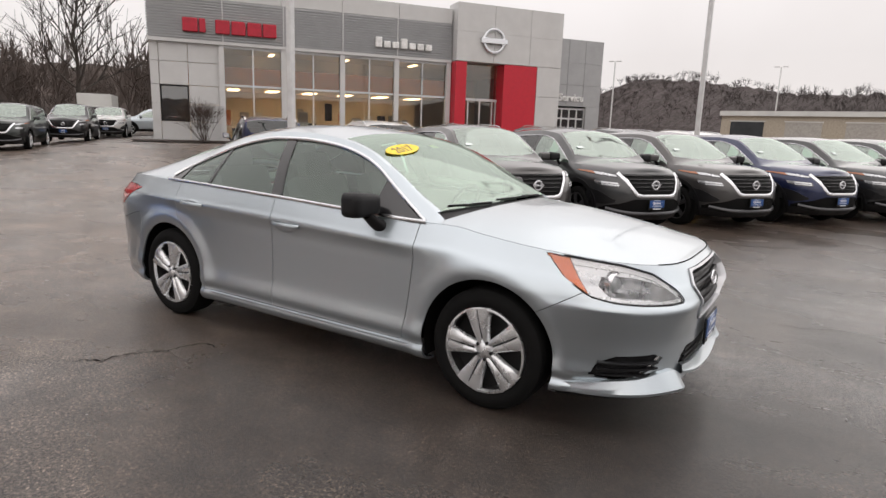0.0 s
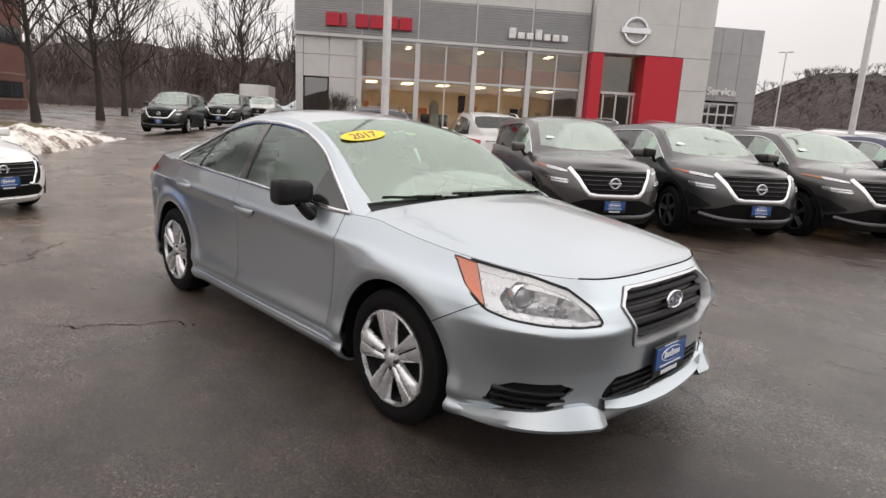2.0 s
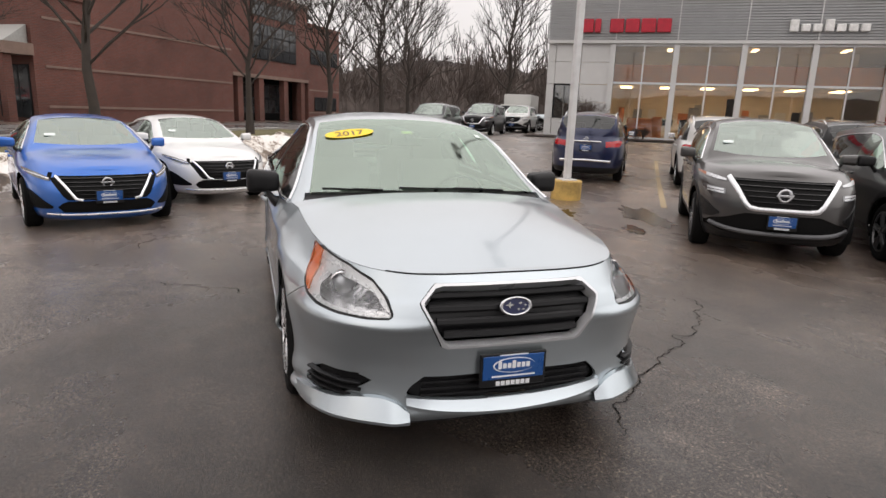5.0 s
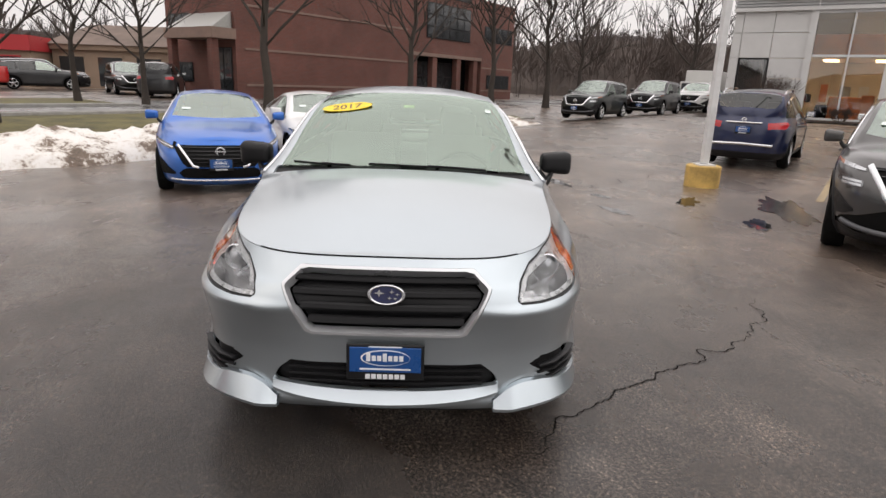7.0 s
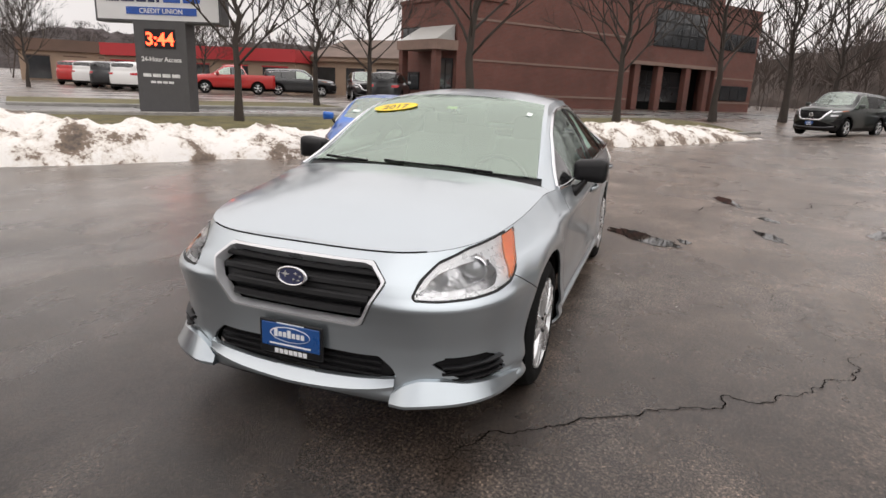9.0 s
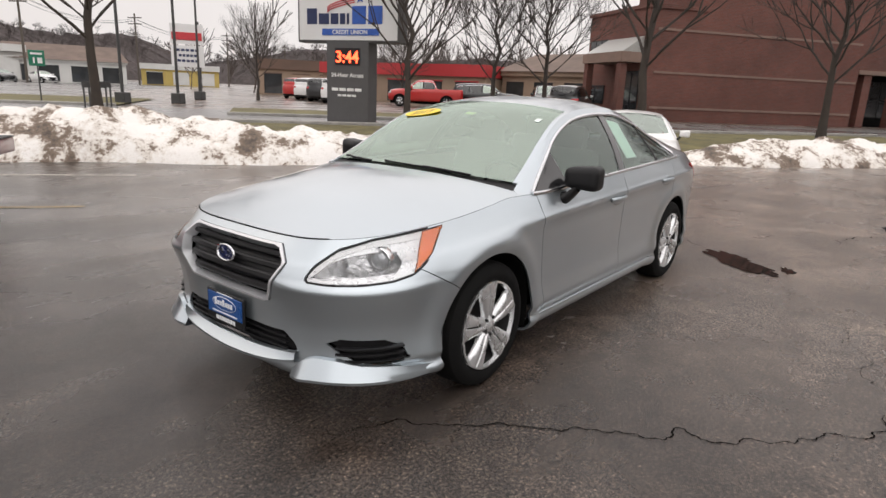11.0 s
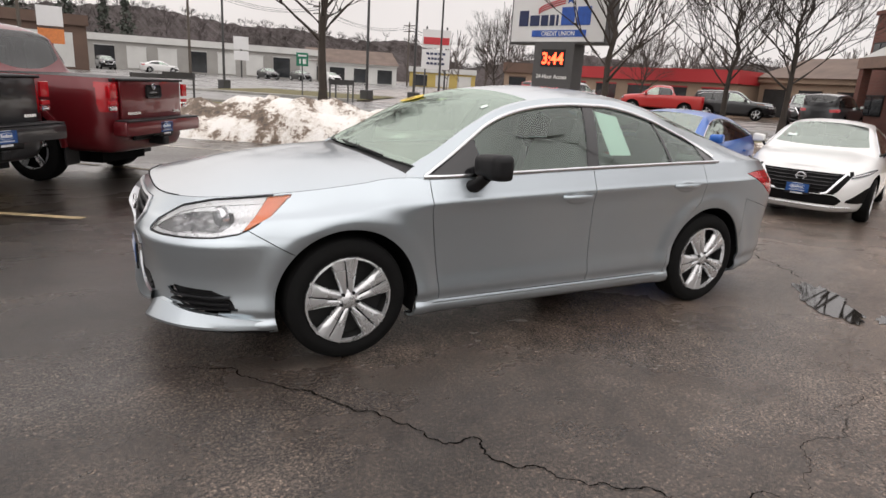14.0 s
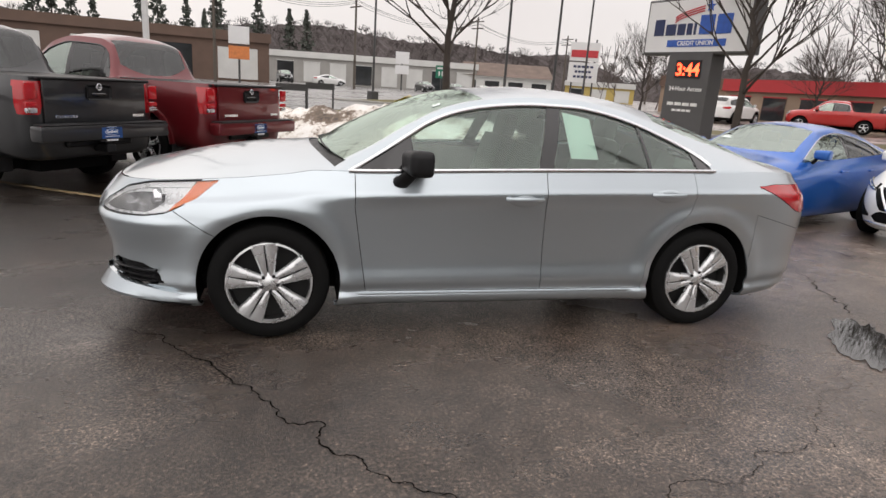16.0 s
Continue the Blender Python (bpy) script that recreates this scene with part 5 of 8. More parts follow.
        part("rocker_strip", b2, SILVER, root, smooth=True)
    bm.free()
    # bonnet front: grille bars, badge
    for k, z in enumerate((0.612, 0.664, 0.716, 0.768)):
        b2 = bmesh.new()
        half = float(np.interp(z, [0.57, 0.733, 0.748, 0.806], [0.29, 0.385, 0.39, 0.325])) - 0.012
        ys = np.linspace(-half, half, 15)
        sweep(b2, [(2.335 - 0.16 * y * y - 0.3 * max(0, z - 0.66) - 0.036, y, z) for y in ys], 0.026, 0.032 if k < 3 else 0.026, (1, 0, 0.25))
        part("grille_bar", b2, BLACK, root, smooth=True, angle=30)
    b2 = bmesh.new()
    bx = pose(2.322, 0, 0.728, 0, 0, 0) @ pose(0, 0, 0, 84, 0, 90)
    ring = [(0.0665 + 0.008 * math.cos(t), 0.006 + 0.006 * math.sin(t)) for t in np.linspace(0, 2 * math.pi, 9)]
    lathe(b2, ring, 36, bx @ Matrix.Diagonal((1, 0.56, 1, 1)))
    badge = part("badge", b2, CHROME, root, "oval chrome badge with a dark blue field", smooth=True)
    b2 = bmesh.new()
    prism(b2, [(0.067 * math.cos(t), 0.037 * math.sin(t)) for t in np.linspace(0, 2 * math.pi, 33)[:-1]], 0.006, bx)
    part("badge_field", b2, plain("navy_enamel", (0.015, 0.02, 0.07), 0.2, 0, 0.1, coat=0.8), badge)
    for sx, sy, s in ((-0.028, 0.006, 0.021), (0.02, 0.012, 0.011), (0.042, 0.003, 0.009), (0.012, -0.013, 0.009), (0.034, -0.014, 0.009)):
        pts = [((s if i % 2 == 0 else s * 0.3) * math.cos(i * math.pi / 4) + sx, (s * 0.8 if i % 2 == 0 else s * 0.3) * math.sin(i * math.pi / 4) + sy) for i in range(8)]
        b2 = bmesh.new()
        prism(b2, pts, 0.003, bx @ pose(0, 0, 0.006))
        part("badge_star", b2, CHROME, badge)
    for z in (0.345, 0.373, 0.402):
        b2 = bmesh.new()
        sweep(b2, [(2.294 - 0.1 * y * y, y, z) for y in np.linspace(-0.39, 0.39, 13)], 0.012, 0.01, (1, 0, 0))
        part("lower_grille_bar", b2, BLACK, root, smooth=True)
    # lower lip: a middle blade and two corner blades, flaring out
    top_z = curve([(0.44, 0.272), (0.5, 0.322), (0.57, 0.345), (0.64, 0.343), (0.73, 0.322), (0.81, 0.306), (0.87, 0.272)])
    for nm, ys, rise in (("lip_blade", np.linspace(-0.455, 0.455, 19), 0.0), ("corner_blade", np.linspace(0.44, 0.87, 17), 1), ("corner_blade", -np.linspace(0.44, 0.87, 17), 1)):
        b2 = bmesh.new()
        rows = []
        for y in ys:
            t = abs(y)
            x = 2.312 * (1 - min(t / 0.903, 0.9999) ** 3.9) ** (1 / 8.2)
            if rise:
                q = (t - 0.44) / 0.43
                zt, zb = float(top_z(t)), 0.228 + 0.02 * math.sin(math.pi * q)
                out = 0.052 * min(1, 0.35 + 4 * q) * (1 - q ** 3 * 0.85)
            else:
                q = t / 0.455
                zt, zb = 0.312 + 0.034 * q * q, 0.256 + 0.044 * q * q
                out = 0.04 * (1 - 0.3 * q - 0.5 * q ** 6)
            n2 = Vector((1, (t / 0.905) ** 9 * 6 * (1 if y > 0 else -1), 0)).normalized()
            p = Vector((x, y, 0))
            rows.append([p + Vector((0, 0, zt + 0.004)) - n2 * 0.02, p + Vector((0, 0, zt)) + n2 * 0.002, p + n2 * (out * 0.55) + Vector((0, 0, 0.55 * zt + 0.45 * zb)), p + n2 * out + Vector((0, 0, zb + 0.014)), p + n2 * (out * 0.92) + Vector((0, 0, zb)), p - n2 * 0.03 + Vector((0, 0, zb - 0.004))])
        rings = [[b2.verts.new(v) for v in r] for r in rows]
        for p, q in zip(rings, rings[1:]):
            for i in range(5):
                b2.faces.new((p[i], p[i + 1], q[i + 1], q[i]))
        part(nm, b2, SILVER, root, smooth=True, angle=30)
    b2 = bmesh.new()
    box(b2, 0, 0, 0.27, 4.1, 1.2, 0.12, 0.02)
    part("underbody", b2, DARK, root)
    for ax in P["axles"]:
        for side in (1, -1):
            b2 = bmesh.new()
            well(b2, ax, 0.335, 0.396, side, 0.52, 0.872)
            part("wheel_arch_liner", b2, DARK, root)
    wheels(root, P, (0.335, 0.236, 0.225, 5, ALLOY, True))
    dealer_plate(root, 2.338, 0.452, 0, 0.29, 0.135)
    cabin(root, P, CABIN, P["floor"])
    b2 = bmesh.new()
    box(b2, -1.25, 0, 0.72, 0.3, 1.3, 0.5, 0.05)
    box(b2, -1.6, 0, 1.0, 0.5, 1.2, 0.04, 0.01)
    part("rear_shelf", b2, CABIN, root)
    for side in (1, -1):
        b2 = bmesh.new()
        box(b2, -0.1, side * 0.79, 0.78, 1.6, 0.06, 0.4, 0.02)
        part("door_lining", b2, CABIN_L, root)
    b2 = bmesh.new()
    box(b2, 0.42, 0, 1.3, 0.03, 0.22, 0.06, 0.015, Matrix.Rotation(radians(-20), 3, "Y"), 2)
    tube(b2, (0.43, 0, 1.3), (0.38, 0, 1.37), 0.012, 0.012)
    part("rear_view_mirror", b2, BLACK, root, smooth=True)
    b2 = bmesh.new()
    pts = []
    for y in np.linspace(-0.52, 0.52, 27):
        x = 2.237 * (1 - min(abs(y) / 0.745, 0.999) ** 3.6) ** (1 / 7.6)
        pts.append((x, y, float(belt(x)) + 0.0005))
    sweep(b2, pts, 0.003, 0.007, (0.3, 0, 1))
    part("shut_line", b2, DARK, root)
    # wipers
    for y0, y1 in ((0.47, -0.2), (-0.3, -0.64)):
        b2 = bmesh.new()
        for k in range(2):
            pts = []
            for q in np.linspace(0, 1, 9):
                yy = y0 + (y1 - y0) * q
                xx = x_ws(yy) + 0.004 - 0.03 * q
                zz = float(P["ridge"](xx)) - (float(P["ridge"](xx)) - float(rail_z(xx))) * (abs(yy) / max(float(rail_y(xx)), 0.1)) ** 2.4
                pts.append((xx, yy, zz + 0.003 + 0.005 * k))
            sweep(b2, pts if k == 0 else pts[0:5], 0.006, 0.006 if k == 0 else 0.009, (0.4, 0, 0.9))
        part("wiper", b2, BLACK, root, smooth=True)

    def on_screen(x, y, lift=0.006):
        c, r = float(P["ridge"](x)), float(rail_z(x))
        return Vector((x, y, c - (c - r) * (abs(y) / float(rail_y(x))) ** 2.4 + lift))

    def screen_pose(x, y, lift):
        o = on_screen(x, y, lift)
        ux = (on_screen(x, y + 0.02, lift) - on_screen(x, y - 0.02, lift)).normalized()
        uy = (on_screen(x - 0.02, y, lift) - on_screen(x + 0.02, y, lift)).normalized()
        n = ux.cross(uy).normalized()
        uy = n.cross(ux)
        return Matrix(((ux.x, uy.x, n.x, o.x), (ux.y, uy.y, n.y, o.y), (ux.z, uy.z, n.z, o.z), (0, 0, 0, 1)))

    m = screen_pose(0.45, -0.40, 0.004)
    b2 = bmesh.new()
    prism(b2, [(0.162 * math.cos(t), 0.062 * math.sin(t)) for t in np.linspace(0, 2 * math.pi, 33)[:-1]], 0.002, m)
    sticker = part("year_sticker", b2, YELLOW, root, "oval yellow sticker reading 2017")
    part("year_print", letters("2017", 0.094, 0.0015, True), INK, sticker).matrix_basis = m @ pose(0, -0.033, 0.0022)
    b2 = bmesh.new()
    box(b2, 0, 0, 0, 0.07, 0.045, 0.002)
    b2.transform(screen_pose(0.42, 0.0, -0.012))
    part("inspection_label", b2, plain("pale_green_label", (0.5, 0.65, 0.12), 0.5), root)
    b2 = bmesh.new()
    box(b2, 0, 0, 0, 0.035, 0.05, 0.002)
    b2.transform(screen_pose(0.4, 0.52, 0.003))
    part("corner_label", b2, PAPER, root)
    b2 = bmesh.new()
    for x0, x1 in ((-0.565, -0.385),):
        vs = [b2.verts.new((x, side_y(P, x, z) - 0.012, z)) for x, z in ((x0 - 0.01, 1.09), (x1 - 0.01, 1.09), (x1, 1.355), (x0, 1.325))]
        b2.faces.new(vs)
    r = bmesh.ops.extrude_face_region(b2, geom=b2.faces[:])
    for v in r["geom"]:
        if isinstance(v, bmesh.types.BMVert):
            v.co.y -= 0.002
    part("window_sheet", b2, PAPER, root, "white printed sheet behind the rear window")
    return root


def well(bm, x, z, r, side, y0, y1):
    """The inside of a wheel arch: a half drum with a back wall, open below."""
    arc = [(x + r * math.cos(t), z + r * math.sin(t)) for t in np.linspace(-0.3, math.pi + 0.3, 25)]
    a = [bm.verts.new((px, side * y0, pz)) for px, pz in arc]
    b = [bm.verts.new((px, side * y1, pz)) for px, pz in arc]
    for k in range(24):
        bm.faces.new((a[k], a[k + 1], b[k + 1], b[k]))
    bm.faces.new(a)


def letters(text, size, depth, bold=False, align="CENTER"):
    """Text in Blender's own font as a bmesh, in its x, y plane, rising by depth."""
    cu = bpy.data.curves.new("text", "FONT")
    cu.body, cu.size, cu.extrude, cu.align_x = text, size, depth / 2, align
    cu.offset = size * 0.018 if bold else 0
    cu.resolution_u = 3
    ob = new("text", cu)
    dg = bpy.context.evaluated_depsgraph_get()
    me = bpy.data.meshes.new_from_object(ob.evaluated_get(dg))
    bm = bmesh.new()
    bm.from_mesh(me)
    bpy.data.objects.remove(ob)
    bpy.data.curves.remove(cu)
    bpy.data.meshes.remove(me)
    bmesh.ops.triangulate(bm, faces=[f for f in bm.faces if len(f.verts) > 4])
    return bm


# ---- the lie of the land ----
SITE = 54.4
A1 = Vector((math.cos(radians(SITE)), math.sin(radians(SITE)), 0))
A2 = Vector((-A1.y, A1.x, 0))
TURN_SITE = Matrix.Rotation(radians(SITE), 4, "Z")


def step(a, b, x):
    t = min(max((x - a) / (b - a), 0), 1)
    return t * t * (3 - 2 * t)


def lie(x, y):
    """The ground's height: a slight crown under the car, falling to the lanes, rising to the showroom and to the lawn."""
    a, b = x * A1.x + y * A1.y, x * A2.x + y * A2.y
    r = math.hypot(x * 0.8, y)
    z = -0.1 * step(2.2, 6.0, r) + 0.1 * step(12, 26, r)
    z += 0.5 * step(12, 27, b) * step(-12, -4, a)
    z += 0.32 * step(-10.5, -14.5, a)
    return z


def stand(x, y, heading, dz=0.0):
    return pose(x, y, lie(x, y) + dz, 0, 0, heading)


def stand_site(a, b, heading=0.0, dz=0.0):
    p = A1 * a + A2 * b
    return pose(p.x, p.y, lie(p.x, p.y) + dz, 0, 0, SITE + heading)


def wavy(x, y, s, k=0):
    return noise.fractal((x * s + 7.3 * k, y * s - 3.1 * k, 1.7 * k), 1.0, 2.0, 5)


def sheet(name, a0, a1, b0, b1, lift, material, na, nb, label, category, edge=0.0):
    """A strip laid over the ground in the site's own directions, with an uneven edge."""
    bm = bmesh.new()
    rows = []
    for i in range(na + 1):
        row = []
        for j in range(nb + 1):
            a, b = a0 + (a1 - a0) * i / na, b0 + (b1 - b0) * j / nb
            if edge and i in (0, na):
                a += edge * wavy(a, b, 0.35)
            p = A1 * a + A2 * b
            row.append(bm.verts.new((p.x, p.y, lie(p.x, p.y) + lift)))
        rows.append(row)
    for p, q in zip(rows, rows[1:]):
        for j in range(nb):
            bm.faces.new((p[j], q[j], q[j + 1], p[j + 1]))
    return tagged(part(name, bm, material, smooth=True), label, category, kind="structure")


def ground():
    """One sheet, fine near the car and coarse far away."""
    def axis():
        near = np.arange(-14, 14.01, 0.5)
        mid = np.r_[np.arange(-60, -14, 2.0), np.arange(16, 61, 2.0)]
        far = np.array([-1500, -600, -300, -150, -90, 90, 150, 300, 600, 1500])
        return np.array(sorted(set(np.r_[near, mid, far].round(2))))
    xs, ys = axis(), axis()
    bm = bmesh.new()
    grid = [[bm.verts.new((x, y, lie(x, y))) for x in xs] for y in ys]
    for p, q in zip(grid, grid[1:]):
        for i in range(len(xs) - 1):
            bm.faces.new((p[i], p[i + 1], q[i + 1], q[i]))
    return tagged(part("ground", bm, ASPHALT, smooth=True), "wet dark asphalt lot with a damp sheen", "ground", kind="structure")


ROAD = plain("wet_grey_road", (0.16, 0.155, 0.15), 0.28, 0, 0.2, 0.25, 0.15, 90, rvary=0.12)
GRASS = plain("winter_grass", (0.13, 0.115, 0.05), 0.9, 0, 0.45, 1.6, 0.8, 45)
KERB = plain("concrete_kerb", (0.3, 0.29, 0.27), 0.75, 0, 0.2, 4, 0.3, 80)
LINE_Y = plain("worn_yellow_line", (0.33, 0.25, 0.14), 0.55, 0, 0.45, 9, 0.2, 120)
LINE_W = plain("worn_white_line", (0.5, 0.47, 0.42), 0.55, 0, 0.4, 9, 0.2, 120)
CRACK = plain("crack_filler", (0.004, 0.0035, 0.003), 0.95, spec=0.05)
WATER = plain("puddle_water", (0.012, 0.011, 0.01), 0.03, 0, 0.1, 2, spec=0.8, rvary=0.01)
ground()
sheet("road_side_street", -24, -16.6, -60, 60, 0.006, ROAD, 3, 30, "wet grey side street along the lawn", "road")
sheet("road_main", -160, -24, -70, -13.5, 0.01, ROAD, 8, 8, "wide wet grey main road", "road")
sheet("lawn", -16.4, -11.0, -11, 24, 0.02, GRASS, 6, 60, "brown winter lawn strip along the lot", "lawn", 0.12)
sheet("lawn_corner", -34, -24, -16, -7.5, 0.05, GRASS, 6, 8, "brown grass island beside the main road", "lawn")
sheet("lawn_sign", -25.5, -20.5, -3, 9.5, 0.03, GRASS, 4, 10, "mulched strip below the roadside sign", "lawn")
for a, b0, b1 in ((-10.9, -11, 24), (-16.5, -11, 24), (-24.05, -16, -7.5), (-20.4, -3, 9.5)):
    bm = bmesh.new()
    n = 40
    pts = [(A1 * a + A2 * (b0 + (b1 - b0) * k / n)) for k in range(n + 1)]
    sweep(bm, [(p.x, p.y, lie(p.x, p.y) + 0.03) for p in pts], 0.09, 0.16, (0, 0, 1))
    tagged(part("kerb", bm, KERB), "grey concrete kerb along the grass", "kerb", kind="structure")


def stripe(a0, b0, a1, b1, w, material, label):
    """A painted line with ragged ends and gaps, 4 mm above the asphalt."""
    bm = bmesh.new()
    n = max(6, int(math.hypot(a1 - a0, b1 - b0) / 0.25))
    d = Vector((a1 - a0, b1 - b0)).normalized()
    prev = None
    for k in range(n + 1):
        a, b = a0 + (a1 - a0) * k / n, b0 + (b1 - b0) * k / n
        vs = []
        for s in (-1, 1):
            ww = w / 2 * (1 + 0.25 * noise.noise((a * 3, b * 3, s)))
            aa, bb = a - d.y * s * ww, b + d.x * s * ww
            p = A1 * aa + A2 * bb
            vs.append(bm.verts.new((p.x, p.y, lie(p.x, p.y) + 0.005)))
        if prev and noise.noise((a * 1.3, b * 1.7, 4.0)) > -0.45:
            bm.faces.new((prev[0], vs[0], vs[1], prev[1]))
        prev = vs
    tagged(part("parking_line", bm, material), label, "line", "painted parking lines", kind="structure")


for a, b0, b1 in ((-0.89, -10, -3.96), (-4.2, -10, -3.9), (-7.0, -10, -3.8)):
    stripe(a, b0, a, b1, 0.1, LINE_Y if a > -5 else LINE_W, "worn painted line between truck bays")
for k in range(9):
    stripe(2.3 + 2.75 * k, 7.8, 2.3 + 2.75 * k, 18.5, 0.11, LINE_Y, "worn yellow line between parking bays")


def crack(points, w, seed):
    """A crack that wanders between the given places on the asphalt."""
    rng = random.Random(seed)
    pts = [Vector(p) for p in points]
    for _ in range(5):
        out = [pts[0]]
        for p, q in zip(pts, pts[1:]):
            d = q - p
            out += [(p + q) / 2 + Vector((-d.y, d.x)) * rng.uniform(-0.22, 0.22), q]
        pts = out
    bm = bmesh.new()
    prev = None
    for k, p in enumerate(pts):
        d = (pts[min(k + 1, len(pts) - 1)] - pts[max(k - 1, 0)]).normalized()
        ww = w * rng.uniform(0.35, 1.3) * min(1, 0.3 + 6 * min(k, len(pts) - 1 - k) / len(pts))
        nn = Vector((-d.y, d.x)) * ww / 2
        vs = [bm.verts.new((q.x, q.y, lie(q.x, q.y) + 0.004)) for q in (p + nn, p - nn)]
        if prev:
            bm.faces.new((prev[0], prev[1], vs[1], vs[0]))
        prev = vs
    tagged(part("asphalt_crack", bm, CRACK), "dark jagged crack in the asphalt", "crack", kind="structure")


crack([(2.3, 0.62), (2.1, 0.74), (1.95, 0.8), (1.76, 1.1), (1.52, 1.42), (1.31, 1.75), (1.12, 1.82), (1.1, 2.04), (0.97, 2.16), (0.75, 2.35), (0.4, 2.62), (0.12, 2.7)], 0.0085, 3)
crack([(0.12, 2.7), (-0.38, 2.44), (-1.15, 2.31), (-1.82, 1.76), (-2.08, 1.52)], 0.0035, 5)
crack([(-0.45, -1.1), (-0.8, -1.54), (-1.01, -1.86)], 0.012, 8)
crack([(-3.7, -0.6), (-3.77, -1.12), (-2.96, -1.77), (-2.0, -2.31)], 0.012, 9)
crack([(-3.38, -0.3), (-3.1, 0.4), (-2.85, 0.8)], 0.01, 12)
crack([(-4.4, 1.9), (-6.2, 3.4), (-8.5, 4.4)], 0.014, 15)
crack([(2.5, 1.9), (2.9, 2.1), (3.6, 2.0)], 0.006, 17)


def puddle(x, y, rx, ry, turn, seed, water=None):
    bm = bmesh.new()
    ring = []
    for k in range(56):
        t = 2 * math.pi * k / 56
        r = 1 + 0.55 * noise.noise((2.2 * math.cos(t) + seed, 2.2 * math.sin(t), seed)) + 0.3 * noise.noise((7 * math.cos(t), 7 * math.sin(t), seed))
        c, s = math.cos(radians(turn)), math.sin(radians(turn))
        px, py = rx * r * math.cos(t), ry * r * math.sin(t)
        ring.append((x + c * px - s * py, y + s * px + c * py))
    z = lie(x, y) + 0.006
    mid = bm.verts.new((x, y, z))
    vs = [bm.verts.new((p, q, max(z, lie(p, q) + 0.004))) for p, q in ring]
    for k in range(56):
        bm.faces.new((mid, vs[k], vs[(k + 1) % 56]))
    tagged(part("puddle", bm, water or WATER), "still shallow puddle on the asphalt", "puddle", "puddles", kind="structure")


puddle(-2.5, 1.2, 0.46, 0.17, 48, 1.3)
puddle(-2.46, 1.68, 0.12, 0.06, 20, 8.3)
puddle(-4.74, 2.8, 0.2, 0.08, 20, 9.4)
puddle(-3.4, 2.63, 0.3, 0.1, 20, 2.1)
puddle(-3.0, 4.35, 0.4, 0.13, -25, 3.7)
puddle(-4.6, 4.1, 0.45, 0.14, -30, 4.9)
puddle(-6.2, 2.4, 0.5, 0.12, 15, 6.2)


FILM = plain("thin_water_film", (0.03, 0.027, 0.025), 0.12, 0, 0.2, 3, 0.12, 60, spec=0.8, rvary=0.06)
puddle(-4.2, 5.4, 1.1, 0.3, -20, 13.2, FILM)


# ---- the dealer's stock ----
def hang_tag(root, P, x, side=1):
    bm = bmesh.new()
    vs = [bm.verts.new((px, side * (side_y(P, px, z) - 0.02), z)) for px, z in ((x - 0.16, 1.2), (x + 0.12, 1.2), (x + 0.1, 1.45), (x - 0.16, 1.47))]
    bm.faces.new(vs)
    part("price_sheet", bm, PAPER, root)


def screen_label(root, P, x, y):
    bm = bmesh.new()
    z = float(P["ridge"](x)) - (float(P["ridge"](x)) - float(P["rail_z"](x))) * (abs(y) / float(P["rail_y"](x))) ** 2.4
    box(bm, x, y, z + 0.008, 0.004, 0.13, 0.065, 0, Matrix.Rotation(radians(-60), 3, "Y"))
    part("windscreen_label", bm, PAPER, root)


make_hero()
P = sedan_P()
for nm, lab, mt, x, y, hd in (("blue_sedan", "bright blue sedan with a chrome V grille and a dealer plate", BLUE_P, -5.75, -3.38, 19.5), ("white_sedan", "white sedan with a dark V grille standing by the snowbank", WHITE_P, -8.0, -2.15, 23)):
    c = make_car(nm, lab, P, mt, stand(x, y, hd) @ Matrix.Scale(0.96, 4), {}, "new sedans by the snow")
    screen_label(c, P, 0.75, -0.45)
HEAD = SITE - 90
n0 = Vector((math.cos(radians(HEAD)), math.sin(radians(HEAD)), 0))
P = suv_P()
P["wheel"] = (0.36, 0.25, 0.22, 5, DARK_ALLOY, False)
for k, (mt, lab) in enumerate(((BROWN_P, "warm grey"), (GREY_P, "gunmetal grey"), (BROWN_P, "warm grey"), (NAVY_P, "deep blue"), (BLACK_P, "black"), (GREY_P, "gunmetal grey"), (BLACK_P, "black"))):
    p = Vector((-0.9, 4.85, 0)) + A1 * 2.2 * k - n0 * 2.3
    c = make_car("crossover", lab + " new crossover with a chrome V grille", P, mt, stand(p.x, p.y, HEAD), {"cap": BLACK if k % 2 else mt, "trim": CHROME}, "row of new crossovers")
    hang_tag(c, P, 0.35, -1)
    screen_label(c, P, 0.78, -0.5)
P = suv_P(True)
back_row = ((NAVY_P, "navy blue"), (WHITE_P, "white"), (BLACK_P, "black"), (BLACK_P, "black"), (GREY_P, "grey"), (WHITE_P, "white"))
for k, (mt, lab) in enumerate(back_row):
    p = Vector((-9, 7, 0)) + A2 * 2.5 + A1 * (2.85 * k + (0.25 if k else 0))
    c = make_car("large_suv", lab + " large SUV with roof rails seen from behind", P, mt, stand(p.x, p.y, HEAD + 180), {"rear_plate": True, "plate": False}, "row of SUVs behind")
    roof_rails(c, P)
    rear_trim(c, P)
    bm = bmesh.new()
    sweep(bm, [(-2.5 + 0.05 * (y / 0.6) ** 2, y, 0.56 - 0.03 * abs(y)) for y in np.linspace(-0.62, 0.62, 11)], 0.03, 0.05, (-1, 0, 0))
    part("bumper_strip", bm, CHROME, c, smooth=True)
p0 = Vector((-23, 6.4, 0)) - n0 * 2.5
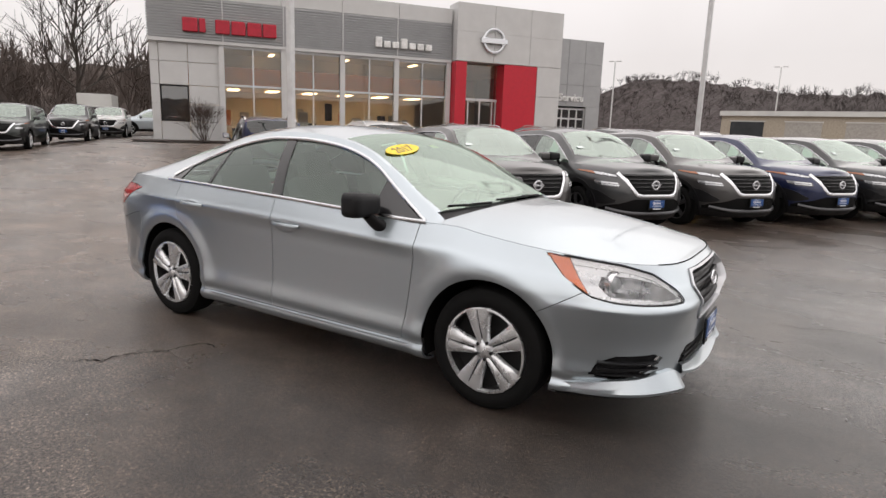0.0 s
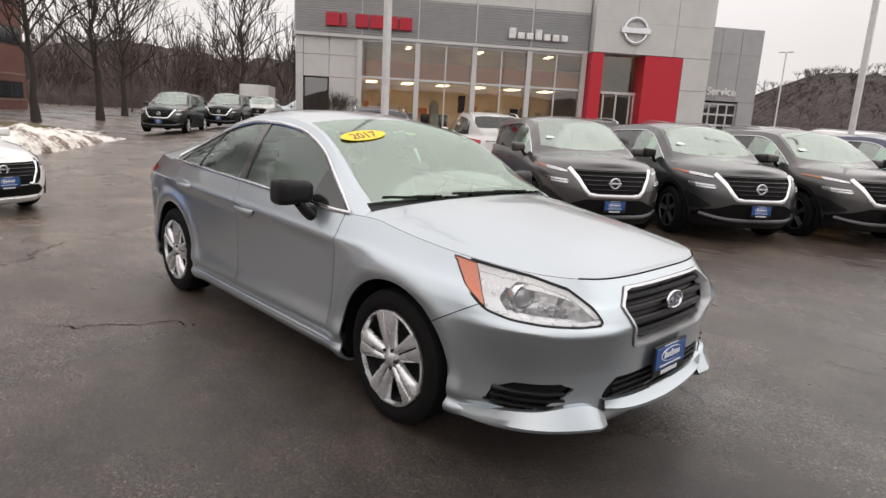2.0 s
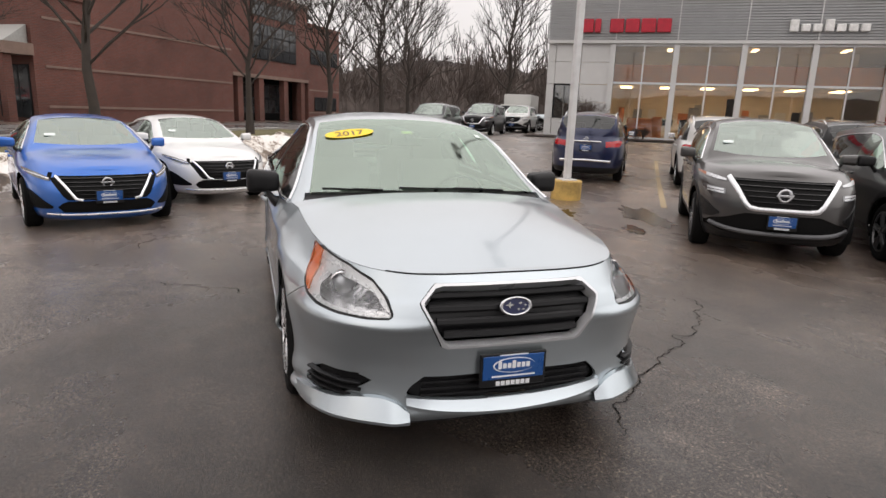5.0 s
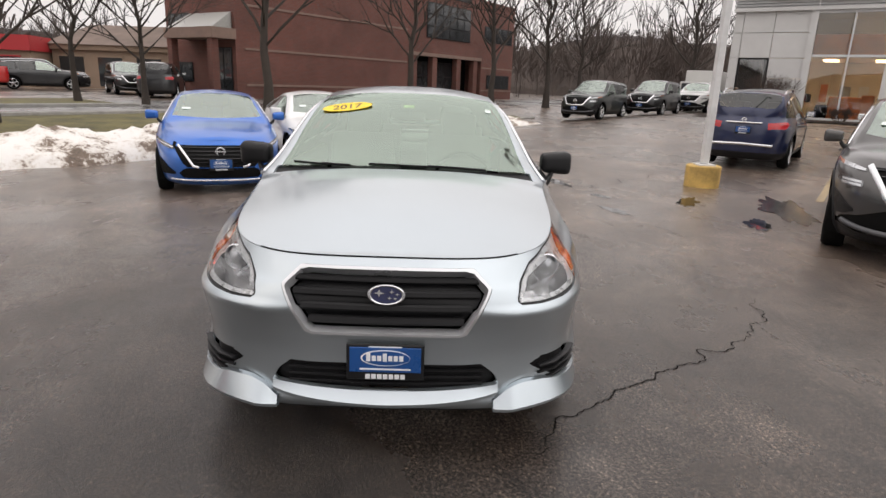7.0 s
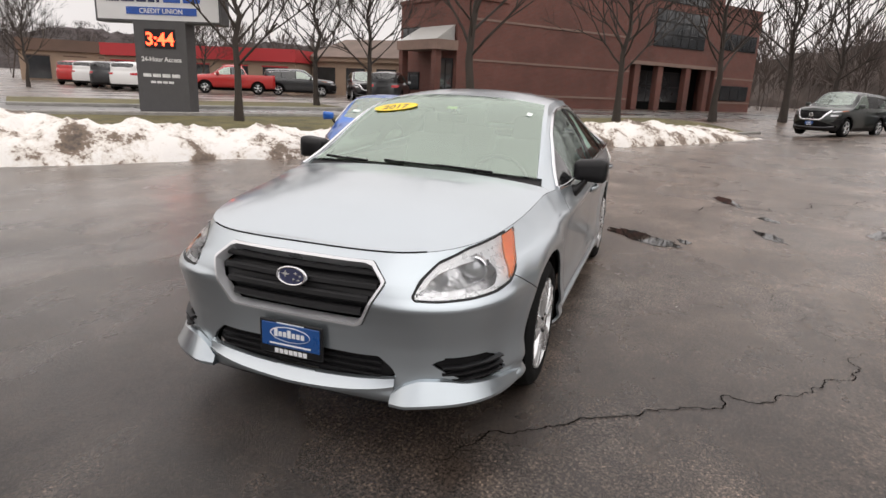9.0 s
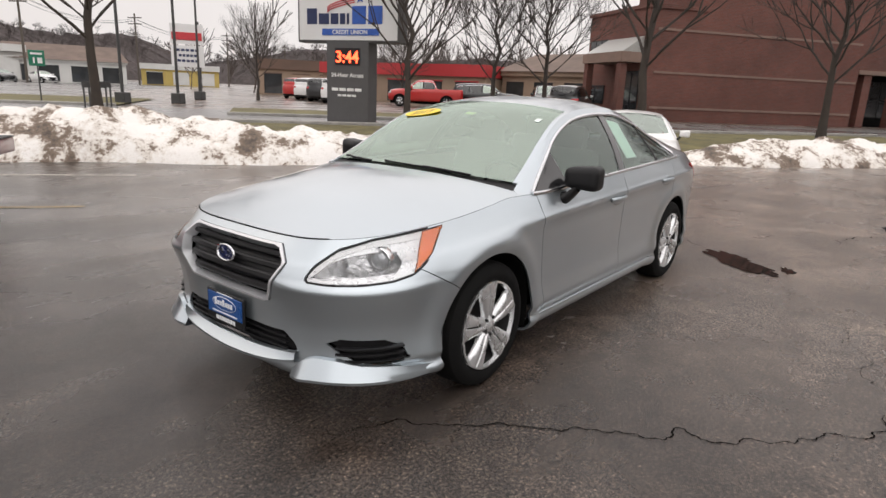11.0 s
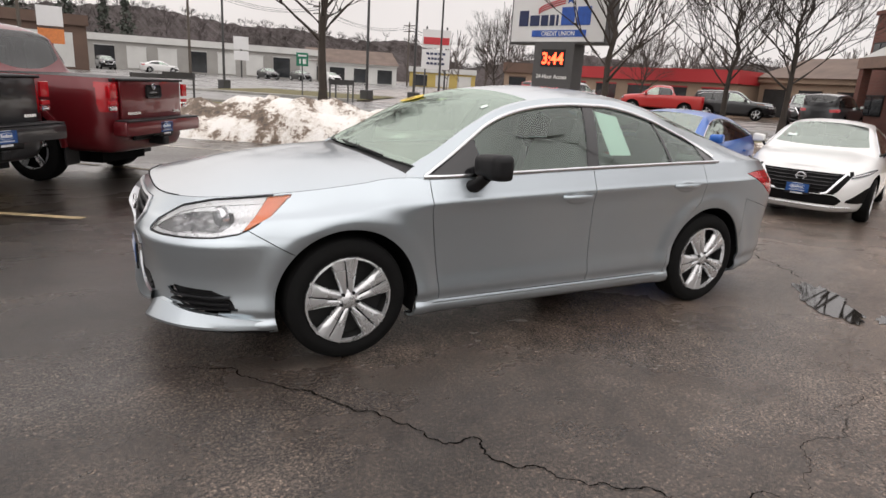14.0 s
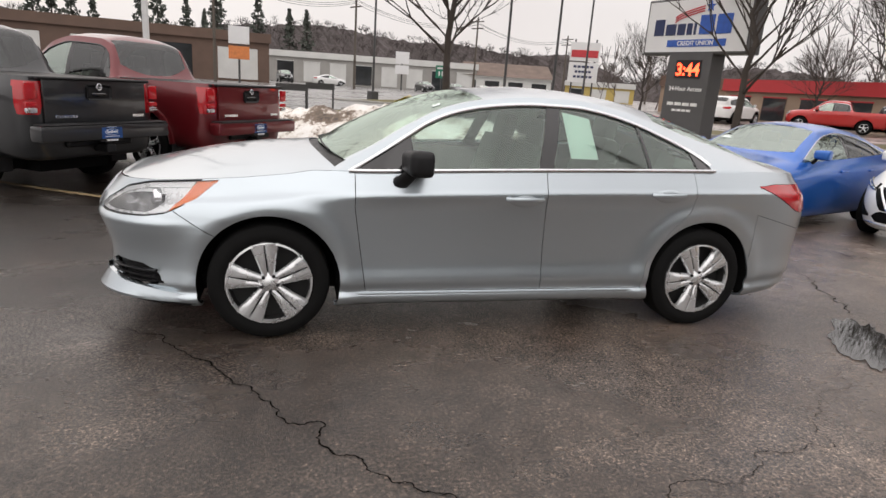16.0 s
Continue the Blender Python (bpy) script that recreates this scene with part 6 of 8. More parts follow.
far_row = ((P, GREEN_P, "black large SUV with a chrome grille by the kerb", 0, 0), (P, BLACK_P, "dark tall SUV in the far row", 3.7, 5.0), (suv_P(), WHITE_P, "silver-white crossover in the far row", 6.6, 10.2), (sedan_P(), GREY_P, "grey sedan in the far row", 5.0, 16.0), (sedan_P(), BROWN_P, "dull grey sedan parked far off", -4, 22))
for PP, mt, lab, da, db in far_row:
    p = p0 + A1 * (da * 0.35) + A2 * db
    PP["count"] = 70
    c = make_car("parked_car", lab, PP, mt, stand(p.x, p.y, HEAD), {}, "cars parked along the far lane")


# ---- pickups ----
def truck_P():
    return dict(
        category="pickup truck", count=100, rows=2, side=5, top=7,
        levels=[(0.38, 0.74, 2.3, -2.6), (0.40, 0.84, 2.38, -2.66), (0.5, 0.9, 2.44, -2.7), (0.7, 0.92, 2.47, -2.72), (0.85, 0.925, 2.47, -2.72), (1.0, 0.92, 2.44, -2.72), (1.1, 0.905, 2.38, -2.71), (1.2, 0.88, 2.3, -2.7)],
        nf=6, mf=3.2, nr=26, mr=9, squeeze=curve([(-3, 0.99), (0.6, 1.0), (1.2, 0.97), (2.4, 0.93)]),
        belt=curve([(-2.8, 1.24), (-0.9, 1.22), (0.9, 1.17), (1.6, 1.13), (2.4, 1.04)]),
        ridge=curve([(-2.8, 1.2), (-0.98, 1.2), (-0.9, 1.32), (-0.72, 1.72), (-0.5, 1.8), (0.1, 1.82), (0.5, 1.75), (0.85, 1.5), (1.25, 1.22), (1.8, 1.18), (2.3, 1.08)]),
        rail_y=curve([(-1.1, 0.78), (-0.85, 0.7), (-0.5, 0.66), (0.2, 0.65), (0.6, 0.7), (1.2, 0.8)]),
        rail_z=curve([(-1.2, 0.8), (-0.95, 1.2), (-0.72, 1.66), (-0.5, 1.73), (0.1, 1.75), (0.45, 1.68), (0.85, 1.42), (1.2, 1.16), (1.4, 0.8)]),
        dlo=curve([(-0.86, 1.24), (-0.72, 1.56), (-0.5, 1.64), (0.1, 1.66), (0.45, 1.58), (0.8, 1.36), (1.05, 1.18)]), dlo_x=(1.02, -0.84), pillars=[0.02, -0.7], screen=(1.2, 0.55, -0.93, -0.71),
        axles=(1.6, -1.6), hub_z=0.38, arch=0.47, track=0.92, rear_seats=False, cabin=(-0.9, 1.1), seat_x=0.3, seat_z=0.65, dash=0.95, floor=0.6,
        lamp=[(-2.0, 0.85), (-2.0, 1.02), (-1.5, 1.04), (-1.5, 0.86)], tail=[(-2.02, 0.86), (-2.02, 1.19), (-1.66, 1.19), (-1.66, 0.86)],
        grille=[(-1, 1.0), (0.5, 1.0), (0.4, 0.7), (-1, 0.7)], lower=[(-1, 0.6), (0.5, 0.6), (0.5, 0.5), (-1, 0.5)],
        plate_front=(2.5, 0.6), plate_rear=(-2.93, 0.66), mirror=(0.82, 1.18), handles=(0.12, -0.72), handle_z=1.05, wheel=(0.38, 0.24, 0.26, 5, ALLOY, False), front=no_front, mirror_s=1.2)


def pickup(label, body, m, group):
    P = truck_P()
    c = make_car("pickup_truck", label, P, body, m, {"rear_plate": True, "plate": False, "trim": GLOSS_BLACK}, group)
    bm = bmesh.new()
    box(bm, -1.82, 0, 1.215, 1.72, 1.56, 0.04, 0.01)
    part("bed_cover", bm, BLACK, c)
    bm = bmesh.new()
    box(bm, -2.735, 0, 1.0, 0.03, 1.38, 0.46, 0.012, seg=2)
    gate = part("tailgate", bm, body, c, smooth=True)
    bm = bmesh.new()
    box(bm, -2.742, 0, 1.225, 0.06, 1.5, 0.03, 0.01)
    part("tailgate_cap", bm, BLACK, gate)
    bm = bmesh.new()
    box(bm, -2.754, 0, 1.09, 0.012, 0.34, 0.16, 0.03)
    recess = part("handle_recess", bm, BLACK, gate, "black tailgate handle recess")
    bm = bmesh.new()
    box(bm, -2.765, 0, 1.07, 0.02, 0.2, 0.04, 0.012)
    part("tailgate_handle", bm, GLOSS_BLACK, recess)
    ring_badge(c, -2.762, 1.15, 0.04, 0, 180)
    bm = bmesh.new()
    for y0, n, w in ((0.42, 8, 0.026), (-0.58, 5, 0.03)):
        for k in range(n):
            box(bm, -2.753, y0 - 0.035 * (k - n / 2), 0.84, 0.006, w, 0.03)
    part("tailgate_print", bm, CHROME, gate)
    bm = bmesh.new()
    box(bm, -2.84, 0, 0.68, 0.2, 1.78, 0.17, 0.04, seg=2)
    bump = part("rear_bumper", bm, body if body is RED_P else BLACK_P, c, smooth=True)
    bm = bmesh.new()
    box(bm, -2.85, 0, 0.77, 0.2, 1.7, 0.015, 0.005)
    part("bumper_step", bm, BLACK, bump)
    bm = bmesh.new()
    box(bm, -2.8, 0, 0.5, 0.25, 0.12, 0.1, 0.015)
    box(bm, -2.7, 0, 0.55, 0.1, 0.9, 0.07, 0.015)
    part("tow_hitch", bm, BLACK, c)
    bm = bmesh.new()
    tube(bm, (-1.6, -0.75, 0.38), (-1.6, 0.75, 0.38), 0.05, 0.05, 12)
    bmesh.ops.create_uvsphere(bm, u_segments=12, v_segments=8, radius=0.16, matrix=Matrix.Translation((-1.6, 0.1, 0.38)))
    part("rear_axle", bm, DARK, c, smooth=True)
    for side in (1, -1):
        for z, mt, h in ((1.1, TAIL, 0.16), (0.965, TAIL, 0.05), (0.905, BRIGHT, 0.05)):
            bm = bmesh.new()
            box(bm, -2.728, side * 0.83, z, 0.035, 0.13, h, 0.012, seg=2)
            part("tail_lamp_block", bm, mt, c, smooth=True)
        bm = bmesh.new()
        arc = [(-1.6 + 0.5 * math.cos(t), side * 0.93, 0.38 + 0.5 * math.sin(t)) for t in np.linspace(0.1, math.pi - 0.1, 20)]
        sweep(bm, arc, 0.03, 0.08, (0, side, 0))
        part("wheel_flare", bm, body, c, smooth=True)
        bm = bmesh.new()
        box(bm, -2.08, side * 0.8, 0.4, 0.03, 0.26, 0.36, 0.01)
        part("mud_flap", bm, BLACK, c)
    return c


pickup("dark red crew-cab pickup with chrome wheels beside a snowbank", RED_P, stand_site(-3.6, -7.6, -90) @ Matrix.Diagonal((1.0, 1.0, 1.1, 1)), "pickups by the snowbank")
pickup("black crew-cab pickup with a covered bed, seen from behind", BLACK_P, stand_site(-1.3, -8.0, -90) @ Matrix.Diagonal((1.0, 1.0, 1.1, 1)), "pickups by the snowbank")


# ---- light poles and bollard bases ----
POLE = plain("pale_pole_paint", (0.62, 0.62, 0.62), 0.45, 0, 0.1)
BASE_Y = plain("chipped_yellow_concrete", (0.5, 0.33, 0.1), 0.75, 0, 0.4, 5, 0.5, 30)
for x, y, h in ((-6.33, 5.05, 9.5), (-0.75, 15.4, 10.0), (4.6, -12.4, 9.0), (24, 34, 9.5), (40, 52, 9.5), (-4.7, 83, 9.5), (-21.8, 72.5, 9.5)):
    c = thing("light_pole", "tall pale lamp pole on a chipped yellow concrete base", "lamp post", stand(x, y, 0), "lot light poles")
    bm = bmesh.new()
    lathe(bm, [(0.001, 0), (0.3, 0), (0.3, 0.36), (0.285, 0.38), (0.001, 0.38)], 20)
    part("concrete_base", bm, BASE_Y, c, smooth=True, angle=30)
    bm = bmesh.new()
    box(bm, 0, 0, 0.39, 0.3, 0.3, 0.03)
    part("base_plate", bm, POLE, c)
    bm = bmesh.new()
    box(bm, 0, 0, 0.4 + h / 2, 0.13, 0.13, h, 0.02)
    part("pole", bm, POLE, c)
    for s in (1, -1):
        bm = bmesh.new()
        box(bm, s * 0.45, 0, 0.4 + h, 0.6, 0.35, 0.1, 0.02)
        part("lamp_head", bm, POLE, c)

# ---- snowbanks ----
m, n, l, b = mat("dirty_snow")
big = noise_tex(n, l, 1.3, 7, 0.65)
fine = noise_tex(n, l, 14, 5, 0.7)
mixv = n.new("ShaderNodeMath")
mixv.operation = "MULTIPLY_ADD"
mixv.inputs[1].default_value = 0.32
l.new(fine.outputs[0], mixv.inputs[0])
l.new(big.outputs[0], mixv.inputs[2])
r = ramp(n, l, mixv.outputs[0], [(0.6, (0.85, 0.825, 0.79)), (0.675, (0.7, 0.65, 0.59)), (0.72, (0.22, 0.165, 0.125)), (0.84, (0.085, 0.068, 0.055))])
l.new(r.outputs[0], b.inputs["Base Color"])
put(b, Roughness=0.7)
bp = n.new("ShaderNodeBump")
put(bp, Strength=0.7, Distance=0.05)
l.new(fine.outputs[0], bp.inputs["Height"])
l.new(bp.outputs[0], b.inputs["Normal"])
SNOW = m


def snowbank(b0, b1, a0, a1, height, seed, label):
    bm = bmesh.new()
    nb, na = int((b1 - b0) / 0.16), 22
    rows = []
    for j in range(nb + 1):
        bb = b0 + (b1 - b0) * j / nb
        ends = min(1, (bb - b0) / 1.5, (b1 - bb) / 1.5)
        row = []
        for i in range(na + 1):
            q = i / na
            aa = a0 + (a1 - a0) * q + 0.35 * wavy(bb, 0, 0.45, seed)
            p = A1 * aa + A2 * bb
            hump = max(0, math.sin(math.pi * min(1, q * 1.25)) if q < 0.4 else math.cos(math.pi / 2 * (q - 0.4) / 0.6)) ** 0.7
            h = height(bb) * hump * max(0, ends) ** 0.5 * (1 + 0.35 * wavy(aa, bb, 0.9, seed) + 0.16 * wavy(aa, bb, 3.2, seed))
            row.append(bm.verts.new((p.x, p.y, lie(p.x, p.y) - 0.03 + max(0, h) + 0.03 * wavy(aa, bb, 7.0, seed))))
        rows.append(row)
    for p, q in zip(rows, rows[1:]):
        for i in range(na):
            bm.faces.new((p[i], p[i + 1], q[i + 1], q[i]))
    tagged(part("snowbank", bm, SNOW, smooth=True), label, "snowbank", "snow along the lot's edge")


snowbank(-12, 8.3, -8.5, -11.3, curve([(-12, 0.5), (-8, 0.72), (-4.5, 0.85), (-1, 0.62), (3, 0.55), (8, 0.6)]), 1, "long dirty white snowbank with gravel-dark melt patches")
snowbank(9.0, 20.5, -8.7, -11.2, curve([(9, 0.5), (13, 0.62), (17, 0.5), (21, 0.3)]), 5, "low grey-white snowbank melting into gravel")


# ---- the showroom ----
PANEL = plain("white_metal_panel", (0.56, 0.56, 0.555), 0.45, 0, 0.05, 1.2)
RIB = plain("grey_ribbed_metal", (0.36, 0.365, 0.37), 0.4, 0.3, 0.08, 1.5)
FRAME = plain("aluminium_frame", (0.6, 0.6, 0.6), 0.4, 0.4, 0.06)
RED = plain("red_portal_panel", (0.5, 0.012, 0.03), 0.4, 0, 0.06)
RED_SIGN = plain("red_sign_letter", (0.42, 0.01, 0.03), 0.4)
WHITE_SIGN = plain("white_sign_letter", (0.75, 0.75, 0.74), 0.4)
WARM = plain("warm_interior_wall", (0.78, 0.68, 0.54), 0.8, 0, 0.2, 0.8)
ORANGE = plain("orange_wood_band", (0.6, 0.2, 0.06), 0.6, 0, 0.25, 2)
PANE = glass("shop_glass", (0.85, 0.84, 0.8), 0.01, 0.05)
DARK_PANE = glass("dark_shop_glass", (0.3, 0.33, 0.34), 0.01, 0.2)
LAMP = glow("ceiling_lamp", (1.0, 0.78, 0.52), 4.5)
Z0 = 0.5
FB = 29.0
shop = thing("showroom", "white panelled car showroom with a red portal and tall windows", "building", TURN_SITE.copy())


def shop_box(name, a0, a1, b0, b1, z0, z1, material, parent=None, label="", bevel=0.0):
    bm = bmesh.new()
    box(bm, (a0 + a1) / 2, (b0 + b1) / 2, (z0 + z1) / 2, abs(a1 - a0), abs(b1 - b0), z1 - z0, bevel)
    return part(name, bm, material, parent or shop, label)


# shell behind the front
shop_box("side_wall", -3.3, -3.0, FB + 0.1, FB + 24, Z0, 7.9, PANEL)
shop_box("back_wall", -3.0, 19, FB + 23.6, FB + 24, Z0, 7.9, PANEL)
shop_box("roof", -3.3, 19, FB + 0.1, FB + 24, 7.9, 8.05, PANEL)
shop_box("showroom_floor", -3.0, 19, FB, FB + 12, Z0 - 0.1, Z0 + 0.02, WARM)
shop_box("inner_wall", -3.0, 19, FB + 11.5, FB + 11.8, Z0, 7.9, WARM)
shop_box("inner_band", -2.9, 12.1, FB + 0.6, FB + 0.8, 3.36, 4.25, ORANGE)
shop_box("mezzanine_floor", -2.9, 12.1, FB + 0.8, FB + 11.5, 3.3, 3.5, WARM)
shop_box("mezzanine_wall", -2.9, 12.1, FB + 5.0, FB + 5.2, 3.5, 5.3, WARM)
shop_box("lower_wall", -2.9, 12.1, FB + 6.0, FB + 6.2, Z0, 3.3, WARM)
shop_box("showroom_ceiling", -3.0, 19, FB + 0.3, FB + 11.6, 5.3, 5.4, WARM)
for k in range(6):
    a = 0.6 + 2.1 * k
    shop_box("ceiling_lamp", a - 0.3, a + 0.3, FB + 2.6, FB + 4.4, 3.24, 3.28, LAMP)
    if k % 2:
        shop_box("ceiling_lamp", a - 0.12, a + 0.12, FB + 3.0, FB + 4.2, 5.24, 5.28, LAMP)
for k, a in enumerate((0.8, 3.6, 6.6, 10.0)):
    c = shop_box("display_desk", a, a + 1.5, FB + 3, FB + 3.9, Z0, Z0 + 1.1, (ORANGE, DARK, WARM, DARK)[k], bevel=0.05)
rng = random.Random(31)
for k in range(16):
    a, w, h = -1.5 + 0.85 * k, rng.uniform(0.25, 0.6), rng.uniform(0.3, 1.1)
    z = Z0 + rng.uniform(0.7, 1.4)
    shop_box("wall_board", a, a + w, FB + 5.9, FB + 5.97, z, z + h, (WHITE_SIGN, DARK, ORANGE, RIB)[k % 4])
for k in range(7):
    a = 0.4 + 1.75 * k
    shop_box("display_stand", a, a + 0.5, FB + 1.6, FB + 2.1, Z0, Z0 + 0.7 + 0.5 * (k % 3), (DARK, ORANGE, RIB)[k % 3], bevel=0.04)
# left panelled bay: panels one by one, with a window
for a0, a1 in ((-3.35, -2.95), (-2.95, -1.65), (-1.65, -0.1)):
    for z0, z1 in ((Z0 - 0.3, 1.45), (1.45, 2.3), (2.3, 3.2), (3.2, 4.3), (4.3, 5.36)):
        if (a0, z0) in ((-2.95, 1.45), (-2.95, 2.3)):
            continue
        shop_box("panel", a0 + 0.012, a1 - 0.012, FB - 0.05, FB + 0.1, z0 + 0.012, z1 - 0.012, PANEL)
w1 = shop_box("window", -2.9, -1.7, FB + 0.02, FB + 0.05, 1.5, 3.15, DARK_PANE)
for a0, a1, z0, z1 in ((-2.95, -2.88, 1.45, 3.2), (-1.72, -1.65, 1.45, 3.2), (-2.88, -1.72, 1.45, 1.52), (-2.88, -1.72, 3.13, 3.2)):
    shop_box("window_frame", a0, a1, FB - 0.06, FB + 0.06, z0, z1, BLACK, w1)
# window bays
edges = [-0.1, 2.91, 5.95, 8.95, 12.02]
for k in range(5):
    a = edges[k]
    shop_box("pillar", a - 0.13, a + 0.13, FB - 0.18, FB + 0.1, Z0 - 0.3, 5.2, PANEL)
for a0, a1 in zip(edges, edges[1:]):
    mid = (a0 + a1) / 2
    for p0, p1 in ((a0 + 0.13, mid - 0.035), (mid + 0.035, a1 - 0.13)):
        for z0, z1 in ((Z0 + 0.15, 3.26), (3.36, 5.08)):
            pane = shop_box("window", p0, p1, FB + 0.02, FB + 0.035, z0, z1, PANE)
    shop_box("mullion", mid - 0.035, mid + 0.035, FB - 0.04, FB + 0.08, Z0, 5.1, FRAME)
    shop_box("transom", a0 + 0.13, a1 - 0.13, FB - 0.045, FB + 0.08, 3.26, 3.36, FRAME)
    shop_box("window_head", a0 + 0.13, a1 - 0.13, FB - 0.05, FB + 0.1, 5.08, 5.2, FRAME)
    shop_box("window_foot", a0 + 0.13, a1 - 0.13, FB - 0.05, FB + 0.1, Z0 - 0.3, Z0 + 0.15, PANEL)
# ribbed band
shop_box("band_back", -3.35, 12.15, FB - 0.12, FB + 0.1, 5.36, 7.3, RIB)
for k in range(15):
    z = 5.42 + k * 0.125
    shop_box("rib", -3.4, 12.15, FB - 0.2, FB - 0.12, z, z + 0.075, RIB)
for a in (0.0, 2.91, 5.95, 8.95):
    shop_box("band_joint", a - 0.025, a + 0.025, FB - 0.24, FB - 0.12, 5.36, 7.3, FRAME)
shop_box("band_foot", -3.4, 12.15, FB - 0.24, FB + 0.05, 5.2, 5.36, PANEL)
for k in range(5):
    a0 = -3.4 + 3.11 * k
    shop_box("parapet_panel", a0 + 0.01, a0 + 3.1, FB - 0.14, FB + 0.3, 7.31, 8.1, PANEL)
# portal
for a0, a1 in ((12.2, 14.5), (14.5, 16.8), (16.8, 18.95)):
    for z0, z1 in ((5.3, 6.9), (6.9, 8.4)):
        shop_box("portal_panel", a0 + 0.012, a1 - 0.012, FB - 0.8, FB + 0.5, z0 + 0.01, z1, PANEL)
for z0, z1 in ((Z0 - 0.3, 1.9), (1.9, 3.6), (3.6, 5.3)):
    shop_box("portal_panel", 17.37, 18.94, FB - 0.8, FB + 0.5, z0 + 0.01, z1 - 0.01, PANEL)
shop_box("red_panel", 12.2, 12.85, FB - 0.78, FB + 0.5, Z0 - 0.3, 5.28, RED)
shop_box("red_panel", 15.2, 17.35, FB - 0.78, FB + 0.5, Z0 - 0.3, 5.28, RED)
shop_box("entrance_glass", 12.9, 15.15, FB + 0.1, FB + 0.12, 3.35, 5.25, PANE)
door = shop_box("entrance_frame", 12.85, 15.2, FB, FB + 0.15, 3.2, 3.35, FRAME)
for a in (12.92, 13.35, 14.1, 14.9, 15.13):
    shop_box("door_post", a - 0.04, a + 0.04, FB, FB + 0.12, Z0, 3.2, FRAME)
for a0, a1 in ((13.39, 14.06), (14.14, 14.86)):
    shop_box("door_leaf", a0, a1, FB + 0.05, FB + 0.07, Z0 + 0.05, 3.15, PANE)
# service wing
for a0, a1 in ((18.96, 20.1), (20.1, 21.3), (21.3, 22.6)):
    for z0, z1 in ((3.2, 4.5), (4.5, 5.8), (5.8, 7.2)):
        shop_box("wing_panel", a0 + 0.012, a1 - 0.012, FB + 0.2, FB + 18, z0 + 0.01, z1, RIB)
shop_box("wing_panel", 18.96, 19.35, FB + 0.2, FB + 18, Z0 - 0.3, 3.2, RIB)
shop_box("wing_panel", 21.6, 22.6, FB + 0.2, FB + 18, Z0 - 0.3, 3.2, RIB)
gd = shop_box("garage_door", 19.35, 21.6, FB + 0.4, FB + 0.5, Z0, 3.0, DARK_PANE)
for z in (1.2, 1.8, 2.4, 3.0):
    shop_box("door_rail", 19.35, 21.6, FB + 0.36, FB + 0.42, z, z + 0.1, FRAME, gd)
for k in range(5):
    shop_box("door_stile", 19.35 + 0.55 * k, 19.43 + 0.55 * k, FB + 0.36, FB + 0.42, Z0, 3.1, FRAME, gd)
# signs: brand words as plain blocks, the wing's word as letters
for k in range(6):
    a = -1.82 + 0.74 * k
    w = (0.68, 0.3, 0.66, 0.66, 0.68, 0.66)[k]
    s = shop_box("sign_block", a, a + w, FB - 0.42, FB - 0.22, 5.7, 6.34, RED_SIGN, bevel=0.03)
for k in range(7):
    a = 7.68 + 0.475 * k
    shop_box("sign_block", a, a + 0.36, FB - 0.4, FB - 0.24, 5.72, 6.05 + (0.2 if k in (0, 3) else 0), WHITE_SIGN, bevel=0.03)
bm = letters("Service", 0.62, 0.12, True)
part("wing_word", bm, WHITE_SIGN, shop, "white word Service").matrix_basis = pose(20.4, FB + 0.14, 3.52, 90)
bm = bmesh.new()
em = pose(14.42, FB - 0.84, 6.5, 90)
lathe(bm, [(0.63 + 0.09 * math.cos(t), 0.06 + 0.06 * math.sin(t)) for t in np.linspace(0, 2 * math.pi, 9)], 48, em)
part("emblem_ring", bm, CHROME, shop, "large chrome ring emblem", smooth=True)
shop_box("emblem_bar", 14.42 - 0.82, 14.42 + 0.82, FB - 1.0, FB - 0.82, 6.34, 6.64, CHROME, bevel=0.02)
# planting bed and shrub
BARK = plain("tree_bark", (0.045, 0.036, 0.03), 0.9, 0, 0.3, 3, 0.6, 40)
TWIG = plain("brown_twigs", (0.06, 0.04, 0.032), 0.9, 0, 0.3, 3)
sheet("planting_bed", -4.2, 11.5, 26.6, 28.9, 0.06, plain("dark_mulch", (0.035, 0.022, 0.016), 0.95, 0, 0.4, 5, 0.9, 30), 20, 4, "dark mulched planting bed before the showroom", "bed")


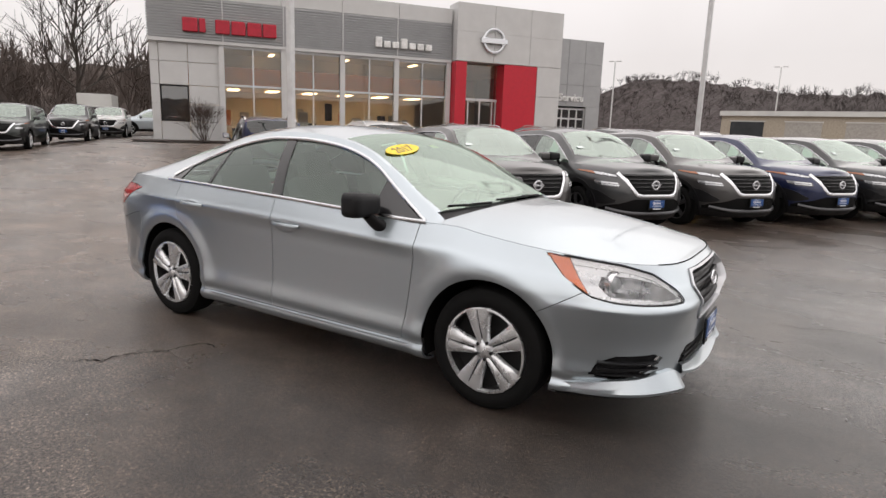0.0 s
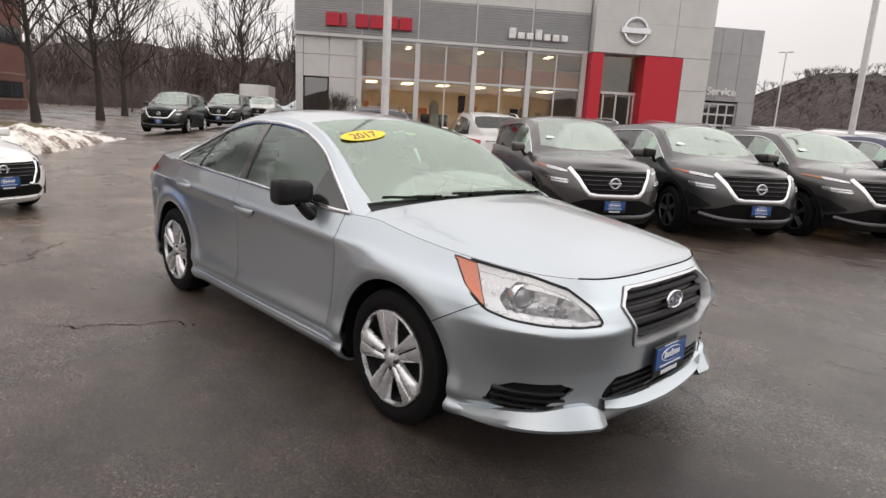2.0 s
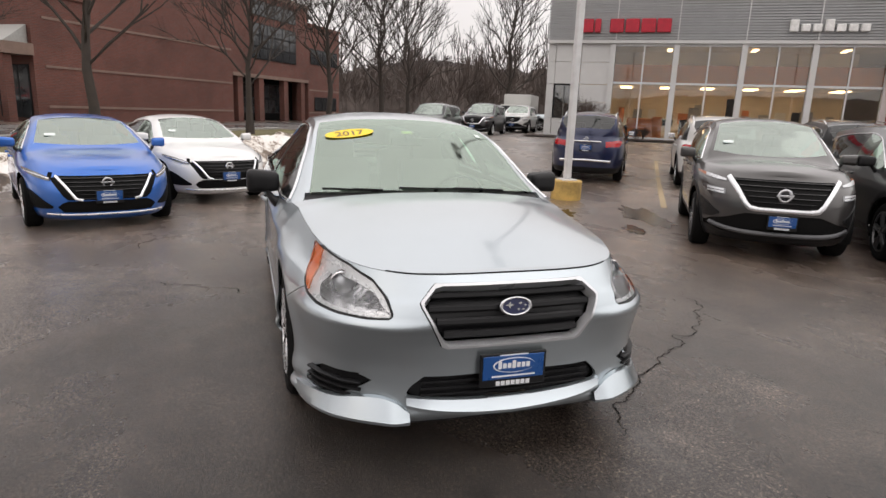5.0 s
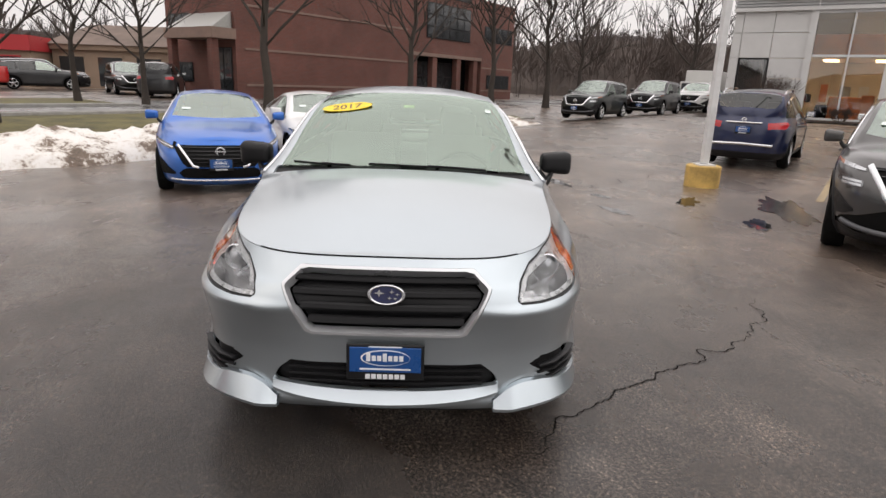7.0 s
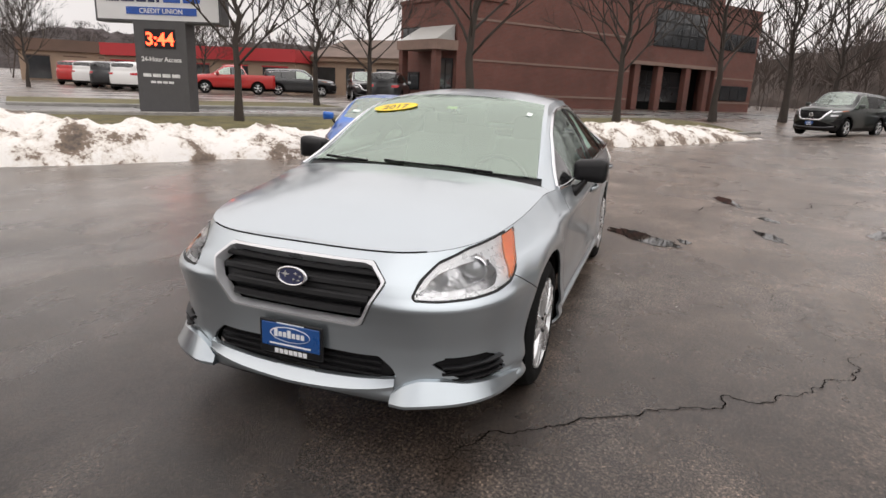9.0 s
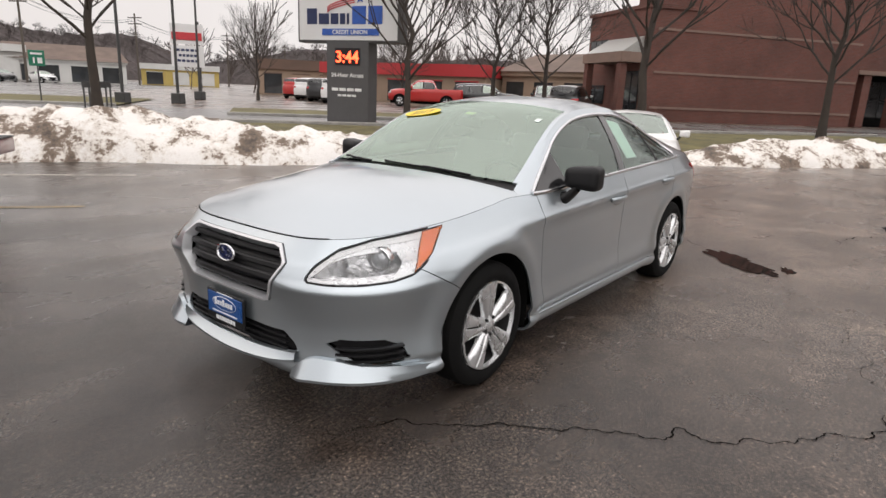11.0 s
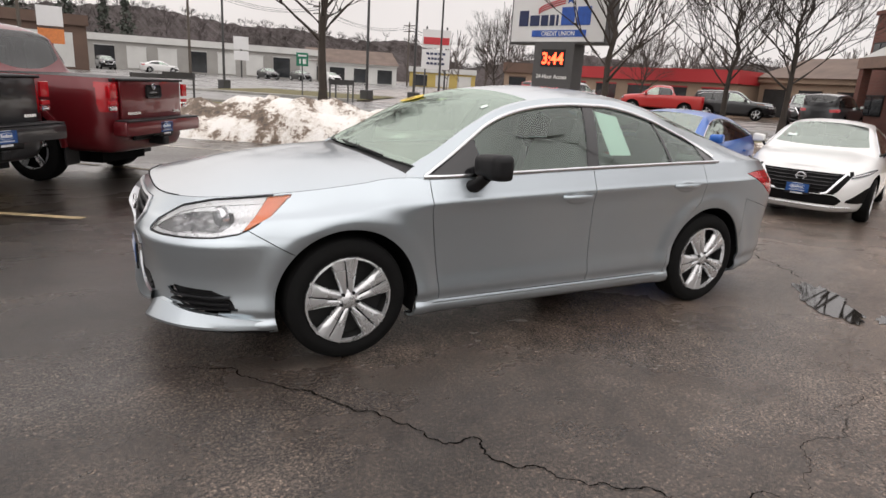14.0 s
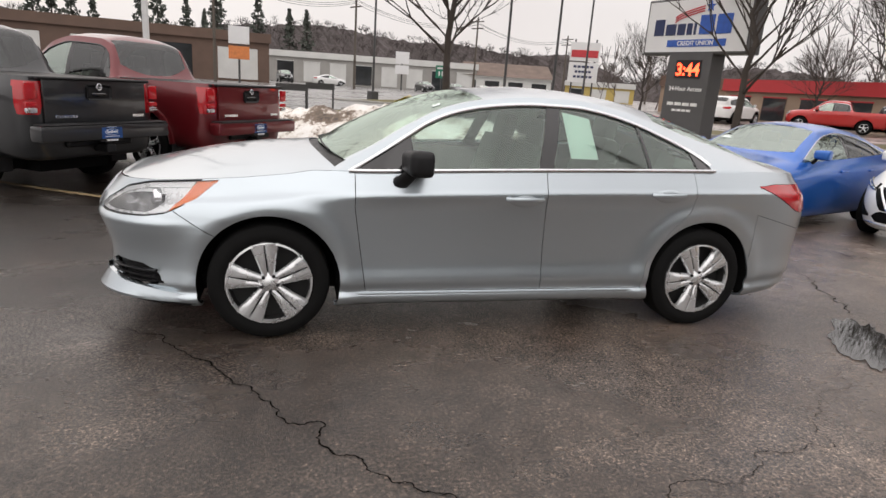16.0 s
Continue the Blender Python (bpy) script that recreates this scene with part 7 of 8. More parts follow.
def branch(bm, p, d, length, r, depth, rng, spread=0.55, droop=0.0, sides=5, keep=3, r_min=0.006):
    """A limb in bent segments that forks into thinner ones."""
    n = 3 if depth > 0 else 2
    sides = sides if depth > 0 else 3
    q = Vector(p)
    d = Vector(d).normalized()
    rings = []
    for k in range(n + 1):
        rr = max(r_min, r * (1 - 0.45 * k / n))
        u = d.orthogonal().normalized()
        v = d.cross(u)
        rings.append([bm.verts.new(q + (u * math.cos(t) + v * math.sin(t)) * rr) for t in (2 * math.pi * i / sides for i in range(sides))])
        if k < n:
            d = (d + Vector((rng.uniform(-1, 1), rng.uniform(-1, 1), rng.uniform(-0.6, 0.9) - droop)) * 0.14).normalized()
            q = q + d * length / n
    for a, b in zip(rings, rings[1:]):
        for i in range(sides):
            bm.faces.new((a[i], a[(i + 1) % sides], b[(i + 1) % sides], b[i]))
    if depth <= 0:
        return
    for k in range(keep):
        ax = d.orthogonal().normalized()
        ax.rotate(Matrix.Rotation(2 * math.pi * (k + rng.random()) / keep, 3, d))
        nd = (d + ax * math.tan(spread * rng.uniform(0.6, 1.25)) + Vector((0, 0, 0.22))).normalized()
        branch(bm, q - d * length * rng.uniform(0, 0.35), nd, length * rng.uniform(0.62, 0.86), r * 0.6, depth - 1, rng, spread, droop, max(3, sides - 1), keep, r_min)


def bare_tree(m, height, seed, label, spread=0.5, depth=5, fork=0.3):
    """A leafless tree: a tapering trunk, limbs up its length, and a crown of fine twigs."""
    c = thing("bare_tree", label, "tree", m, "leafless trees")
    rng = random.Random(seed)
    bm = bmesh.new()
    trunk, crown = bm, bmesh.new()
    r0 = height * 0.018
    pts = [Vector((0.05 * rng.uniform(-1, 1) * k, 0.05 * rng.uniform(-1, 1) * k, height * 0.78 * k / 7)) for k in range(8)]
    rings = []
    for k, p in enumerate(pts):
        rr = r0 * (1.35 if k == 0 else 1 - 0.105 * k)
        rings.append([bm.verts.new(p + Vector((rr * math.cos(t), rr * math.sin(t), 0))) for t in (2 * math.pi * i / 9 for i in range(9))])
    for a, b in zip(rings, rings[1:]):
        for i in range(9):
            bm.faces.new((a[i], a[(i + 1) % 9], b[(i + 1) % 9], b[i]))
    part("trunk", trunk, BARK, c, smooth=True)
    count = 22
    for k in range(count):
        q = fork + (1 - fork) * (k / (count - 1)) ** 0.9
        f = q * 7
        i = min(6, int(f))
        p = pts[i].lerp(pts[i + 1], f - i)
        t = 2.4 * k + rng.uniform(-0.4, 0.4)
        up = 0.55 + 0.9 * q
        branch(crown, p, (math.cos(t), math.sin(t), up), height * (0.3 - 0.16 * q) * rng.uniform(0.8, 1.2), r0 * (0.42 - 0.2 * q), depth - 2 if q > 0.75 else depth - 1, rng, spread, 0, 5, 3, height * 0.0007)
    part("crown", crown, TWIG if spread > 0.7 else BARK, c)
    return c


def shrub(m, h, seed):
    c = thing("leafless_shrub", "round leafless brown shrub by the showroom wall", "shrub", m)
    rng = random.Random(seed)
    bm = bmesh.new()
    for k in range(26):
        t = rng.uniform(0, 6.28)
        branch(bm, (0.15 * math.cos(t), 0.15 * math.sin(t), 0), (math.cos(t) * rng.uniform(0.1, 0.9), math.sin(t) * rng.uniform(0.1, 0.9), 1), h * 0.42, 0.014, 3, rng, 0.42, 0, 4, 3, 0.004)
    part("branchwork", bm, TWIG, c)


shrub(stand_site(-1.0, 27.6), 1.9, 4)
shrub(stand_site(1.6, 27.9), 0.6, 6)

# lawn trees, then the larger ones behind
for k, (a, b, h, seed) in enumerate(((-14.5, 2.54, 6.5, 11), (-14.5, 10.8, 9.5, 12), (-14.5, 18.8, 8.5, 13), (-14.5, 26.0, 9.5, 14), (-14.0, 31.8, 10.5, 15), (-14.5, -6.0, 8.0, 16), (-23.4, 8.7, 7.0, 17), (-21.3, 10.3, 7.0, 18), (-40, -2, 5.5, 19), (-17, 44, 11, 20), (-9, 46, 12, 21), (-45, 9, 5.5, 22))):
    bare_tree(stand_site(a, b, 40 * k), h, seed, "leafless roadside tree with fine upright twigs" if h < 10 else "tall leafless tree at the wood's edge", 0.42 + 0.05 * (k % 4), 5 if h < 10 else 4)


# ---- the brick building ----
def brick_mat():
    m, n, l, b = mat("red_brick")
    co = n.new("ShaderNodeTexCoord")
    mp = n.new("ShaderNodeMapping")
    l.new(co.outputs["UV"], mp.inputs[0])
    br = n.new("ShaderNodeTexBrick")
    l.new(mp.outputs[0], br.inputs["Vector"])
    put(br, Scale=1.0)
    br.inputs["Brick Width"].default_value = 0.22
    br.inputs["Row Height"].default_value = 0.075
    br.inputs["Mortar Size"].default_value = 0.008
    br.inputs["Color1"].default_value = (0.16, 0.05, 0.035, 1)
    br.inputs["Color2"].default_value = (0.12, 0.04, 0.03, 1)
    br.inputs["Mortar"].default_value = (0.14, 0.1, 0.085, 1)
    st = noise_tex(n, l, 0.4, 5)
    r = ramp(n, l, st.outputs[0], [(0.3, (0.75, 0.75, 0.75)), (0.7, (1.2, 1.2, 1.2))])
    mx = n.new("ShaderNodeMix")
    mx.data_type, mx.blend_type = "RGBA", "MULTIPLY"
    mx.inputs[0].default_value = 1
    l.new(br.outputs[0], mx.inputs[6])
    l.new(r.outputs[0], mx.inputs[7])
    l.new(mx.outputs[2], b.inputs["Base Color"])
    put(b, Roughness=0.8)
    bp = n.new("ShaderNodeBump")
    put(bp, Strength=0.4, Distance=0.01)
    l.new(br.outputs["Fac"], bp.inputs["Height"])
    l.new(bp.outputs[0], b.inputs["Normal"])
    return m


def wall_uv(ob):
    """Lays the wall's own metres into its UVs."""
    me = ob.data
    uv = me.uv_layers.new(name="wall")
    for p in me.polygons:
        flat = abs(p.normal.z) > 0.7
        along_x = abs(p.normal.y) > abs(p.normal.x)
        for i in p.loop_indices:
            c = me.vertices[me.loops[i].vertex_index].co
            uv.data[i].uv = (c.x, c.y) if flat else (c.x if along_x else c.y, c.z)


BRICK = brick_mat()
STONE = plain("pale_stone_band", (0.22, 0.15, 0.12), 0.8, 0, 0.15, 2)
brick_house = thing("brick_building", "two-storey red brick office building with dark grid windows", "building", TURN_SITE.copy())
FA = -26.0


def bb(name, a0, a1, b0, b1, z0, z1, material, parent=None, label=""):
    bm = bmesh.new()
    box(bm, (a0 + a1) / 2, (b0 + b1) / 2, (z0 + z1) / 2, abs(a1 - a0), abs(b1 - b0), z1 - z0)
    ob = part(name, bm, material, parent or brick_house, label)
    if material is BRICK:
        wall_uv(ob)
    return ob


bb("wing_wall", -32.3, FA, 18.3, 22.0, 0.2, 6.25, BRICK)
bb("main_wall", -33, FA, 22.0, 33.3, 0.2, 9.4, BRICK)
bb("upper_wall", -33, FA, 33.3, 43.6, 3.6, 9.4, BRICK)
# the porch's shade is put into its back wall's near-black colour
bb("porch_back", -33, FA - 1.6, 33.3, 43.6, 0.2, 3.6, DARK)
bb("end_wall", -33, FA, 43.6, 49.2, 0.2, 8.2, BRICK)
bb("parapet", -33.1, FA + 0.1, 21.95, 43.65, 9.4, 9.7, STONE)
bb("wing_parapet", -32.4, FA + 0.1, 18.2, 21.95, 6.25, 6.45, BRICK)
bb("end_parapet", -33.1, FA + 0.1, 43.65, 49.3, 8.2, 8.4, BRICK)
for z in (1.0, 2.9, 5.15):
    bb("stone_band", FA - 0.1, FA + 0.04, 18.9, 33.2, z, z + 0.12, STONE)
for z in (1.0, 2.9):
    bb("stone_band", FA - 0.1, FA + 0.04, 43.7, 49.2, z, z + 0.12, STONE)
for b in (34.2, 36.8, 40.2, 42.8):
    bb("porch_column", FA - 0.5, FA - 0.05, b - 0.3, b + 0.3, 0.2, 3.6, BRICK)
bb("porch_lintel", FA - 0.3, FA + 0.05, 33.3, 43.6, 3.5, 3.75, STONE)


def grid_window(a, b0, b1, z0, z1, nx, nz, along_b=True):
    """A dark window with thick mullions, each pane its own piece."""
    if along_b:
        w = bb("window", a + 0.02, a + 0.05, b0, b1, z0, z1, BLACK)
    else:
        w = bb("window", b0, b1, a - 0.05, a - 0.02, z0, z1, BLACK)
    for i in range(nx):
        for k in range(nz):
            s0, s1 = b0 + (b1 - b0) * i / nx + 0.06, b0 + (b1 - b0) * (i + 1) / nx - 0.06
            t0, t1 = z0 + (z1 - z0) * k / nz + 0.06, z0 + (z1 - z0) * (k + 1) / nz - 0.06
            if along_b:
                bb("pane", a + 0.05, a + 0.07, s0, s1, t0, t1, OFFICE_PANE, w)
            else:
                bb("pane", s0, s1, a - 0.07, a - 0.05, t0, t1, OFFICE_PANE, w)


OFFICE_PANE = plain("dark_office_glass", (0.03, 0.033, 0.036), 0.06, 0, 0.3, 0.6, spec=0.8, rvary=0.02)
grid_window(FA, 35.5, 41.6, 4.85, 7.4, 6, 3)
grid_window(FA, 43.9, 48.8, 5.1, 6.4, 5, 1)
grid_window(FA, 44.6, 48.6, 1.2, 2.4, 3, 1)
grid_window(FA, 35.5, 41.6, 7.9, 9.0, 6, 1)
grid_window(FA - 1.6 - 0.02, 34.6, 42.6, 0.9, 3.2, 6, 2)
grid_window(18.3, -32.0, -29.9, 3.75, 4.85, 3, 1, False)
grid_window(18.3, -32.0, -29.9, 1.1, 2.2, 2, 1, False)
grid_window(18.3, -28.4, -26.3, 0.5, 3.0, 3, 1, False)
AWN = plain("pale_metal_awning", (0.42, 0.42, 0.4), 0.4, 0.3, 0.1)
bm = bmesh.new()
vs = [bm.verts.new(p) for p in ((-29.9, 18.25, 4.8), (-26.2, 18.25, 4.8), (-26.0, 16.9, 3.95), (-30.1, 16.9, 3.95), (-29.9, 18.25, 3.95), (-26.2, 18.25, 3.95))]
for f in ((0, 1, 2, 3), (3, 2, 5, 4), (0, 3, 4), (1, 5, 2)):
    bm.faces.new([vs[i] for i in f])
part("awning_roof", bm, AWN, brick_house, "pale ribbed metal awning")
bb("awning_fascia", -30.2, -25.9, 16.8, 18.3, 3.4, 3.93, STONE)
for a in (-29.9, -26.3):
    bb("awning_post", a - 0.2, a + 0.2, 16.9, 17.3, 0.2, 3.4, BRICK)

# ---- the roadside sign ----
SIGN_M = pose(-11.1, -13.4, lie(-11.1, -13.4) - 0.06, 0, 0, 106)
sign = thing("roadside_sign", "tall grey monument sign with a white panel and lit clock", "sign", SIGN_M)
GREY_S = plain("grey_sign_metal", (0.085, 0.083, 0.085), 0.5, 0, 0.08)
FACE = plain("white_sign_face", (0.72, 0.72, 0.72), 0.4, 0, 0.04, 0.7)
NAVY_S = plain("navy_print", (0.02, 0.03, 0.09), 0.5)
BLUE_S = plain("blue_print", (0.03, 0.1, 0.42), 0.5)
RED_S = plain("red_print", (0.5, 0.04, 0.05), 0.5)


def sg(name, x0, x1, y0, y1, z0, z1, material, parent=None, label="", bevel=0.0):
    bm = bmesh.new()
    box(bm, (x0 + x1) / 2, (y0 + y1) / 2, (z0 + z1) / 2, x1 - x0, y1 - y0, z1 - z0, bevel)
    return part(name, bm, material, parent or sign, label)


sg("pedestal", -0.78, 0.82, -0.3, 0.3, -0.1, 2.75, GREY_S)
cab = sg("sign_cabinet", -1.95, 1.95, -0.28, 0.28, 2.72, 4.42, GREY_S, None, "", 0.03)
sg("sign_face", -1.86, 1.86, -0.3, -0.28, 2.8, 4.34, FACE, cab)
for k, (x0, x1, h, mt) in enumerate(((-1.55, -1.15, 0.5, NAVY_S), (-1.08, -0.68, 0.34, NAVY_S), (-0.62, -0.32, 0.34, NAVY_S), (-0.26, -0.06, 0.34, NAVY_S), (0.0, 0.09, 0.34, NAVY_S), (0.2, 0.72, 0.56, BLUE_S), (0.8, 1.32, 0.56, BLUE_S))):
    sg("sign_block", x0, x1, -0.32, -0.3, 3.3, 3.3 + h, mt, cab, "", 0.008)
sg("sign_bar", -0.95, 1.2, -0.32, -0.3, 2.95, 3.16, BLUE_S, cab)
part("sign_bar_words", letters("CREDIT UNION", 0.19, 0.008, True), WHITE_SIGN, cab, "white words CREDIT UNION").matrix_basis = pose(0.12, -0.325, 2.99, 90)
bm = bmesh.new()
for k in range(3):
    sweep(bm, [(-0.75 + 1.05 * q, -0.31, 3.82 - 0.05 * k + 0.3 * q ** 0.6 - 0.02 * k) for q in np.linspace(0, 1, 10)], 0.012, 0.035, (0, -1, 0))
part("sign_swoosh", bm, RED_S, cab)
bm = bmesh.new()
prism(bm, [((0.17 if i % 2 == 0 else 0.07) * math.sin(i * math.pi / 5) + 0.5, (0.17 if i % 2 == 0 else 0.07) * math.cos(i * math.pi / 5)) for i in range(10)], 0.02, pose(0, -0.3, 4.1, 90))
part("sign_star", bm, BLUE_S, cab)
scr = sg("clock_screen", -0.45, 0.5, -0.32, -0.3, 2.0, 2.55, plain("black_led_panel", (0.01, 0.004, 0.004), 0.4))
part("clock_digits", letters("3:44", 0.52, 0.012, True), glow("red_led", (1.0, 0.06, 0.02), 7.0), scr, "glowing red digits 3:44").matrix_basis = pose(0.02, -0.325, 2.09, 90)
part("sign_words", letters("24-Hour Access", 0.19, 0.01, True), WHITE_SIGN, sign, "white words 24-Hour Access").matrix_basis = pose(0.02, -0.305, 1.62, 90)
for z, w, h in ((1.16, 1.2, 0.1), (0.98, 0.75, 0.07)):
    for k in range(4):
        sg("sign_print", 0.02 - w / 2 + w * k / 4, 0.02 - w / 2 + w * (k + 0.82) / 4, -0.315, -0.3, z, z + h, WHITE_SIGN)


# ---- low buildings across the streets ----
TAN = plain("tan_render", (0.3, 0.22, 0.16), 0.85, 0, 0.15, 0.5)
REDBAND = plain("red_fascia", (0.42, 0.03, 0.035), 0.5, 0, 0.06, 0.5)
GREYB = plain("grey_block_wall", (0.33, 0.32, 0.3), 0.8, 0, 0.15, 0.4)
BROWNB = plain("brown_wall", (0.13, 0.085, 0.065), 0.85, 0, 0.2, 0.4)
ROOFB = plain("brown_shingle_roof", (0.16, 0.12, 0.1), 0.9, 0, 0.25, 0.8)
WHITEB = plain("white_siding", (0.6, 0.6, 0.58), 0.7, 0, 0.08, 0.5)


def low_building(name, label, m, w, d, h, wall, fascia, bays, fh=0.9, door=WHITEB, pitched=0.0):
    """A long low building: wall, fascia band, bays of doors or windows, flat or pitched roof."""
    c = thing(name, label, "building", m)
    bm = bmesh.new()
    box(bm, 0, d / 2, h / 2 - 0.3, w, d, h + 0.6)
    part("wall", bm, wall, c)
    bm = bmesh.new()
    box(bm, 0, d / 2 - 0.15, h - fh / 2 + 0.05, w + 0.3, d + 0.3, fh)
    part("fascia", bm, fascia, c)
    if pitched:
        bm = bmesh.new()
        vs = [bm.verts.new(p) for p in ((-w / 2 - 0.4, -0.5, h), (w / 2 + 0.4, -0.5, h), (w / 2 + 0.4, d + 0.5, h), (-w / 2 - 0.4, d + 0.5, h), (-w / 2 + 0.5, d / 2, h + pitched), (w / 2 - 0.5, d / 2, h + pitched))]
        for f in ((0, 1, 5, 4), (2, 3, 4, 5), (0, 4, 3), (1, 2, 5), (0, 3, 2, 1)):
            bm.faces.new([vs[i] for i in f])
        part("roof", bm, ROOFB, c)
    for k in range(bays):
        x = -w / 2 + w * (k + 0.5) / bays
        bm = bmesh.new()
        box(bm, x, -0.03, (h - fh) * 0.45, w / bays * 0.62, 0.06, (h - fh) * 0.78)
        o = part("shop_bay", bm, door if k % 3 else OFFICE_PANE, c)
        bm = bmesh.new()
        box(bm, x, -0.06, (h - fh) * 0.86, w / bays * 0.66, 0.06, 0.1)
        part("bay_lintel", bm, fascia, o)
    return c


def facing(x, y, tx, ty, dz=0.0):
    """At x, y with the front (-y) towards tx, ty."""
    h = math.degrees(math.atan2(ty - y, tx - x)) + 90
    return pose(x, y, lie(x, y) + dz, 0, 0, h)


low_building("bank_building", "low tan building with a broad red fascia", stand_site(-49, 9.5, 45), 16.5, 10, 3.2, TAN, REDBAND, 5, 0.95, OFFICE_PANE)
low_building("bank_annex", "low tan annex with a brown pitched roof", stand_site(-39, 21, 30), 14, 8, 2.9, TAN, TAN, 5, 0.4, OFFICE_PANE, 1.6)
low_building("tan_house", "tan brick shop with a flat brown fascia", facing(-38.5, -50, 4, 2), 8.5, 9, 3.5, TAN, BROWNB, 3, 1.0, TAN)
low_building("garage_row", "long grey garage block with orange signs and white roller doors", facing(-6, -96, 6, 10), 44, 12, 4.6, GREYB, WHITEB, 11, 0.9)
bm = bmesh.new()
gr = thing("garage_signs", "orange and white sign boards along the garage front", "sign", facing(-6, -96, 6, 10))
for k in range(6):
    bm = bmesh.new()
    box(bm, -18 + 7 * k, -0.2, 4.15, 3.6, 0.1, 0.55)
    part("sign_board", bm, plain("orange_board", (0.6, 0.2, 0.06), 0.5) if k == 0 else bpy.data.materials["orange_board"], gr)
low_building("brown_hall", "long dark brown hall with a pale garage end", facing(20, -66, 2, 4), 34, 14, 5.2, BROWNB, BROWNB, 5, 1.0)
low_building("white_house", "white gabled workshop beside the main road", facing(-32, -92, 0, 0), 15, 10, 3.0, WHITEB, WHITEB, 4, 0.3, OFFICE_PANE, 2.2)
low_building("yellow_shop", "small yellow roadside shop", facing(-52, -98, 0, 0), 12, 8, 3.4, plain("yellow_wall", (0.5, 0.38, 0.12), 0.8), WHITEB, 3)
low_building("lot_office", "low pale building beyond the new cars", facing(15, 66, 4, 0), 48, 10, 4.0, plain("pale_tan_wall", (0.4, 0.35, 0.28), 0.8), WHITEB, 9, 0.5, plain("pale_door", (0.38, 0.36, 0.33), 0.7))

# ---- posts, signs and wires ----
DARKPOLE = plain("dark_steel_pole", (0.05, 0.05, 0.05), 0.5)
WOODPOLE = plain("weathered_wood_pole", (0.1, 0.085, 0.07), 0.9)
for x, y, h in ((-9.4, -26.5, 9), (-12.3, -27.0, 9), (-17, -33, 9), (-3.5, -33, 8)):
    c = thing("street_lamp", "slim dark street lamp post on a block", "lamp post", stand(x, y, 30), "street lamps")
    bm = bmesh.new()
    tube(bm, (0, 0, 0), (0, 0, h), 0.075, 0.05, 10)
    part("post", bm, DARKPOLE, c, smooth=True)
    bm = bmesh.new()
    box(bm, 0, 0, 0.25, 0.5, 0.5, 0.5, 0.03)
    part("footing", bm, DARKPOLE, c)
    bm = bmesh.new()
    box(bm, 0.35, 0, h, 0.7, 0.22, 0.1, 0.03)
    part("lamp_head", bm, DARKPOLE, c)
poles = [(8, -58), (-6, -70), (-24, -82), (-44, -96), (-70, -112), (-98, -130), (26, -46), (44, -34)]
for x, y in poles:
    c = thing("utility_pole", "weathered wooden utility pole with crossarms", "utility pole", stand(x, y, 25), "utility poles")
    bm = bmesh.new()
    tube(bm, (0, 0, 0), (0, 0, 10.5), 0.16, 0.11, 8)
    part("post", bm, WOODPOLE, c, smooth=True)
    for z in (9.9, 9.0):
        bm = bmesh.new()
        box(bm, 0, 0, z, 0.12, 2.4, 0.14)
        part("crossarm", bm, WOODPOLE, c)
order = sorted(poles, key=lambda p: p[0])
for k, (p, q) in enumerate(zip(order, order[1:])):
    for off in (-1.0, 0.0, 1.0):
        bm = bmesh.new()
        pts = [(p[0] + (q[0] - p[0]) * t, p[1] + (q[1] - p[1]) * t + off, 10.1 - 1.3 * 4 * t * (1 - t) - abs(off) * 0.3) for t in np.linspace(0, 1, 12)]
        sweep(bm, pts, 0.03, 0.03, (0, 0, 1))
        tagged(part("overhead_wire", bm, DARKPOLE), "thin dark overhead wire between poles", "wire", "overhead wires")
GREEN_S = plain("green_road_sign", (0.01, 0.16, 0.09), 0.4)
c = thing("green_road_sign", "small green road sign on a thin post", "sign", facing(-5.9, -25.9, 3.3, 3.2))
bm = bmesh.new()
tube(bm, (0, 0.03, 0), (0, 0.03, 1.9), 0.03, 0.03, 8)
part("post", bm, DARKPOLE, c)
bm = bmesh.new()
box(bm, 0, 0, 1.75, 0.55, 0.03, 0.6, 0.01)
part("board", bm, GREEN_S, c)
bm = bmesh.new()
box(bm, -0.1, -0.02, 1.66, 0.06, 0.01, 0.22)
box(bm, 0.1, -0.02, 1.66, 0.16, 0.01, 0.22)
box(bm, 0, -0.02, 1.92, 0.4, 0.01, 0.08)
part("board_print", bm, WHITE_SIGN, c)
c = thing("tall_shop_sign", "tall white roadside sign with a red flash and a letter board", "sign", facing(-19.5, -38.5, 3.3, 3.2))
for x in (-0.75, 0.75):
    bm = bmesh.new()
    tube(bm, (x, 0.1, 0), (x, 0.1, 5.0), 0.06, 0.06, 8)
    part("post", bm, DARKPOLE, c)
for nm, z0, z1, mt in (("upper_board", 3.5, 4.8, FACE), ("letter_board", 2.0, 3.4, FACE), ("red_flash", 3.75, 4.25, RED_S)):
    bm = bmesh.new()
    box(bm, 0, -0.04 if mt is RED_S else 0, (z0 + z1) / 2, 2.1 if mt is FACE else 1.9, 0.1, z1 - z0, 0.01)
    part(nm, bm, mt, c)
bm = bmesh.new()
for z, w in ((3.1, 1.5), (2.75, 1.2), (2.4, 1.4)):
    for k in range(5):
        box(bm, -w / 2 + w * (k + 0.5) / 5, -0.06, z, w / 5 * 0.75, 0.02, 0.16)
part("board_print", bm, NAVY_S, c)
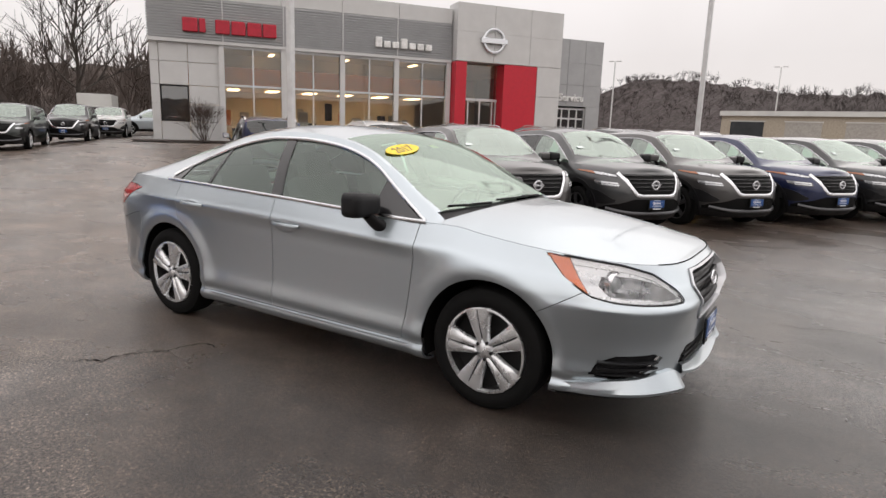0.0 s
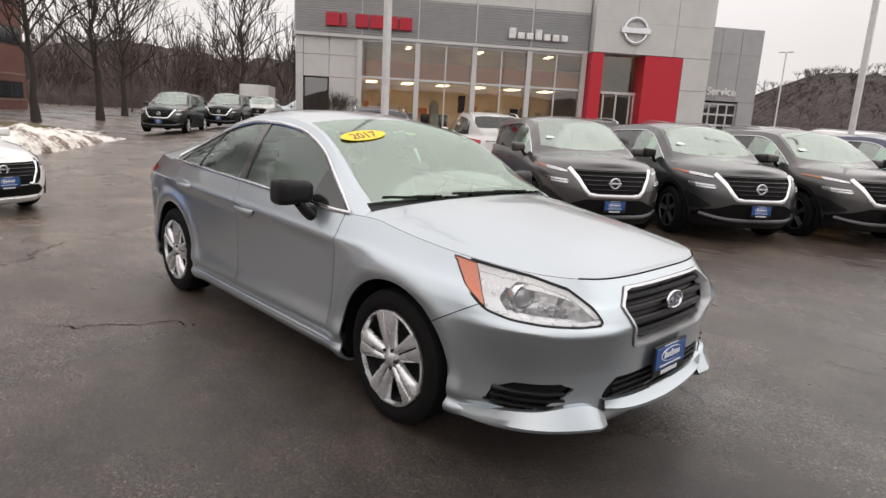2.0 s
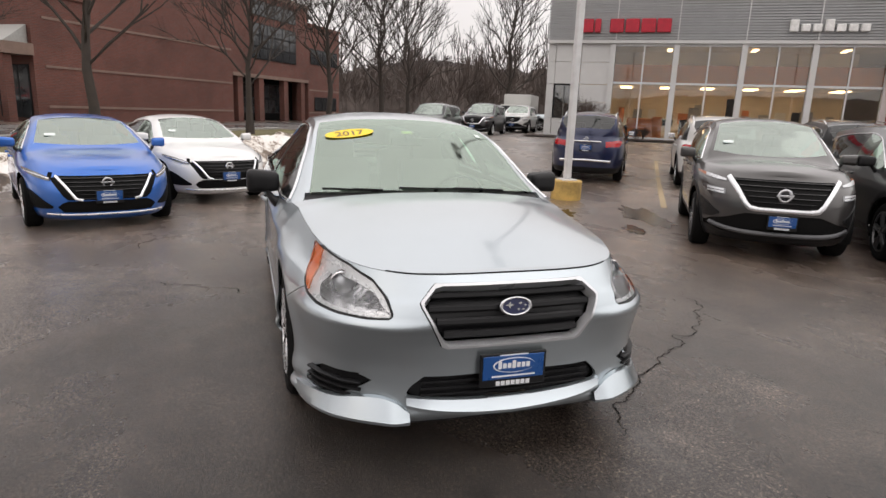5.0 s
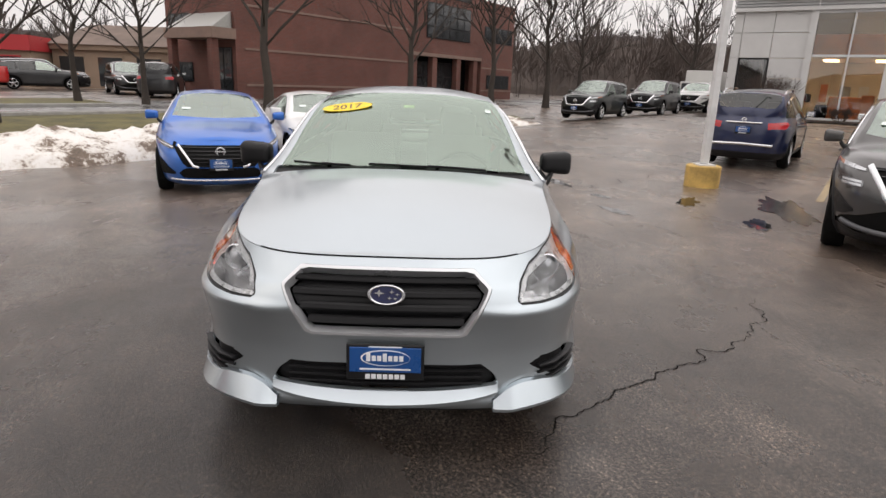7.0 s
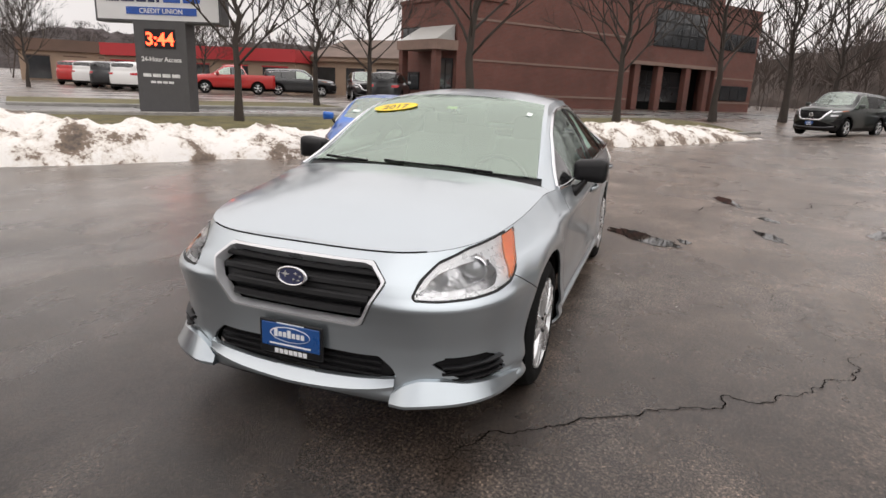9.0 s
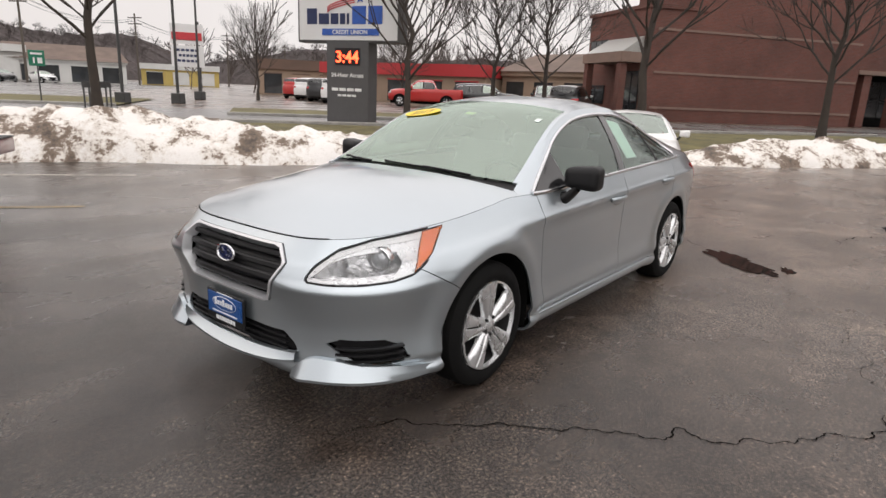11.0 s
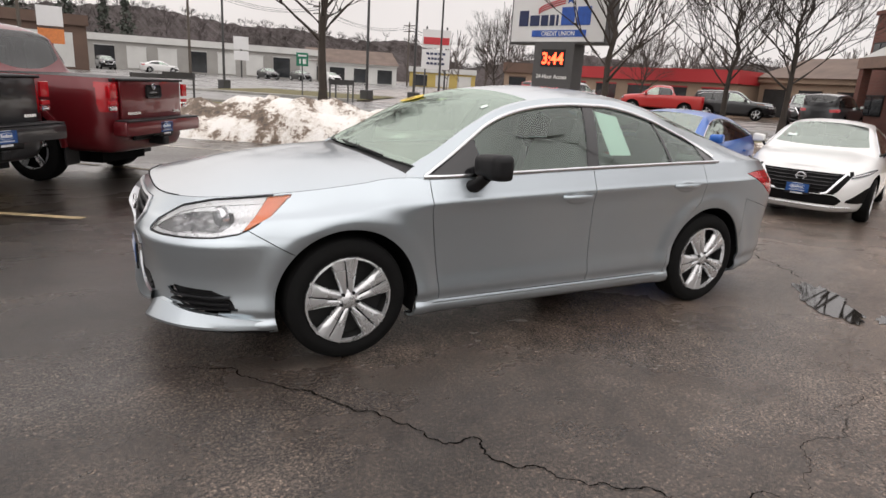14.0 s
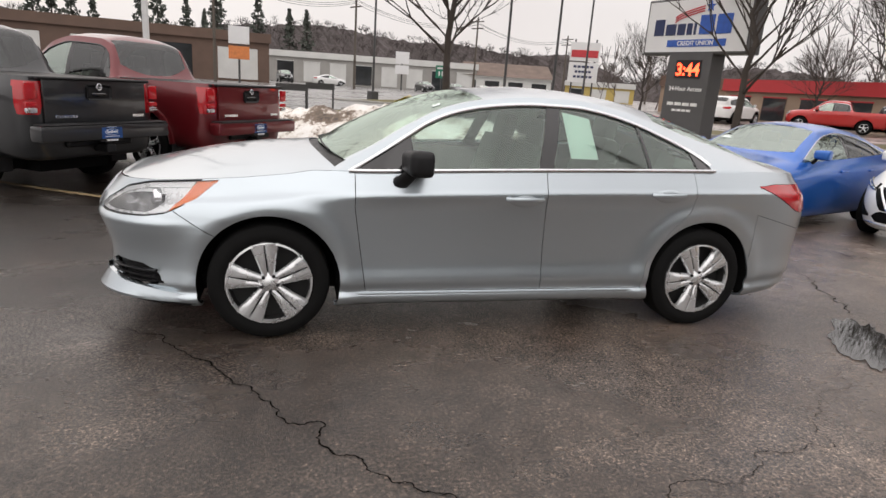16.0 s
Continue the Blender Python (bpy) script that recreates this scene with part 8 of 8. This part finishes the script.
for (x, y, col) in ((6.0, -60, "orange_board"), (-14, -84, "white_sign_face")):
    c = thing("shop_sign", "pole sign with plain coloured boards before a shop", "sign", facing(x, y, 3, 3), "shop signs")
    bm = bmesh.new()
    tube(bm, (0, 0.1, 0), (0, 0.1, 4.2), 0.1, 0.1, 8)
    part("post", bm, DARKPOLE, c)
    for z0, z1, mt in ((3.6, 5.2, FACE), (2.2, 3.4, bpy.data.materials[col])):
        bm = bmesh.new()
        box(bm, 0, 0, (z0 + z1) / 2, 1.9, 0.14, z1 - z0, 0.02)
        part("board", bm, mt, c)
for x, y in ((1.2, -17.5), (0.2, -19.0), (-6.6, -22.6), (-7.2, -23.6)):
    c = thing("marker_post", "low black marker post with a crosspiece", "post", stand(x, y, 20), "marker posts")
    for s in (-0.5, 0.5):
        bm = bmesh.new()
        tube(bm, (s, 0, 0), (s, 0, 0.95), 0.035, 0.035, 6)
        part("post", bm, DARKPOLE, c)
    bm = bmesh.new()
    box(bm, 0, 0, 0.85, 1.1, 0.04, 0.22)
    part("board", bm, DARKPOLE, c)

# ---- cars across the street ----
for nm, lab, PP, mt, x, y, hd in (
    ("parked_pickup", "bright red pickup parked behind the sign", truck_P(), FIRE_P, -29.5, -25.7, -51),
    ("parked_car", "dark SUV parked by the tan building", suv_P(True), BLACK_P, -33.0, -22.8, 123),
    ("parked_car", "white crossover parked by the sign", suv_P(), WHITE_P, -26.1, -30.1, 205),
    ("parked_car", "dark hatchback parked by the sign", suv_P(), BLACK_P, -27.5, -33.3, 205),
    ("parked_car", "white crossover parked by the sign", suv_P(), WHITE_P, -29.0, -36.6, 205),
    ("parked_car", "red hatchback parked by the sign", suv_P(), FIRE_P, -30.4, -39.8, 205),
    ("parked_car", "dark blue SUV with lit tail lamps in the street", suv_P(True), BLACK_P, -28.5, -13.9, 195),
    ("parked_car", "black SUV parked before the tan annex", suv_P(True), BLACK_P, -31.6, -17.2, 35),
    ("parked_car", "silver wagon at the end of the far row", suv_P(), SILVER, -36.1, 20.8, 238),
    ("parked_car", "white sedan at the garage row", sedan_P(), WHITE_P, -4, -84, 190),
    ("parked_car", "dark SUV at the garage row", suv_P(), BLACK_P, 2, -88, 100),
    ("parked_car", "dark SUV at the garage row", suv_P(), BLACK_P, 9, -84, 100),
    ("parked_car", "grey sedan at the workshop", sedan_P(), GREY_P, -22, -84, 100),
    ("parked_car", "white sedan at the workshop", sedan_P(), WHITE_P, -27, -86, 100),
    ("parked_car", "dark sedan at the workshop", sedan_P(), BLACK_P, -17, -82, 100),
):
    PP["count"] = 60
    make_car(nm, lab, PP, mt, stand(x, y, hd), {"plate": False}, "cars across the street")
# box truck at the far end of the lot
c = thing("box_truck", "small white box truck at the end of the far row", "truck", stand(-40.4, 19.4, HEAD))
for nm, x, z, sx, sy, sz, mt in (("cargo_box", -1.2, 1.75, 3.6, 2.1, 2.1, WHITEB), ("cab", 1.5, 1.25, 1.6, 1.9, 1.5, WHITEB), ("windscreen", 2.0, 1.6, 0.7, 1.7, 0.6, OFFICE_PANE), ("bonnet", 2.5, 0.85, 0.8, 1.85, 0.7, WHITEB), ("chassis", 0.2, 0.55, 5.2, 1.6, 0.3, DARK)):
    bm = bmesh.new()
    box(bm, x, 0, z, sx, sy, sz, 0.06, seg=2)
    part(nm, bm, mt, c, smooth=True)
for x in (1.9, -1.7):
    for s in (1, -1):
        bm = bmesh.new()
        tube(bm, (x, s * 0.75, 0.38), (x, s * 1.0, 0.38), 0.38, 0.38, 20)
        part("wheel", bm, RUBBER, c, smooth=True)


# ---- woods and hills ----
def woods(name, label, places, seed, rmin=0.03, depth=3):
    """Many leafless trees too far off to count, in one mesh."""
    rng = random.Random(seed)
    bm = bmesh.new()
    for x, y, h in places:
        z = lie(x, y) - 0.2
        branch(bm, (x, y, z), (rng.uniform(-0.05, 0.05), rng.uniform(-0.05, 0.05), 1), h * 0.5, h * 0.0085, depth, rng, 0.36, 0, 4, 3, rmin)
        for _ in range(4):
            q = rng.uniform(0.2, 0.5)
            t = rng.uniform(0, 6.28)
            branch(bm, (x, y, z + h * q), (math.cos(t), math.sin(t), 1.1), h * 0.28, h * 0.0045, depth - 1, rng, 0.45, 0, 3, 3, rmin)
    return tagged(part(name, bm, FARWOOD), label, "woods", kind="stuff")


FARWOOD = plain("distant_bark", (0.085, 0.068, 0.06), 0.95, 0, 0.3, 0.3)
rng = random.Random(77)
spots = []
for _ in range(130):
    a, b = rng.uniform(-46, 4), rng.uniform(56, 100)
    p = A1 * a + A2 * b
    spots.append((p.x, p.y, rng.uniform(5, 9.5)))
woods("leafless_wood", "dense leafless brown wood behind the lot", spots, 3)
spots = []
for _ in range(26):
    a, b = rng.uniform(-120, -58), rng.uniform(-12, 60)
    p = A1 * a + A2 * b
    spots.append((p.x, p.y, rng.uniform(5, 9)))
woods("street_trees", "leafless trees behind the low buildings", spots, 4, 0.04)


def level(q):
    return 1.0


def falling(q):
    """The ridge behind the showroom comes down towards the east."""
    return min(0.98, max(0.45, 0.6 + 2.4 * (q - 0.69)))


def hill(name, label, x0, y0, x1, y1, depth, h, seed, material, fall=level):
    """A wooded ridge: a ragged crest of close bare crowns."""
    bm = bmesh.new()
    d = Vector((x1 - x0, y1 - y0, 0))
    nn = Vector((d.y, -d.x, 0)).normalized()
    n = int(d.length / 0.9)
    rows = []
    for i in range(n + 1):
        p = Vector((x0, y0, 0)) + d * i / n
        top = h * fall(i / n) * (0.75 + 0.35 * noise.noise((i * 0.017, seed, 0))) + 0.9 * noise.noise((i * 0.31, seed, 1)) + 0.5 * noise.noise((i * 0.93, seed, 2))
        rows.append([bm.verts.new(p + nn * depth * q + Vector((0, 0, -2 + (top + 2) * z + (0.9 * noise.noise((i * 0.7, q * 9, seed)) if 0 < z < 1 else 0)))) for q, z in ((0, 0), (0.15, 0.3), (0.45, 0.62), (0.8, 0.88), (1, 1))])
    for p, q in zip(rows, rows[1:]):
        for k in range(4):
            bm.faces.new((p[k], q[k], q[k + 1], p[k + 1]))
    return tagged(part(name, bm, material), label, "woods", kind="stuff")


def hill_mat():
    """Bare woods far off: upright stems in grey and brown, with dark hollows."""
    m, n, l, b = mat("distant_bare_woods")
    stems = noise_tex(n, l, 0.8, 6, 0.7, stretch=(1.0, 1.0, 0.3))
    big = noise_tex(n, l, 0.035, 5, 0.6)
    c1 = ramp(n, l, stems.outputs[0], [(0.34, (0.04, 0.033, 0.032)), (0.52, (0.068, 0.058, 0.056)), (0.68, (0.11, 0.096, 0.094))])
    c2 = ramp(n, l, big.outputs[0], [(0.35, (0.75, 0.72, 0.7)), (0.65, (1.15, 1.1, 1.12))])
    mx = n.new("ShaderNodeMix")
    mx.data_type, mx.blend_type = "RGBA", "MULTIPLY"
    mx.inputs[0].default_value = 1
    l.new(c1.outputs[0], mx.inputs[6])
    l.new(c2.outputs[0], mx.inputs[7])
    l.new(mx.outputs[2], b.inputs["Base Color"])
    put(b, Roughness=1.0)
    bp = n.new("ShaderNodeBump")
    put(bp, Strength=0.6, Distance=0.6)
    l.new(stems.outputs[0], bp.inputs["Height"])
    l.new(bp.outputs[0], b.inputs["Normal"])
    return m


HILL = hill_mat()


def crest(x0, y0, x1, y1, depth, h, seed, fall=level):
    """Bare crowns along a ridge's top, too far off to count."""
    rng = random.Random(seed)
    d = Vector((x1 - x0, y1 - y0, 0))
    nn = Vector((d.y, -d.x, 0)).normalized()
    bm = bmesh.new()
    count = int(d.length / 0.42)
    for k in range(count):
        t = (k + rng.random()) / count
        q = rng.uniform(0.12, 1.0)
        p = Vector((x0, y0, 0)) + d * t + nn * depth * q
        i = t * int(d.length / 0.9)
        z = h * fall(t) * (0.75 + 0.35 * noise.noise((i * 0.017, seed, 0))) * float(np.interp(q, (0, 0.15, 0.45, 0.8, 1), (0, 0.3, 0.62, 0.88, 1))) - 1.5
        hh = rng.uniform(4.0, 7.0)
        branch(bm, (p.x, p.y, z), (rng.uniform(-0.1, 0.1), rng.uniform(-0.1, 0.1), 1), hh * 0.42, 0.09, 2, rng, 0.7, 0, 3, 4, 0.05)
    return tagged(part("ridge_trees", bm, HILL), "bare tree crowns along the distant ridge", "woods", kind="stuff")


NEAR_HILL = plain("wood_floor_and_stems", (0.07, 0.055, 0.048), 1.0, 0, 0.4, 0.5, 1.0, 3)
hill("wooded_hill", "distant wooded ridge under the overcast sky", 240, 110, -90, 200, 60, 37, 1.5, HILL, falling)
hill("wooded_hill", "distant wooded ridge behind the wood", -60, 165, -260, 10, 60, 27, 4.5, HILL)
hill("wooded_hill", "distant wooded ridge past the main road", -240, 0, -120, -260, 60, 18, 7.5, HILL)
hill("wooded_hill", "distant wooded ridge behind the garages", -150, -240, 220, -190, 60, 27, 9.5, HILL)
hill("wooded_hill", "distant wooded ridge beyond the lot", 200, -200, 240, 130, 60, 18, 2.5, HILL)
crest(240, 110, -90, 200, 60, 37, 1.5, falling)
crest(-60, 165, -260, 10, 60, 27, 4.5)
crest(-240, 0, -120, -260, 60, 18, 7.5)
crest(-150, -240, 220, -190, 60, 27, 9.5)
p, q = A1 * -60 + A2 * 92, A1 * 10 + A2 * 92
hill("thicket", "brown thicket under the bare wood", q.x, q.y, p.x, p.y, 12, 11, 3.5, NEAR_HILL)


def conifer(m, h, seed):
    c = thing("conifer", "dark evergreen behind the garages", "tree", m, "evergreens")
    rng = random.Random(seed)
    bm = bmesh.new()
    tube(bm, (0, 0, 0), (0, 0, h), h * 0.02, 0.02, 6)
    part("trunk", bm, BARK, c)
    bm = bmesh.new()
    for k in range(700):
        q = rng.random() ** 1.1
        r = h * 0.2 * (1 - q) ** 0.85 * (0.8 + 0.3 * math.sin(q * 40 + seed)) * rng.random() ** 0.4 + 0.08
        t = rng.uniform(0, 6.28)
        o = Vector((r * math.cos(t), r * math.sin(t), h * (0.1 + 0.9 * q) - 0.25 * r))
        w = h * rng.uniform(0.014, 0.03)
        u = Vector((rng.uniform(-1, 1), rng.uniform(-1, 1), rng.uniform(-0.5, 0.5))).normalized() * w
        v = Vector((rng.uniform(-1, 1), rng.uniform(-1, 1), rng.uniform(-1, 1))).normalized() * w
        bm.faces.new([bm.verts.new(p) for p in (o + u, o + v, o - u, o - v)])
    part("needle_crown", bm, NEEDLE, c)


NEEDLE = plain("dark_needles", (0.075, 0.085, 0.07), 0.9, 0, 0.4, 1.0)
for k in range(13):
    x = 54 - 4.6 * k + 2 * math.sin(5 * k)
    conifer(stand(x, -122 - 9 * (k % 3), 0), 13 + 5 * ((k * 7) % 4) / 3, k)
